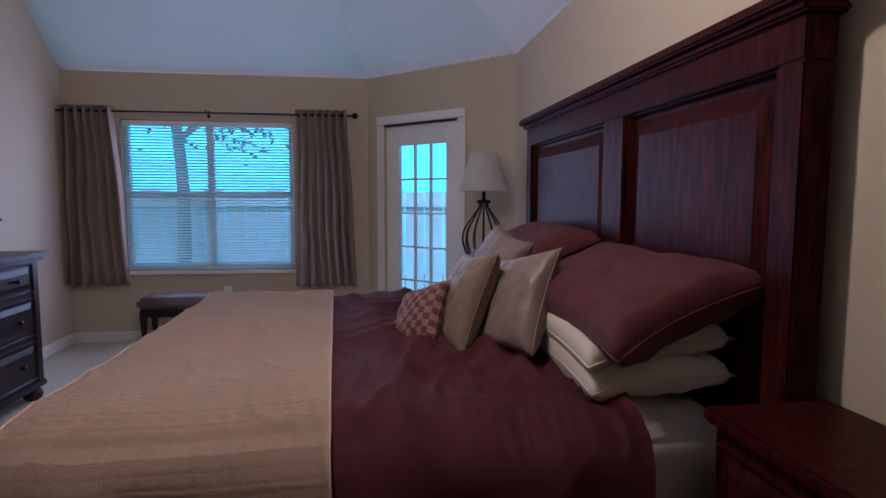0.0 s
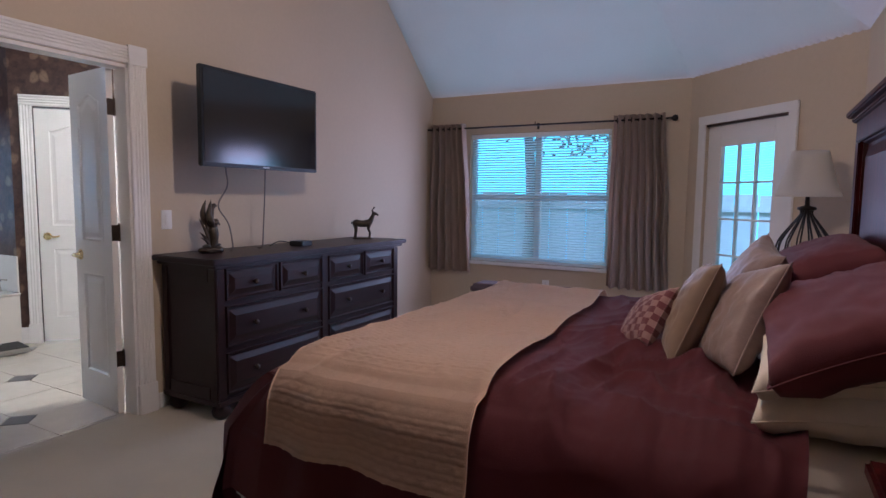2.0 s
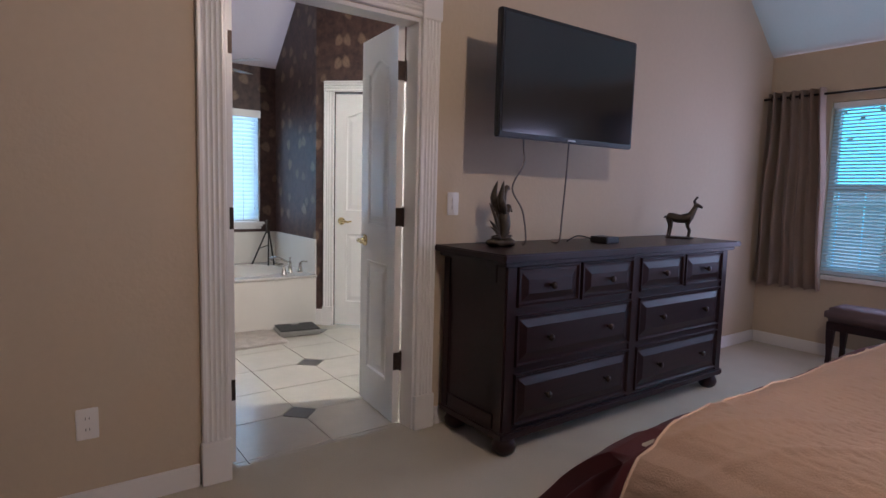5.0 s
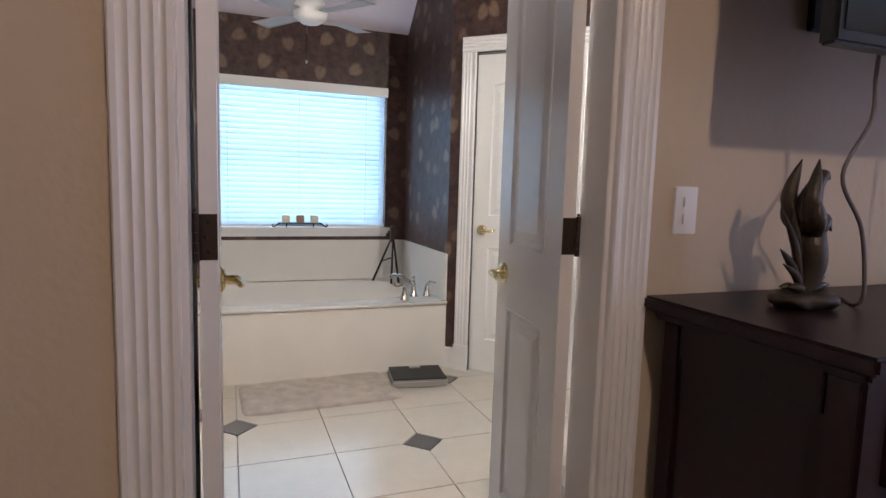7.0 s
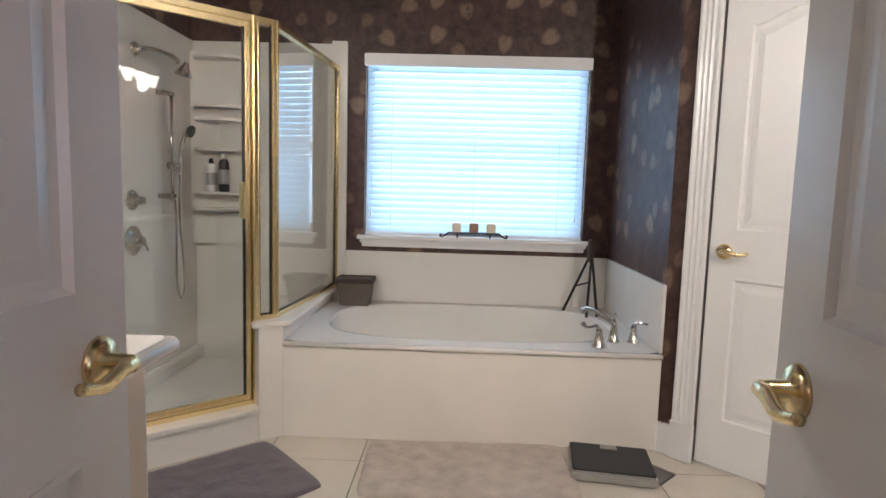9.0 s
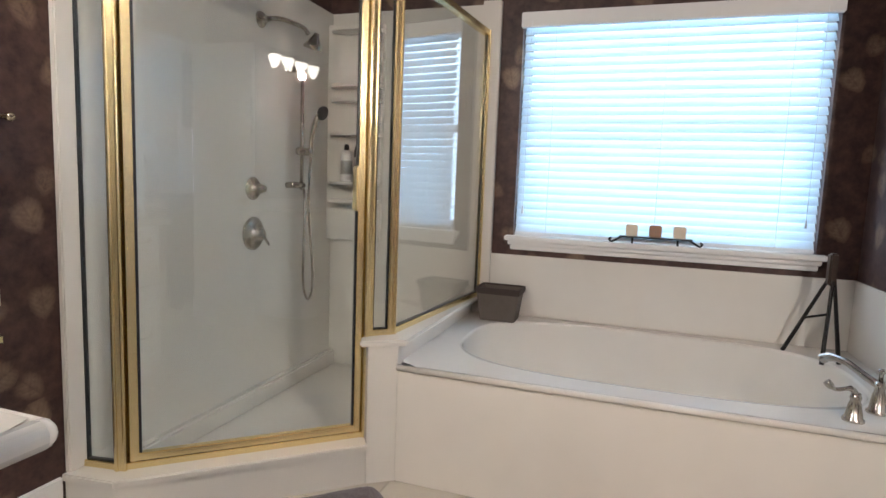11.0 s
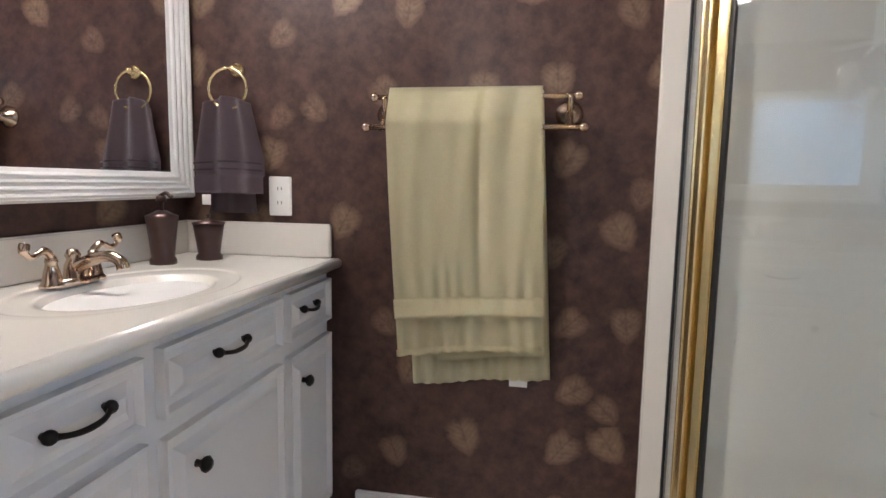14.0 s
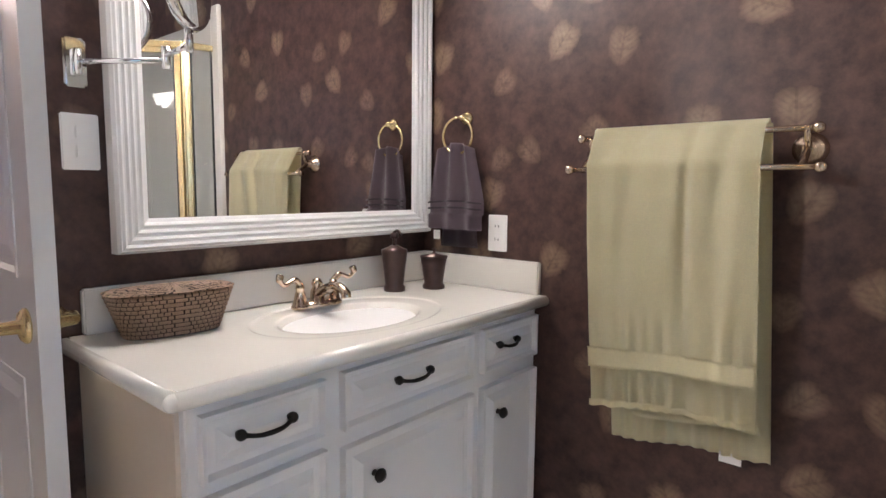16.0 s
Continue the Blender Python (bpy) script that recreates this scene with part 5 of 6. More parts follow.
def deck(u, v):
    """Deck around and down into the basin: u goes round, v from the rim outwards in."""
    a = 2 * math.pi * u
    ca, sa = math.cos(a), math.sin(a)
    hx = (TX - 0.0 - TCX) if ca > 0 else (TCX - WXB)
    hy = (NB - TCY) if sa > 0 else (TCY - TYA)
    k = min(hx / max(abs(ca), 1e-6), hy / max(abs(sa), 1e-6))
    n = 3.0
    e = (abs(ca / TA) ** n + abs(sa / TB) ** n) ** (-1 / n)
    if v < 0.3:
        w = v / 0.3
        r, z = k + (e - k) * w, TZ
    else:
        w = (v - 0.3) / 0.7
        r = e * (1 - 0.28 * w ** 1.4) if w < 0.72 else e * (1 - 0.28 * 0.72 ** 1.4) * (1 - (w - 0.72) / 0.28)
        z = TZ - 0.02 * min(w / 0.06, 1) - 0.36 * min(max(w - 0.04, 0) / 0.68, 1) ** 0.75
    return (TCX + r * ca, TCY + r * sa, z)


part("basin", sheet(deck, 96, 40), "marble", tub, smooth=True)
bm = tube([(TX + 0.004, TYA - 0.0, TZ - 0.012), (TX + 0.004, NB, TZ - 0.012)], 0.012, 10)
part("front_lip", bm, "marble", tub, smooth=True)
part("apron", box(TX - 0.015, TYA, 0.0, TX, NB, TZ - 0.012), "marble", tub, bevel=0.002)
part("deck_side", box(WXB, TYA - 0.004, 0, TX - 0.016, TYA + 0.006, TZ - 0.004), "marble", tub)
sur = thing("trim_tub_surround", "white cultured marble wall panels round the tub", "tub surround", kind="structure")
part("panel", box(WXB, TYA + 0.05, TZ + 0.001, WXB + 0.014, NB, 0.762), "marble", sur, bevel=0.003)
part("panel", box(WXB + 0.014, NB - 0.014, TZ + 0.001, TX + 0.002, NB, 0.762), "marble", sur, bevel=0.003)


def tap_base(bm, x, y, z, h, s=1.0):
    lathe([(0, 0), (0.030 * s, 0), (0.030 * s, 0.006), (0.024 * s, 0.012), (0.018 * s, h * 0.55), (0.013 * s, h * 0.75), (0.016 * s, h * 0.82), (0.012 * s, h), (0, h)], 18, bm, Matrix.Translation((x, y, z)))


tf = thing("tub_faucet", "nickel tub faucet with two curled lever taps", "faucet", Matrix.Translation((0, -0.04, 0)))
bm = bmesh.new()
tap_base(bm, -2.56, 2.33, TZ, 0.10)
tube(curve_pts([(-2.56, 2.33, TZ + 0.085), (-2.60, 2.305, TZ + 0.10), (-2.66, 2.265, TZ + 0.125), (-2.71, 2.23, TZ + 0.125), (-2.73, 2.215, TZ + 0.11)], 5), [0.013] * 6 + [0.012] * 8 + [0.014] * 4 + [0.017] * 3, 12, bm)
lathe([(0, 0), (0.007, 0), (0.006, 0.03), (0.011, 0.035), (0.008, 0.045), (0, 0.047)], 12, bm, Matrix.Translation((-2.56, 2.33, TZ + 0.095)))
part("spout", bm, "nickel", tf, smooth=True)
for x, y, s in ((-2.455, 2.235, -1), (-2.56, 2.425, 1)):
    bm = bmesh.new()
    tap_base(bm, x, y, TZ, 0.085)
    tube(curve_pts([(x, y, TZ + 0.08), (x + 0.01, y + 0.02 * s, TZ + 0.10), (x + 0.02, y + 0.06 * s, TZ + 0.095), (x + 0.02, y + 0.085 * s, TZ + 0.115)], 5), [0.009] * 6 + [0.006] * 6 + [0.011] * 4, 10, bm)
    part("tap", bm, "nickel", tf, smooth=True)

ez = thing("tabletop_easel", "dark metal tripod easel in the tub corner", "easel", Matrix.Translation((-3.17, 2.285, TZ)))
for p0 in ((-0.09, -0.11, 0.0), (0.05, 0.06, 0.0), (0.09, -0.01, 0.0)):
    part("leg", tube([p0, (p0[0] * 0.15 - 0.0, 0.02 + p0[1] * 0.1, 0.33)], [0.009, 0.007], 8), "black_metal", ez)
part("strut", tube([(-0.045, -0.05, 0.16), (0.05, 0.01, 0.2)], 0.005, 8), "black_metal", ez)
part("head", box(-0.022, 0.0, 0.31, 0.022, 0.03, 0.44), "bronze", ez, "dark wood easel head", bevel=0.006)
part("crossbar", tube([(-0.03, 0.015, 0.325), (0.03, 0.015, 0.325)], 0.006, 8), "black_metal", ez)

wb = thing("storage_basket", "grey woven basket with a dark rim on the tub deck", "basket", Matrix.Translation((-3.245, 0.925, TZ)))


def taper(w0, d0, w1, d1, h, n=1):
    bm = bmesh.new()
    lo = [(-d0, -w0), (d0, -w0), (d0, w0), (-d0, w0)]
    hi = [(-d1, -w1), (d1, -w1), (d1, w1), (-d1, w1)]
    a = [bm.verts.new((x, y, 0)) for x, y in lo]
    b = [bm.verts.new((x, y, h)) for x, y in hi]
    c = [bm.verts.new((x * 0.93, y * 0.93, h)) for x, y in hi]
    d = [bm.verts.new((x * 0.9, y * 0.9, 0.012)) for x, y in lo]
    for s, e in ((a, b), (b, c), (c, d)):
        for i in range(4):
            bm.faces.new((s[i], s[(i + 1) % 4], e[(i + 1) % 4], e[i]))
    bm.faces.new(a[::-1])
    bm.faces.new(d)
    return bm


part("body", taper(0.085, 0.06, 0.105, 0.075, 0.16), "basket", wb, bevel=0.003)
bm = bmesh.new()
for (x0, y0, x1, y1) in ((-0.08, -0.11, 0.08, -0.1), (-0.08, 0.1, 0.08, 0.11), (-0.08, -0.1, -0.07, 0.1), (0.07, -0.1, 0.08, 0.1)):
    box(x0, y0, 0.135, x1, y1, 0.165, bm)
part("rim", bm, "lining", wb, "dark cloth rim", bevel=0.002)

ct = thing("candle_tray", "wrought iron tray with three candles on the sill", "candle tray", Matrix.Translation((WXB + 0.04, 1.625, BWZ0 + 0.002)))
bm = box(-0.03, -0.16, 0.028, 0.03, 0.16, 0.036)
for s in (-1, 1):
    tube(curve_pts([(0, 0.15 * s, 0.03), (0, 0.18 * s, 0.012), (0, 0.195 * s, 0.004), (0, 0.205 * s, 0.015), (0, 0.195 * s, 0.022)], 5), 0.005, 8, bm)
    tube([(0, 0.1 * s, 0.0), (0, 0.1 * s, 0.03)], 0.005, 8, bm)
part("tray", bm, "black_metal", ct)
for y, mt, lb in ((-0.105, "candle", "ivory square candle on the sill tray"), (0.0, "candle_brown", "brown square candle on the sill tray"), (0.105, "candle", "ivory square candle on the sill tray")):
    c = part("candle", box(-0.027, -0.027, 0, 0.027, 0.027, 0.056), mt, bevel=0.004)
    c.matrix_basis = Matrix.Translation((WXB + 0.04, 1.625 + y, BWZ0 + 0.038))
    tagged(c, lb, "candle", "candles on the sill")

# ---- shower ----
A0, A1, A2, A3, A4 = (-1.815, SY), (-1.838, 0.025), (-2.37, 0.622), (-2.435, 0.69), (-3.345, 0.775)
LZ, ST = 0.54, 1.87
sh = thing("shower", "corner shower with brass-framed glass on white marble curbs", "shower")


def band(a, b, w, z0, z1, bm=None, side=0.0):
    """An upright board along a plan line, w thick, centred or set to a side."""
    bm = bm or bmesh.new()
    a, b = Vector((*a, 0)), Vector((*b, 0))
    d = (b - a).normalized()
    n = Vector((-d.y, d.x, 0))
    p = [a + n * (side - w / 2), b + n * (side - w / 2), b + n * (side + w / 2), a + n * (side + w / 2)]
    return extrude_poly([(q.x, q.y) for q in p], z0, z1, bm)


part("pan", extrude_poly([(-1.84, SY + 0.01), (-1.855, 0.02), (-2.38, 0.61), (-2.44, 0.69), (-3.37, 0.70), (-3.37, SY + 0.01)], 0.0, 0.055), "marble", sh)
bm = extrude_poly([(-1.748, SY + 0.001), (-1.772, 0.062), (-2.305, 0.662), (-2.395, 0.60), (-1.865, 0.005), (-1.85, SY + 0.001)], 0.0, 0.13)
extrude_poly([(-1.738, SY + 0.001), (-1.762, 0.068), (-2.30, 0.675), (-2.405, 0.595), (-1.875, 0.0), (-1.86, SY + 0.001)], 0.13, 0.155, bm)
part("curb", bm, "marble", sh, bevel=0.004)
bm = extrude_poly([(-2.305, 0.662), (-2.37, 0.751), (-3.37, 0.751), (-3.37, 0.69), (-2.45, 0.68), (-2.395, 0.60)], 0.0, LZ - 0.022)
part("knee_wall", bm, "marble", sh, bevel=0.002)
bm = extrude_poly([(-2.285, 0.638), (-2.375, 0.785), (-3.37, 0.80), (-3.37, 0.68), (-2.46, 0.67), (-2.405, 0.592)], LZ - 0.022, LZ)
part("ledge", bm, "marble", sh, bevel=0.006)
for b in ((-3.37, SY, 0.0, -1.82, SY + 0.02, 2.0), (-3.38, SY + 0.02, 0.0, -3.36, 0.80, 2.0)):
    part("wall_panel", box(*b), "marble", sh, bevel=0.003)
part("seat_ledge", box(-3.36, SY + 0.02, 0.05, -2.0, SY + 0.065, 0.14), "marble", sh, bevel=0.01)
part("edge_casing", box(-1.82, SY, 0.155, -1.752, SY + 0.022, 2.06), "marble", sh, bevel=0.004)
part("edge_casing", box(-3.38, 0.745, LZ, -3.345, 0.838, 2.015), "marble", sh, bevel=0.004)


def frame_bar(a, b, w, z0, z1):
    return part("brass_frame", band(a, b, w, z0, z1), "brass", sh, bevel=0.002)


def post(p, w, z0, z1, ang):
    """Fluted brass corner post, one profile drawn up its height."""
    h = w / 2
    flutes = [(k * w + 0.005 * math.cos(a), -h - 0.003 * math.sin(a)) for k in (-0.34, 0.34) for a in [math.pi - i * math.pi / 5 for i in range(6)]]
    bm = extrude_poly([(-h, h), (-h, -h)] + flutes + [(h, -h)] + [(-y, x) for x, y in flutes] + [(h, h)], z0, z1)
    bmesh.ops.transform(bm, matrix=Matrix.Translation((p[0], p[1], 0)) @ Matrix.Rotation(radians(ang), 4, "Z"), verts=bm.verts)
    return part("corner_post", bm, "brass", sh)


def seal(a, b, z0, z1):
    return part("gasket", band(a, b, 0.012, z0, z1), "black_plastic", sh)


def lerp2(a, b, t):
    return (a[0] + (b[0] - a[0]) * t, a[1] + (b[1] - a[1]) * t)


CZ = 0.155
post(A1, 0.036, CZ, ST, 25)
post(A2, 0.034, CZ, ST, 60)
post(A3, 0.030, LZ, ST, 45)
for a, b, z0 in ((A0, A1, CZ), (A1, A2, CZ), (A2, A3, LZ), (A3, A4, LZ)):
    frame_bar(a, b, 0.032, z0, z0 + 0.022)
    frame_bar(a, b, 0.034, ST - 0.028, ST)
part("brass_frame", band(A0, lerp2(A0, A1, 0.12), 0.03, CZ, ST), "brass", sh)
part("brass_frame", band((-3.33, 0.78), (-3.345, 0.78), 0.024, LZ, ST), "brass", sh)
for a, b, z0, i0, i1 in ((A0, A1, CZ, 0.14, 0.86), (A1, A2, CZ, 0.06, 0.945), (A2, A3, LZ, 0.18, 0.86), (A3, A4, LZ, 0.02, 0.985)):
    p, q = lerp2(a, b, i0), lerp2(a, b, i1)
    g = part("glass_panel", band(p, q, 0.006, z0 + 0.02, ST - 0.026), "shower_glass", sh)
    g.visible_shadow = False
    d = 0.008 / math.dist(p, q)
    seal(p, lerp2(p, q, d), z0 + 0.02, ST - 0.026)
    seal(lerp2(p, q, 1 - d), q, z0 + 0.02, ST - 0.026)
    part("gasket", band(p, q, 0.012, z0 + 0.021, z0 + 0.027), "black_plastic", sh)
# the door's own frame inside the opening
d0, d1 = lerp2(A1, A2, 0.028), lerp2(A1, A2, 0.972)
for p, q in ((d0, lerp2(d0, d1, 0.034)), (lerp2(d0, d1, 0.970), d1)):
    part("door_frame", band(p, q, 0.03, CZ + 0.024, ST - 0.03), "brass", sh, bevel=0.003)
part("door_frame", band(d0, d1, 0.026, CZ + 0.024, CZ + 0.05), "brass", sh, bevel=0.003)
part("door_frame", band(d0, d1, 0.026, ST - 0.055, ST - 0.03), "brass", sh, bevel=0.003)
part("door_pull", band(lerp2(d0, d1, 0.955), lerp2(d0, d1, 0.985), 0.06, 1.0, 1.16), "brass", sh, bevel=0.004)

sf = thing("shower_valves", "nickel shower valves, head and hand shower on a bar", "shower fittings")
YW = SY + 0.02


def disc(x, z, r, depth, name, prof=None):
    prof = prof or [(0, 0), (r, 0), (r, 0.004), (r * 0.85, 0.012), (r * 0.42, 0.016), (r * 0.40, depth * 0.7), (r * 0.3, depth), (0, depth)]
    return part(name, lathe(prof, 24, None, Matrix.Translation((x, YW, z)) @ Matrix.Rotation(radians(-90), 4, "X")), "nickel", sf, smooth=True)


disc(-2.668, 0.852, 0.076, 0.055, "valve")
part("valve_lever", tube([(-2.668, YW + 0.05, 0.852), (-2.71, YW + 0.055, 0.80)], [0.008, 0.006], 8), "nickel", sf, smooth=True)
disc(-2.665, 1.055, 0.052, 0.065, "diverter")
disc(-2.72, 1.80, 0.036, 0.05, "arm_flange")
part("shower_arm", tube(curve_pts([(-2.72, YW, 1.80), (-2.76, YW + 0.07, 1.81), (-2.85, YW + 0.13, 1.795), (-2.87, YW + 0.15, 1.765)], 5), 0.011, 10), "nickel", sf, smooth=True)
part("shower_head", lathe([(0, 0), (0.042, 0), (0.045, 0.012), (0.03, 0.035), (0.016, 0.06), (0.012, 0.075), (0, 0.075)], 20, None, Matrix.Translation((-2.88, YW + 0.165, 1.70)) @ Matrix.Rotation(radians(-18), 4, "X")), "nickel", sf, smooth=True)
part("slide_bar", tube([(-2.99, YW + 0.045, 1.05), (-2.99, YW + 0.045, 1.63)], 0.009, 10), "nickel", sf, smooth=True)
for z in (1.074, 1.625):
    part("bar_mount", tube([(-2.93, YW, z), (-2.93, YW + 0.045, z), (-3.0, YW + 0.048, z)], 0.015, 10), "nickel", sf, smooth=True)
part("slider", tube([(-2.95, YW + 0.05, 1.24), (-3.05, YW + 0.06, 1.24)], 0.019, 12), "nickel", sf, smooth=True)
part("hand_shower", tube(curve_pts([(-3.03, YW + 0.07, 1.225), (-3.035, YW + 0.075, 1.33), (-3.045, YW + 0.10, 1.42)], 5), [0.011] * 7 + [0.015] * 4, 10), "nickel", sf, smooth=True)
part("spray_face", lathe([(0, 0), (0.034, 0), (0.036, 0.012), (0.028, 0.025), (0, 0.028)], 20, None, Matrix.Translation((-3.055, YW + 0.13, 1.43)) @ Matrix.Rotation(radians(70), 4, "X")), "rubber", sf, smooth=True)
part("hose", tube(curve_pts([(-3.03, YW + 0.07, 1.215), (-3.035, YW + 0.06, 0.95), (-3.08, YW + 0.06, 0.60), (-3.04, YW + 0.06, 0.49), (-2.99, YW + 0.06, 0.60), (-3.005, YW + 0.055, 0.95), (-3.02, YW + 0.04, 1.055)], 8), 0.007, 8), "nickel", sf, smooth=True)

cs = thing("corner_shelf_unit", "white moulded corner shelves in the shower", "shower shelf", Matrix.Translation((-3.36, SY + 0.02, 0)))
part("column", extrude_poly([(0, 0), (0.05, 0.0), (0.035, 0.06), (0.02, 0.17), (0.02, 0.31), (0, 0.32)], 0.78, 1.93), "marble", cs, bevel=0.004)
for z in (1.005, 1.10, 1.36, 1.538, 1.615, 1.90):
    pts = [(0.0, 0.02)] + [(0.03 + 0.105 * math.sin(a) ** 0.7, 0.17 - 0.145 * math.cos(a)) for a in [k * math.pi / 16 for k in range(17)]] + [(0.0, 0.32)]
    part("shelf", extrude_poly(pts, z - 0.018, z), "marble", cs, bevel=0.004)
for y, h, mt, lb in ((0.03, 0.20, "white_plastic", "white shampoo bottle on the corner shelf"), (0.108, 0.235, "black_plastic", "dark shampoo bottle on the corner shelf")):
    b = thing("shampoo_bottle", lb, "bottle", Matrix.Translation((-3.295, y, 1.10)), "bottles in the shower")
    part("bottle", lathe([(0.0, 0), (0.026, 0), (0.031, 0.01), (0.031, h * 0.70), (0.024, h * 0.80), (0.012, h * 0.84), (0, h * 0.84)], 18), mt, b, smooth=True)
    part("cap", lathe([(0.0, h * 0.84), (0.014, h * 0.84), (0.014, h * 0.95), (0.010, h), (0, h)], 14), "white_plastic" if mt != "white_plastic" else "black_plastic", b, smooth=True)
    part("paper_label", lathe([(0.0315, h * 0.2), (0.0318, h * 0.21), (0.0318, h * 0.55), (0.0315, h * 0.56)], 18), "steel", b, "plain grey printed label", True)

# ---- vanity ----
CT, CF, CYE = 0.866, -0.868, 1.0
VM = Matrix.Translation((0, SY, 0))
van = thing("vanity_cabinet", "white painted vanity cabinet with panelled drawers and doors", "vanity")
part("body", box(CF + 0.03, SY + 0.002, 0.1, VX, CYE - 0.03, CT - 0.02), "cabinet", van, bevel=0.002)
part("side_panel", box(CF + 0.05, CYE - 0.03, 0.1, VX + 0.0, CYE - 0.022, CT - 0.02), "cabinet_end", van, "cream side panel")
part("toe_kick", box(CF + 0.1, SY + 0.002, 0, VX, CYE - 0.04, 0.1), "cabinet", van)
VF = Matrix.Translation((CF + 0.03, 0, 0)) @ Matrix.Rotation(radians(-90), 4, "Z")


def front(name, y0, y1, z0, z1):
    bm = raised(-y1, z0, -y0, z1, 0.02, 0.028, 0.02)
    bmesh.ops.transform(bm, matrix=VF, verts=bm.verts)
    return part(name, bm, "cabinet", van)


def pull(parent, yc, z, w=0.105):
    x = CF + 0.012
    bm = bmesh.new()
    for s in (-1, 1):
        bmesh.ops.create_uvsphere(bm, u_segments=12, v_segments=8, radius=0.0105, matrix=Matrix.Translation((x - 0.012, yc + s * w / 2, z)))
        tube([(x, yc + s * w / 2, z), (x - 0.012, yc + s * w / 2, z)], 0.006, 8, bm)
    tube(curve_pts([(x - 0.014, yc - w / 2, z), (x - 0.026, yc - w * 0.2, z - 0.006), (x - 0.026, yc + w * 0.2, z - 0.006), (x - 0.014, yc + w / 2, z)], 5), [0.0085, 0.006, 0.0045, 0.0042, 0.0042, 0.0045, 0.0048, 0.005, 0.005, 0.0048, 0.0045, 0.0042, 0.0042, 0.0045, 0.006, 0.0085], 10, bm)
    return part("pull", bm, "black_metal", parent, "black arched pull", True)


def knob(parent, y, z):
    x = CF + 0.012
    return part("knob", lathe([(0, 0), (0.008, 0), (0.006, 0.010), (0.014, 0.018), (0.016, 0.024), (0.010, 0.031), (0, 0.033)], 16, None, Matrix.Translation((x, y, z)) @ Matrix.Rotation(radians(-90), 4, "Y")), "black_metal", parent, "black round knob", True)


d = front("drawer", 0.692, 0.950, 0.686, 0.806)
pull(d, 0.834, 0.760)
d = front("drawer", 0.206, 0.648, 0.684, 0.808)
pull(d, 0.449, 0.759)
d = front("drawer", -0.106, 0.166, 0.686, 0.808)
pull(d, 0.066, 0.760, 0.085)
for z0, z1 in ((0.40, 0.660), (0.14, 0.38)):
    d = front("drawer", 0.692, 0.950, z0, z1)
    pull(d, 0.834, (z0 + z1) / 2)
d = front("door", 0.206, 0.648, 0.13, 0.645)
knob(d, 0.569, 0.567)
d = front("door", -0.106, 0.166, 0.13, 0.645)
knob(d, 0.102, 0.567)

ctop = thing("washbasin", "white cultured marble washbasin top with an oval bowl", "washbasin")
BCX, BCY, BA, BB = -0.64, 0.44, 0.135, 0.20


def sink_top(u, v):
    a = 2 * math.pi * u
    ca, sa = math.cos(a), math.sin(a)
    hx = (VX - BCX) if ca > 0 else (BCX - CF)
    hy = (CYE - BCY) if sa > 0 else BCY - SY - 0.001
    k = min(hx / max(abs(ca), 1e-6), hy / max(abs(sa), 1e-6))
    e = ((ca / BA) ** 2 + (sa / BB) ** 2) ** -0.5
    if v < 0.25:
        r, z = k + (e * 1.38 - k) * v / 0.25, CT
    elif v < 0.35:
        w = (v - 0.25) / 0.1
        r, z = e * (1.38 - 0.06 * w), CT - 0.003 * w * w * (3 - 2 * w)
    elif v < 0.45:
        w = (v - 0.35) / 0.1
        r, z = e * (1.32 - 0.30 * w), CT - 0.003 - 0.003 * w * w
    else:
        w = (v - 0.45) / 0.55
        r, z = e * (1.02 - 1.02 * w ** 1.5), CT - 0.006 - 0.118 * math.sin(w * math.pi / 2) ** 1.6
    return (BCX + min(r, k) * ca, BCY + min(r, k) * sa, z)


part("basin_top", sheet(sink_top, 128, 44), "marble", ctop, smooth=True)
bm = tube([(CF - 0.002, SY + 0.001, CT - 0.016), (CF - 0.002, CYE, CT - 0.016)], 0.016, 12)
tube([(CF, CYE + 0.002, CT - 0.016), (VX, CYE + 0.002, CT - 0.016)], 0.016, 12, bm)
bmesh.ops.create_uvsphere(bm, u_segments=14, v_segments=8, radius=0.016, matrix=Matrix.Translation((CF - 0.001, CYE + 0.001, CT - 0.016)))
part("front_edge", bm, "marble", ctop, smooth=True)
part("backsplash", box(VX - 0.02, SY + 0.02, CT + 0.0005, VX, CYE - 0.03, CT + 0.10), "marble", ctop, bevel=0.004)
part("side_splash", box(CF + 0.012, SY, CT + 0.0005, VX, SY + 0.0195, CT + 0.10), "marble", ctop, bevel=0.004)
part("drain", lathe([(0, 0), (0.02, 0), (0.022, 0.003), (0, 0.004)], 18, None, Matrix.Translation((BCX, BCY, CT - 0.128))), "champagne_metal", ctop, smooth=True)

fa = thing("basin_faucet", "champagne metal basin faucet with curled lever taps", "faucet", Matrix.Translation((-0.490, 0.436, CT)))
bm = lathe([(0, 0), (0.03, 0), (0.03, 0.008), (0.02, 0.014), (0.018, 0.04), (0.012, 0.052), (0.016, 0.06), (0.011, 0.072), (0, 0.076)], 18)
box(-0.022, -0.06, 0, 0.022, 0.06, 0.012, bm)
tube(curve_pts([(0, 0, 0.03), (-0.04, 0, 0.05), (-0.085, 0, 0.062), (-0.115, 0, 0.052), (-0.122, 0, 0.035)], 5), [0.014] * 8 + [0.012] * 8 + [0.013] * 5, 12, bm)
part("spout", bm, "champagne_metal", fa, smooth=True)
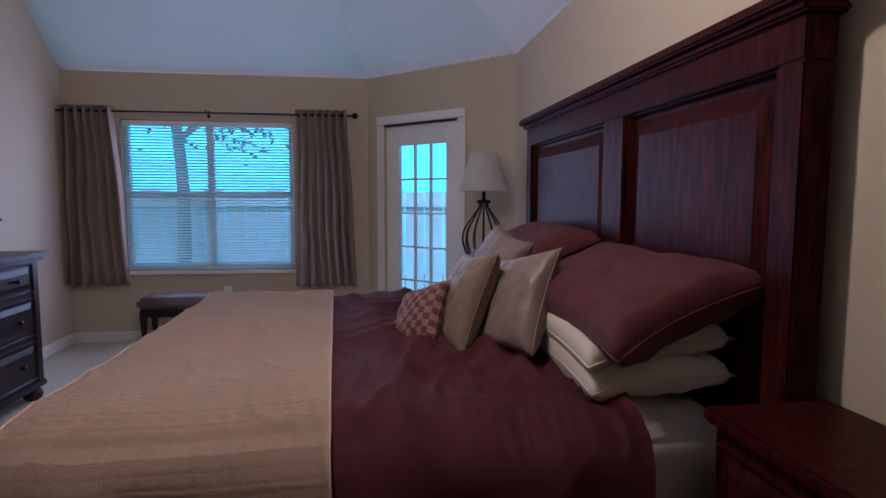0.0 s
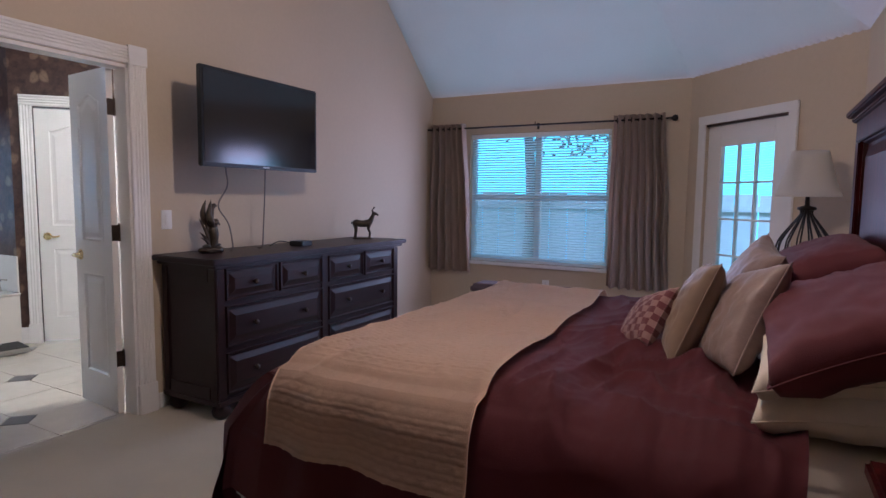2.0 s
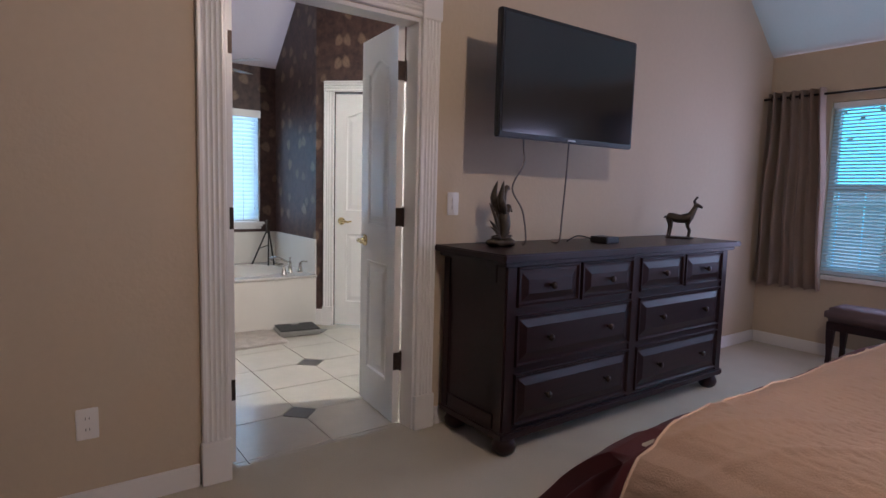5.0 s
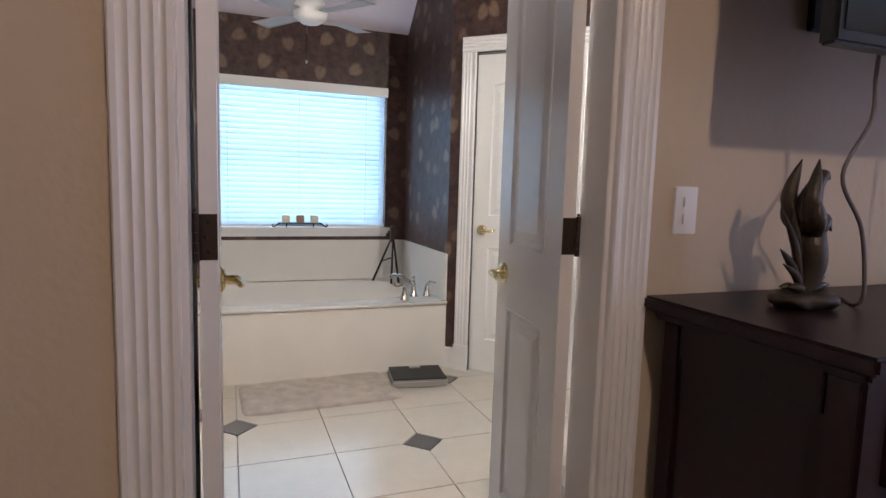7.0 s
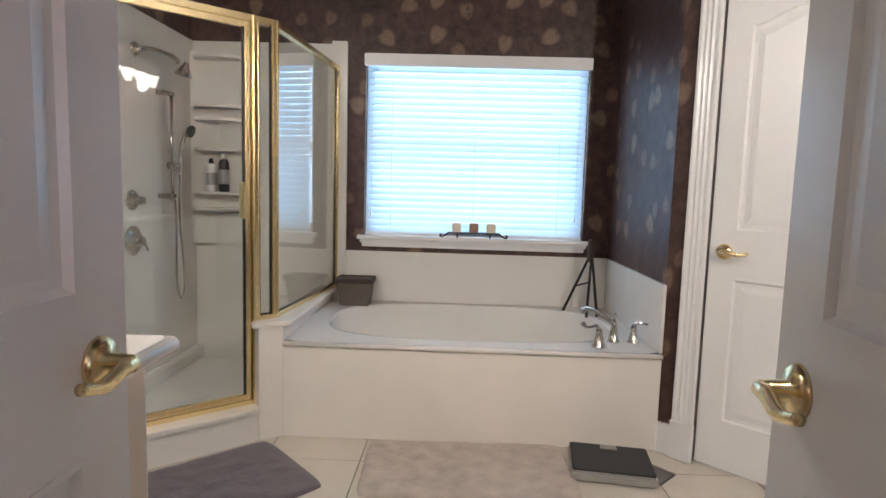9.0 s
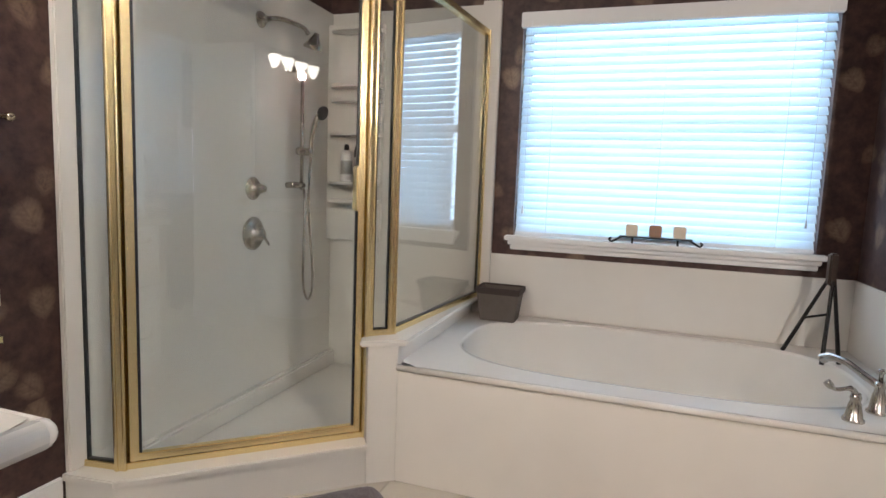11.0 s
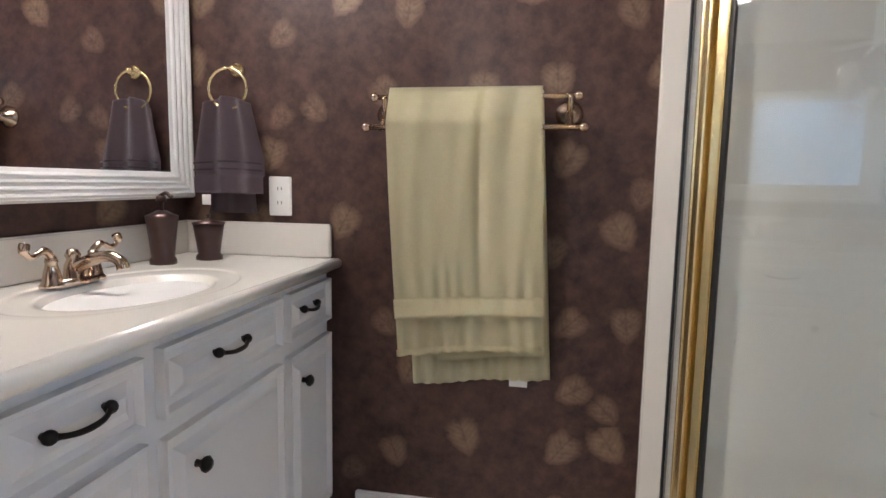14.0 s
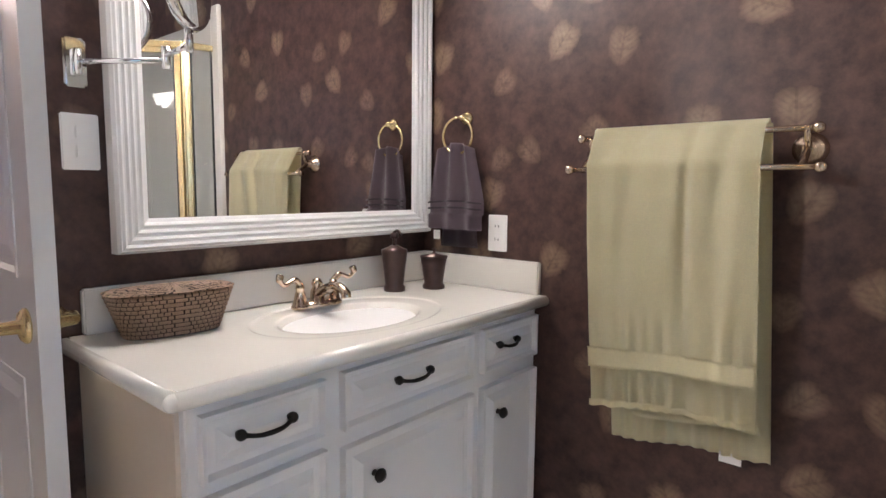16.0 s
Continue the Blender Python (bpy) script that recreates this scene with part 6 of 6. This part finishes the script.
for s in (-1, 1):
    bm = bmesh.new()
    tap_base(bm, 0, 0.055 * s, 0.0, 0.065, 0.8)
    tube(curve_pts([(0, 0.055 * s, 0.062), (-0.004, 0.075 * s, 0.078), (-0.006, 0.105 * s, 0.068), (-0.008, 0.122 * s, 0.082), (-0.006, 0.118 * s, 0.095)], 5), [0.009] * 6 + [0.006] * 9 + [0.010] * 6, 10, bm)
    part("tap", bm, "champagne_metal", fa, smooth=True)

sd = thing("soap_dispenser", "brown bronze soap dispenser with a pump", "soap dispenser", Matrix.Translation((-0.480, 0.132, CT)))
part("bottle", lathe([(0, 0), (0.034, 0), (0.034, 0.012), (0.029, 0.02), (0.033, 0.06), (0.040, 0.118), (0.041, 0.128), (0.022, 0.136), (0.012, 0.142), (0, 0.142)], 24), "brown_ceramic", sd, smooth=True)
bm = tube([(0, 0, 0.14), (0, 0, 0.185)], 0.006, 8)
tube(curve_pts([(0, 0, 0.182), (-0.02, 0.006, 0.188), (-0.04, 0.012, 0.178)], 4), 0.005, 8, bm)
lathe([(0, 0.165), (0.013, 0.165), (0.012, 0.18), (0, 0.183)], 12, bm)
part("pump", bm, "brown_ceramic", sd, smooth=True)
jr = thing("lidded_jar", "brown bronze lidded jar on the vanity", "jar", Matrix.Translation((-0.538, 0.012, CT)))
part("jar", lathe([(0, 0), (0.036, 0), (0.036, 0.01), (0.030, 0.018), (0.036, 0.06), (0.042, 0.098), (0, 0.1)], 24), "brown_ceramic", jr, smooth=True)
part("lid", lathe([(0, 0.099), (0.044, 0.099), (0.044, 0.105), (0.008, 0.112), (0.004, 0.118), (0.007, 0.126), (0, 0.13)], 24), "brown_ceramic", jr, "bronze lid with a small knob", True)

bk = thing("wicker_basket", "oval lidded wicker basket on the vanity", "basket", Matrix.Translation((-0.487, 0.826, CT)) @ Matrix.Rotation(radians(-8), 4, "Z") @ Matrix.Scale(0.92, 4))


def squarish(a):
    """A rounded oblong: a circle pushed out towards its corners."""
    c, d = math.cos(a), math.sin(a)
    return math.copysign(abs(c) ** 0.72, c), math.copysign(abs(d) ** 0.72, d)


def weave(u, v):
    a = 2 * math.pi * u
    row = min(int(v * 10), 9)
    w = 1 + 0.014 * abs(math.sin(math.pi * (56 * u + 0.5 * (row % 2)))) + 0.03 * abs(math.sin(math.pi * 10 * v))
    c, d = squarish(a)
    return ((0.050 + 0.022 * v) * w * c, (0.104 + 0.034 * v) * w * d, 0.1 * v)


def lid_f(u, v):
    a = 2 * math.pi * u
    w = 1 + 0.008 * math.sin(60 * a + math.pi * round(v * 6))
    c, d = squarish(a)
    return (0.078 * v * w * c, 0.145 * v * w * d, 0.110 - 0.006 * v ** 3 + 0.002 * abs(math.sin(math.pi * 6 * v)))


def strands(ob, rows, cols, place):
    """Gives the faces between the strands of each row the dark colour."""
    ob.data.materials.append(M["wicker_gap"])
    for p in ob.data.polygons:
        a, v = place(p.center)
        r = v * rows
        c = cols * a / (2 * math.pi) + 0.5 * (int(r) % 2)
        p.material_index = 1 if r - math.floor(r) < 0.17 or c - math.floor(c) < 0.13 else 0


bm = sheet(weave, 392, 60, 0.004)
box(-0.04, -0.08, 0.001, 0.04, 0.08, 0.004, bm)
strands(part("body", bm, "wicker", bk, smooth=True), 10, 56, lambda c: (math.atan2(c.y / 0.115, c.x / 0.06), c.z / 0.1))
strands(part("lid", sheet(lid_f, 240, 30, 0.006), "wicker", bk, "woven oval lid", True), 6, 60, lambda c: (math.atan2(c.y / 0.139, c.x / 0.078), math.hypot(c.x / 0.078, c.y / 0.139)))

# ---- mirror ----
mi = thing("wall_mirror", "large framed wall mirror with a stepped white frame", "mirror")
MY0, MY1, MZ0, MZ1, FW = SY + 0.008, 0.903, 1.035, 2.0, 0.076
part("glass", box(VX - 0.014, MY0 + FW - 0.01, MZ0 + FW - 0.01, VX - 0.010, MY1 - FW + 0.01, MZ1 - FW + 0.01), "mirror", mi)


def stepped(p0, p1, inward):
    """A moulded frame side, mitred at 45 degrees."""
    bm = bmesh.new()
    p0, p1, inward = Vector(p0), Vector(p1), Vector(inward)
    along = (p1 - p0).normalized()
    prof = [(0.0, 0.0), (0.0, 0.034), (0.006, 0.042)]
    for k in range(4):
        c = 0.006 + 0.0155 * k
        d = 0.042 - 0.006 * k
        prof += [(c + 0.003, d), (c + 0.008, d + 0.003), (c + 0.0125, d), (c + 0.0145, d - 0.006)]
    prof += [(FW, 0.014), (FW, 0.0)]
    a = [bm.verts.new(p0 + inward * w + along * w + Vector((-d, 0, 0))) for w, d in prof]
    b = [bm.verts.new(p1 + inward * w - along * w + Vector((-d, 0, 0))) for w, d in prof]
    for i in range(len(prof)):
        j = (i + 1) % len(prof)
        bm.faces.new((a[i], a[j], b[j], b[i]))
    bm.faces.new(a)
    bm.faces.new(b[::-1])
    return part("frame_side", bm, "trim", mi)


stepped((VX, MY0, MZ0), (VX, MY1, MZ0), (0, 0, 1))
stepped((VX, MY0, MZ1), (VX, MY1, MZ1), (0, 0, -1))
stepped((VX, MY0, MZ0), (VX, MY0, MZ1), (0, 1, 0))
stepped((VX, MY1, MZ0), (VX, MY1, MZ1), (0, -1, 0))

mm = thing("magnifying_mirror", "chrome swing-arm magnifying mirror on the wall", "magnifying mirror", Matrix.Translation((0, -0.05, -0.016)))
part("wall_plate", box(VX - 0.012, 0.985, 1.40, VX, 1.028, 1.50), "chrome", mm, bevel=0.005)
part("pivot", tube([(VX - 0.022, 1.006, 1.425), (VX - 0.022, 1.006, 1.475)], 0.008, 10), "chrome", mm, smooth=True)
part("arm", tube([(VX - 0.022, 1.004, 1.45), (-0.49, 0.875, 1.462)], 0.006, 10), "chrome", mm, smooth=True)
part("elbow", tube([(-0.495, 0.87, 1.445), (-0.495, 0.87, 1.49)], 0.009, 10), "chrome", mm, smooth=True)
part("arm", tube([(-0.495, 0.87, 1.472), (-0.575, 0.862, 1.482)], 0.006, 10), "chrome", mm, smooth=True)
part("stem", tube([(-0.58, 0.862, 1.468), (-0.58, 0.862, 1.515)], 0.009, 10), "chrome", mm, smooth=True)
RM = Matrix.Translation((-0.58, 0.862, 1.60)) @ Matrix.Rotation(radians(38), 4, "Z") @ Matrix.Rotation(radians(-88), 4, "Y")
part("rim", lathe([(0.078, -0.012), (0.086, -0.01), (0.091, 0.0), (0.086, 0.01), (0.078, 0.012)], 40, None, RM), "chrome", mm, smooth=True)
part("glass", lathe([(0, 0.0121), (0.079, 0.0121), (0.079, 0.013), (0, 0.013)], 40, None, RM), "mirror", mm)

wall_plate("light_switch", "white double rocker switch plate beside the mirror", "light switch", Matrix.Translation((VX, 0.953, 1.274)) @ Matrix.Rotation(radians(-90), 4, "Z"), "switch")
wall_plate("wall_outlet", "white duplex outlet above the vanity splash", "outlet", Matrix.Translation((-0.694, SY, 1.045)) @ Matrix.Rotation(radians(180), 4, "Z"), "outlet")

# ---- vanity light bar ----


def vanity_light(label, m, pitch):
    """Bar of four bell shades; its wall plate at local x=0, shades towards -x."""
    vl = thing("vanity_light", label, "vanity light", m, "vanity lights")
    part("back_plate", box(-0.025, -1.9 * pitch, -0.03, 0, 1.9 * pitch, 0.03), "champagne_metal", vl, bevel=0.006)
    for k in (-1.5, -0.5, 0.5, 1.5):
        y = k * pitch
        part("arm", tube(curve_pts([(-0.02, y, 0), (-0.08, y, 0.02), (-0.11, y, -0.01), (-0.11, y, -0.04)], 4), 0.007, 8), "champagne_metal", vl, smooth=True)
        part("shade", lathe([(0.02, -0.045), (0.03, -0.06), (0.042, -0.10), (0.055, -0.14), (0.0, -0.142)][::-1], 24, None, Matrix.Translation((-0.11, y, -0.19)) @ Matrix.Rotation(radians(180), 4, "X")), "shade_lit", vl, "lit frosted glass bell shade", True)
    return vl


vanity_light("four-light bar with frosted bell shades above the mirror, lit", Matrix.Translation((VX, 0.44, 2.24)), 0.19)
lamp("vanity_lamp", "AREA", 16, (1.0, 0.92, 0.82), look((VX - 0.19, 0.44, 2.12), (-2.0, 1.0, 0.6)), 0.2, 0.7)
vanity_light("four-light bar with frosted bell shades beyond the doorway, lit", Matrix.Translation((-0.112, 2.79, 2.13)), 0.163)
lamp("far_vanity_lamp", "POINT", 75, (1.0, 0.92, 0.82), Matrix.Translation((-0.30, 2.79, 1.95)), 0.03)

# ---- towel bar and towels ----
tb = thing("towel_bar", "double brass towel bar on round brackets", "towel bar", VM @ Matrix.Translation((0.018, 0, -0.02)))
for x0, x1, y, z in ((-1.020, -1.566, 0.055, 1.342), (-1.010, -1.58, 0.10, 1.258)):
    bm = tube([(x0, y, z), (x1, y, z)], 0.007, 12)
    for x in (x0, x1):
        bmesh.ops.create_uvsphere(bm, u_segments=12, v_segments=8, radius=0.0125, matrix=Matrix.Translation((x, y, z)))
    part("bar", bm, "champagne_metal", tb, smooth=True)
for x in (-1.048, -1.546):
    bm = lathe([(0, 0), (0.036, 0), (0.036, 0.004), (0.028, 0.01), (0.026, 0.016), (0.016, 0.02), (0.012, 0.04), (0, 0.042)], 24, None, Matrix.Translation((x, 0, 1.30)) @ Matrix.Rotation(radians(-90), 4, "X"))
    tube(curve_pts([(x, 0.035, 1.30), (x, 0.05, 1.317), (x, 0.055, 1.342)], 4), 0.008, 8, bm)
    tube(curve_pts([(x, 0.035, 1.30), (x, 0.07, 1.279), (x, 0.10, 1.255)], 4), 0.008, 8, bm)
    part("bracket", bm, "champagne_metal", tb, smooth=True)
tw = thing("bath_towel", "sage cream bath towel folded over the bar", "towel", VM @ Matrix.Translation((0.018, 0, -0.02)))


def towel(u, v):
    """Front fall of the towel, v from the bar down."""
    s = 1.358 - 0.712 * v
    x0, x1 = -1.066 - 0.045 * v ** 1.2, -1.474 - 0.030 * v
    x = x0 + (x1 - x0) * u
    edge = 0.66 - 0.05 * math.sin(2.2 * v)
    flap = 1 / (1 + math.exp(-(u - edge) / 0.014))
    f = 0.010 * math.sin(2 * math.pi * (u * 1.1 + 0.1)) * v + 0.009 * noise.noise((u * 4, v * 2, 1)) + 0.006 * noise.noise((u * 11 + 2 * v, v * 3, 6))
    f += 0.021 * flap * (1 - 0.75 * v ** 3) - 0.013 * math.exp(-((u - edge + 0.035) / 0.03) ** 2) * math.sin(math.pi * min(v * 1.25, 1)) - 0.016 * math.exp(-((u - edge - 0.17 + 0.05 * v) / 0.07) ** 2) * max(1 - 1.3 * abs(v - 0.2), 0)
    near = math.exp(-((v - 0.74) / 0.07) ** 2) * 0.7 + (1.0 if v > 0.86 else 0.0) * min((v - 0.86) / 0.03, 1)
    g = 0.006 * math.sin(2 * math.pi * 9 * u + 5 * noise.noise((u * 3, 0, 4))) * near
    y = 0.071 + 0.052 * min(v / 0.125, 1) + f + g
    return (x, y, s + 0.042 * u * v + 0.004 * math.sin(5 * u) * v ** 4)


part("front_fall", sheet(towel, 120, 90, 0.009), "towel", tw, smooth=True)


def towel_band(u, v):
    x, y, z = towel(u, 0.785 + 0.075 * v)
    return (x, y + 0.011, z)


part("woven_band", sheet(towel_band, 70, 6, 0.002), "towel_band", tw, "smooth woven band", True)
part("hem", sheet(lambda u, v: tuple(Vector(towel(u, 0.978 + 0.024 * v)) + Vector((0, 0.011, 0))), 70, 3, 0.003), "towel_band", tw, smooth=True)


def towel_back(u, v):
    x, y, z = towel(u, v)
    return (-1.08 - 0.055 * v + (-1.477 + 1.08 - 0.045 * v + 0.055 * v) * u, 0.043 + 0.012 * math.sin(9 * u) * v + 0.005 * math.sin(70 * u) * v, 1.358 - 0.82 * v + 0.042 * u * v)


part("back_fall", sheet(towel_back, 70, 60, 0.008), "towel", tw, smooth=True)
part("inner_fold", sheet(lambda u, v: (-1.15 - 0.055 * v - 0.30 * u, 0.082 + 0.01 * math.sin(7 * u), 0.78 - 0.155 * v + 0.03 * u), 30, 12, 0.007), "towel", tw, smooth=True)
part("top_fold", sheet(lambda u, v: (-1.066 - 0.408 * u, 0.047 + 0.028 * v, 1.356 + 0.011 * math.sin(math.pi * v)), 20, 8, 0.006), "towel", tw, smooth=True)
part("care_tag", box(-1.46, 0.045, 0.552, -1.41, 0.047, 0.578), "white_plastic", tw, "small white care tag")

tr = thing("towel_ring", "brass towel ring on a round bracket", "towel ring", VM @ Matrix.Translation((0.012, 0, 0.012)))
bm = lathe([(0, 0), (0.022, 0), (0.022, 0.004), (0.017, 0.012), (0.010, 0.016), (0.008, 0.035), (0, 0.037)], 20, None, Matrix.Translation((-0.575, 0, 1.40)) @ Matrix.Rotation(radians(-90), 4, "X"))
part("bracket", bm, "brass", tr, smooth=True)
part("ring", tube([(-0.56 + 0.06 * math.sin(2 * math.pi * k / 36), 0.032, 1.343 + 0.058 * math.cos(2 * math.pi * k / 36)) for k in range(37)], 0.0045, 8), "brass", tr, smooth=True)
ht = thing("hand_towel", "plum grey hand towel hanging through the ring", "towel", VM @ Matrix.Translation((0.012, 0, 0.012)))


def hand_towel(u, v):
    half = 0.070 + 0.036 * min(v * 1.6, 1)
    y = 0.044 + 0.012 * math.sin(2 * math.pi * 2.5 * u + 1) * (1 - 0.3 * v) + (0.012 if 0.80 < v else 0)
    return (-0.562 + half * (1 - 2 * u) - 0.008 * v, y, 1.30 - 0.26 * v + 0.02 * math.sin(math.pi * u) * (1 - v))


part("front_fall", sheet(hand_towel, 50, 40, 0.010), "towel_dark", ht, smooth=True)
for v0 in (0.66, 0.735):
    part("woven_band", sheet(lambda u, v: tuple(Vector(hand_towel(u, v0 + 0.022 * v)) + Vector((0, 0.012, 0))), 40, 2, 0.003), "mat_dark", ht, "dark woven band", True)
part("back_fall", sheet(lambda u, v: (-0.562 + (0.05 + 0.03 * v) * (1 - 2 * u), 0.018 + 0.005 * math.sin(14 * u), 1.29 - 0.31 * v), 30, 20, 0.008), "towel_dark", ht, smooth=True)
part("care_tag", box(-0.515, 0.062, 1.005, -0.488, 0.064, 1.035), "white_plastic", ht, "small white care tag")

# ---- rugs and scale ----


def rug(name, label, m, w, d, h, material):
    def f(u, v):
        a, b = 2 * u - 1, 2 * v - 1
        e = (1 - abs(a) ** 14) * (1 - abs(b) ** 14)
        x, y = w / 2 * a * (1 - 0.05 * abs(b) ** 8 * abs(a)), d / 2 * b * (1 - 0.05 * abs(a) ** 8 * abs(b))
        return (x, y, h * max(e, 0) ** 0.4 * (1 + 0.35 * noise.noise((x * 14, y * 14, 2)) + 0.2 * noise.noise((x * 60, y * 60, 4))) + 0.001)
    ob = part(name, sheet(f, 90, 60), material, smooth=True)
    ob.matrix_basis = m
    return tagged(ob, label, "bath mat")


rug("bath_rug", "beige shag bath rug in front of the tub", pose(-2.115, 1.60, 0.0, 0, 0, 92), 0.87, 0.49, 0.016, "rug")
rug("bath_mat", "plum bath mat in front of the shower door", pose(-1.868, 0.605, 0.0, 0, 0, -47), 0.75, 0.52, 0.014, "mat_dark")
sc = thing("bathroom_scale", "grey bathroom scale with a black ribbed mat", "bathroom scale", pose(-2.165, 2.20, 0, 0, 0, 82))
part("base", box(-0.17, -0.135, 0.004, 0.17, 0.135, 0.045), "steel", sc, bevel=0.010)
part("platform", box(-0.163, -0.128, 0.0455, 0.163, 0.128, 0.054), "rubber", sc, "black ribbed platform", bevel=0.004)
part("dial_window", box(-0.035, 0.07, 0.0545, 0.035, 0.115, 0.060), "steel", sc, "pale dial window", bevel=0.003)

# ---- ceiling fan over the tub ----
cf = thing("ceiling_fan", "white ceiling fan with a pull chain above the tub", "ceiling fan", Matrix.Translation((-2.30, 1.56, 2.14)))
part("motor", lathe([(0, -0.05), (0.05, -0.05), (0.09, -0.02), (0.10, 0.03), (0.07, 0.08), (0, 0.09)], 28), "white_plastic", cf, smooth=True)
part("rod", tube([(0, 0, 0.08), (0, 0, 0.92)], 0.012, 10), "white_plastic", cf)
part("canopy", lathe([(0.03, 0.84), (0.07, 0.9), (0.07, 0.92), (0, 0.92)], 20), "white_plastic", cf, smooth=True)
for k in range(4):
    a = radians(35 + 90 * k)
    bm = sheet(lambda u, v: (0.11 + 0.33 * u, (v - 0.5) * (0.09 + 0.035 * u), 0.012 * (v - 0.5)), 8, 4, 0.006)
    bmesh.ops.transform(bm, matrix=Matrix.Rotation(a, 4, "Z"), verts=bm.verts)
    part("blade", bm, "white_plastic", cf, smooth=True)
bm = tube([(0, -0.02, -0.05), (0, -0.02, -0.25)], 0.0015, 6)
lathe([(0, -0.275), (0.007, -0.268), (0.010, -0.26), (0.005, -0.25), (0, -0.248)], 10, bm, Matrix.Translation((0, -0.02, 0)))
part("pull_chain", bm, "chrome", cf)

# second vanity, glimpsed behind the open door leaf
v2 = thing("vanity_cabinet", "white vanity cabinet on the far side of the doorway", "vanity", Matrix.Translation((-0.113, 2.40, 0)))
part("body", box(-0.52, 0, 0, 0, 0.95, 0.80), "cabinet", v2, bevel=0.003)
part("top", box(-0.55, -0.02, 0.80, 0, 0.97, 0.835), "marble", v2, bevel=0.008)
part("backsplash", box(-0.02, 0, 0.836, 0, 0.97, 0.93), "marble", v2, bevel=0.003)
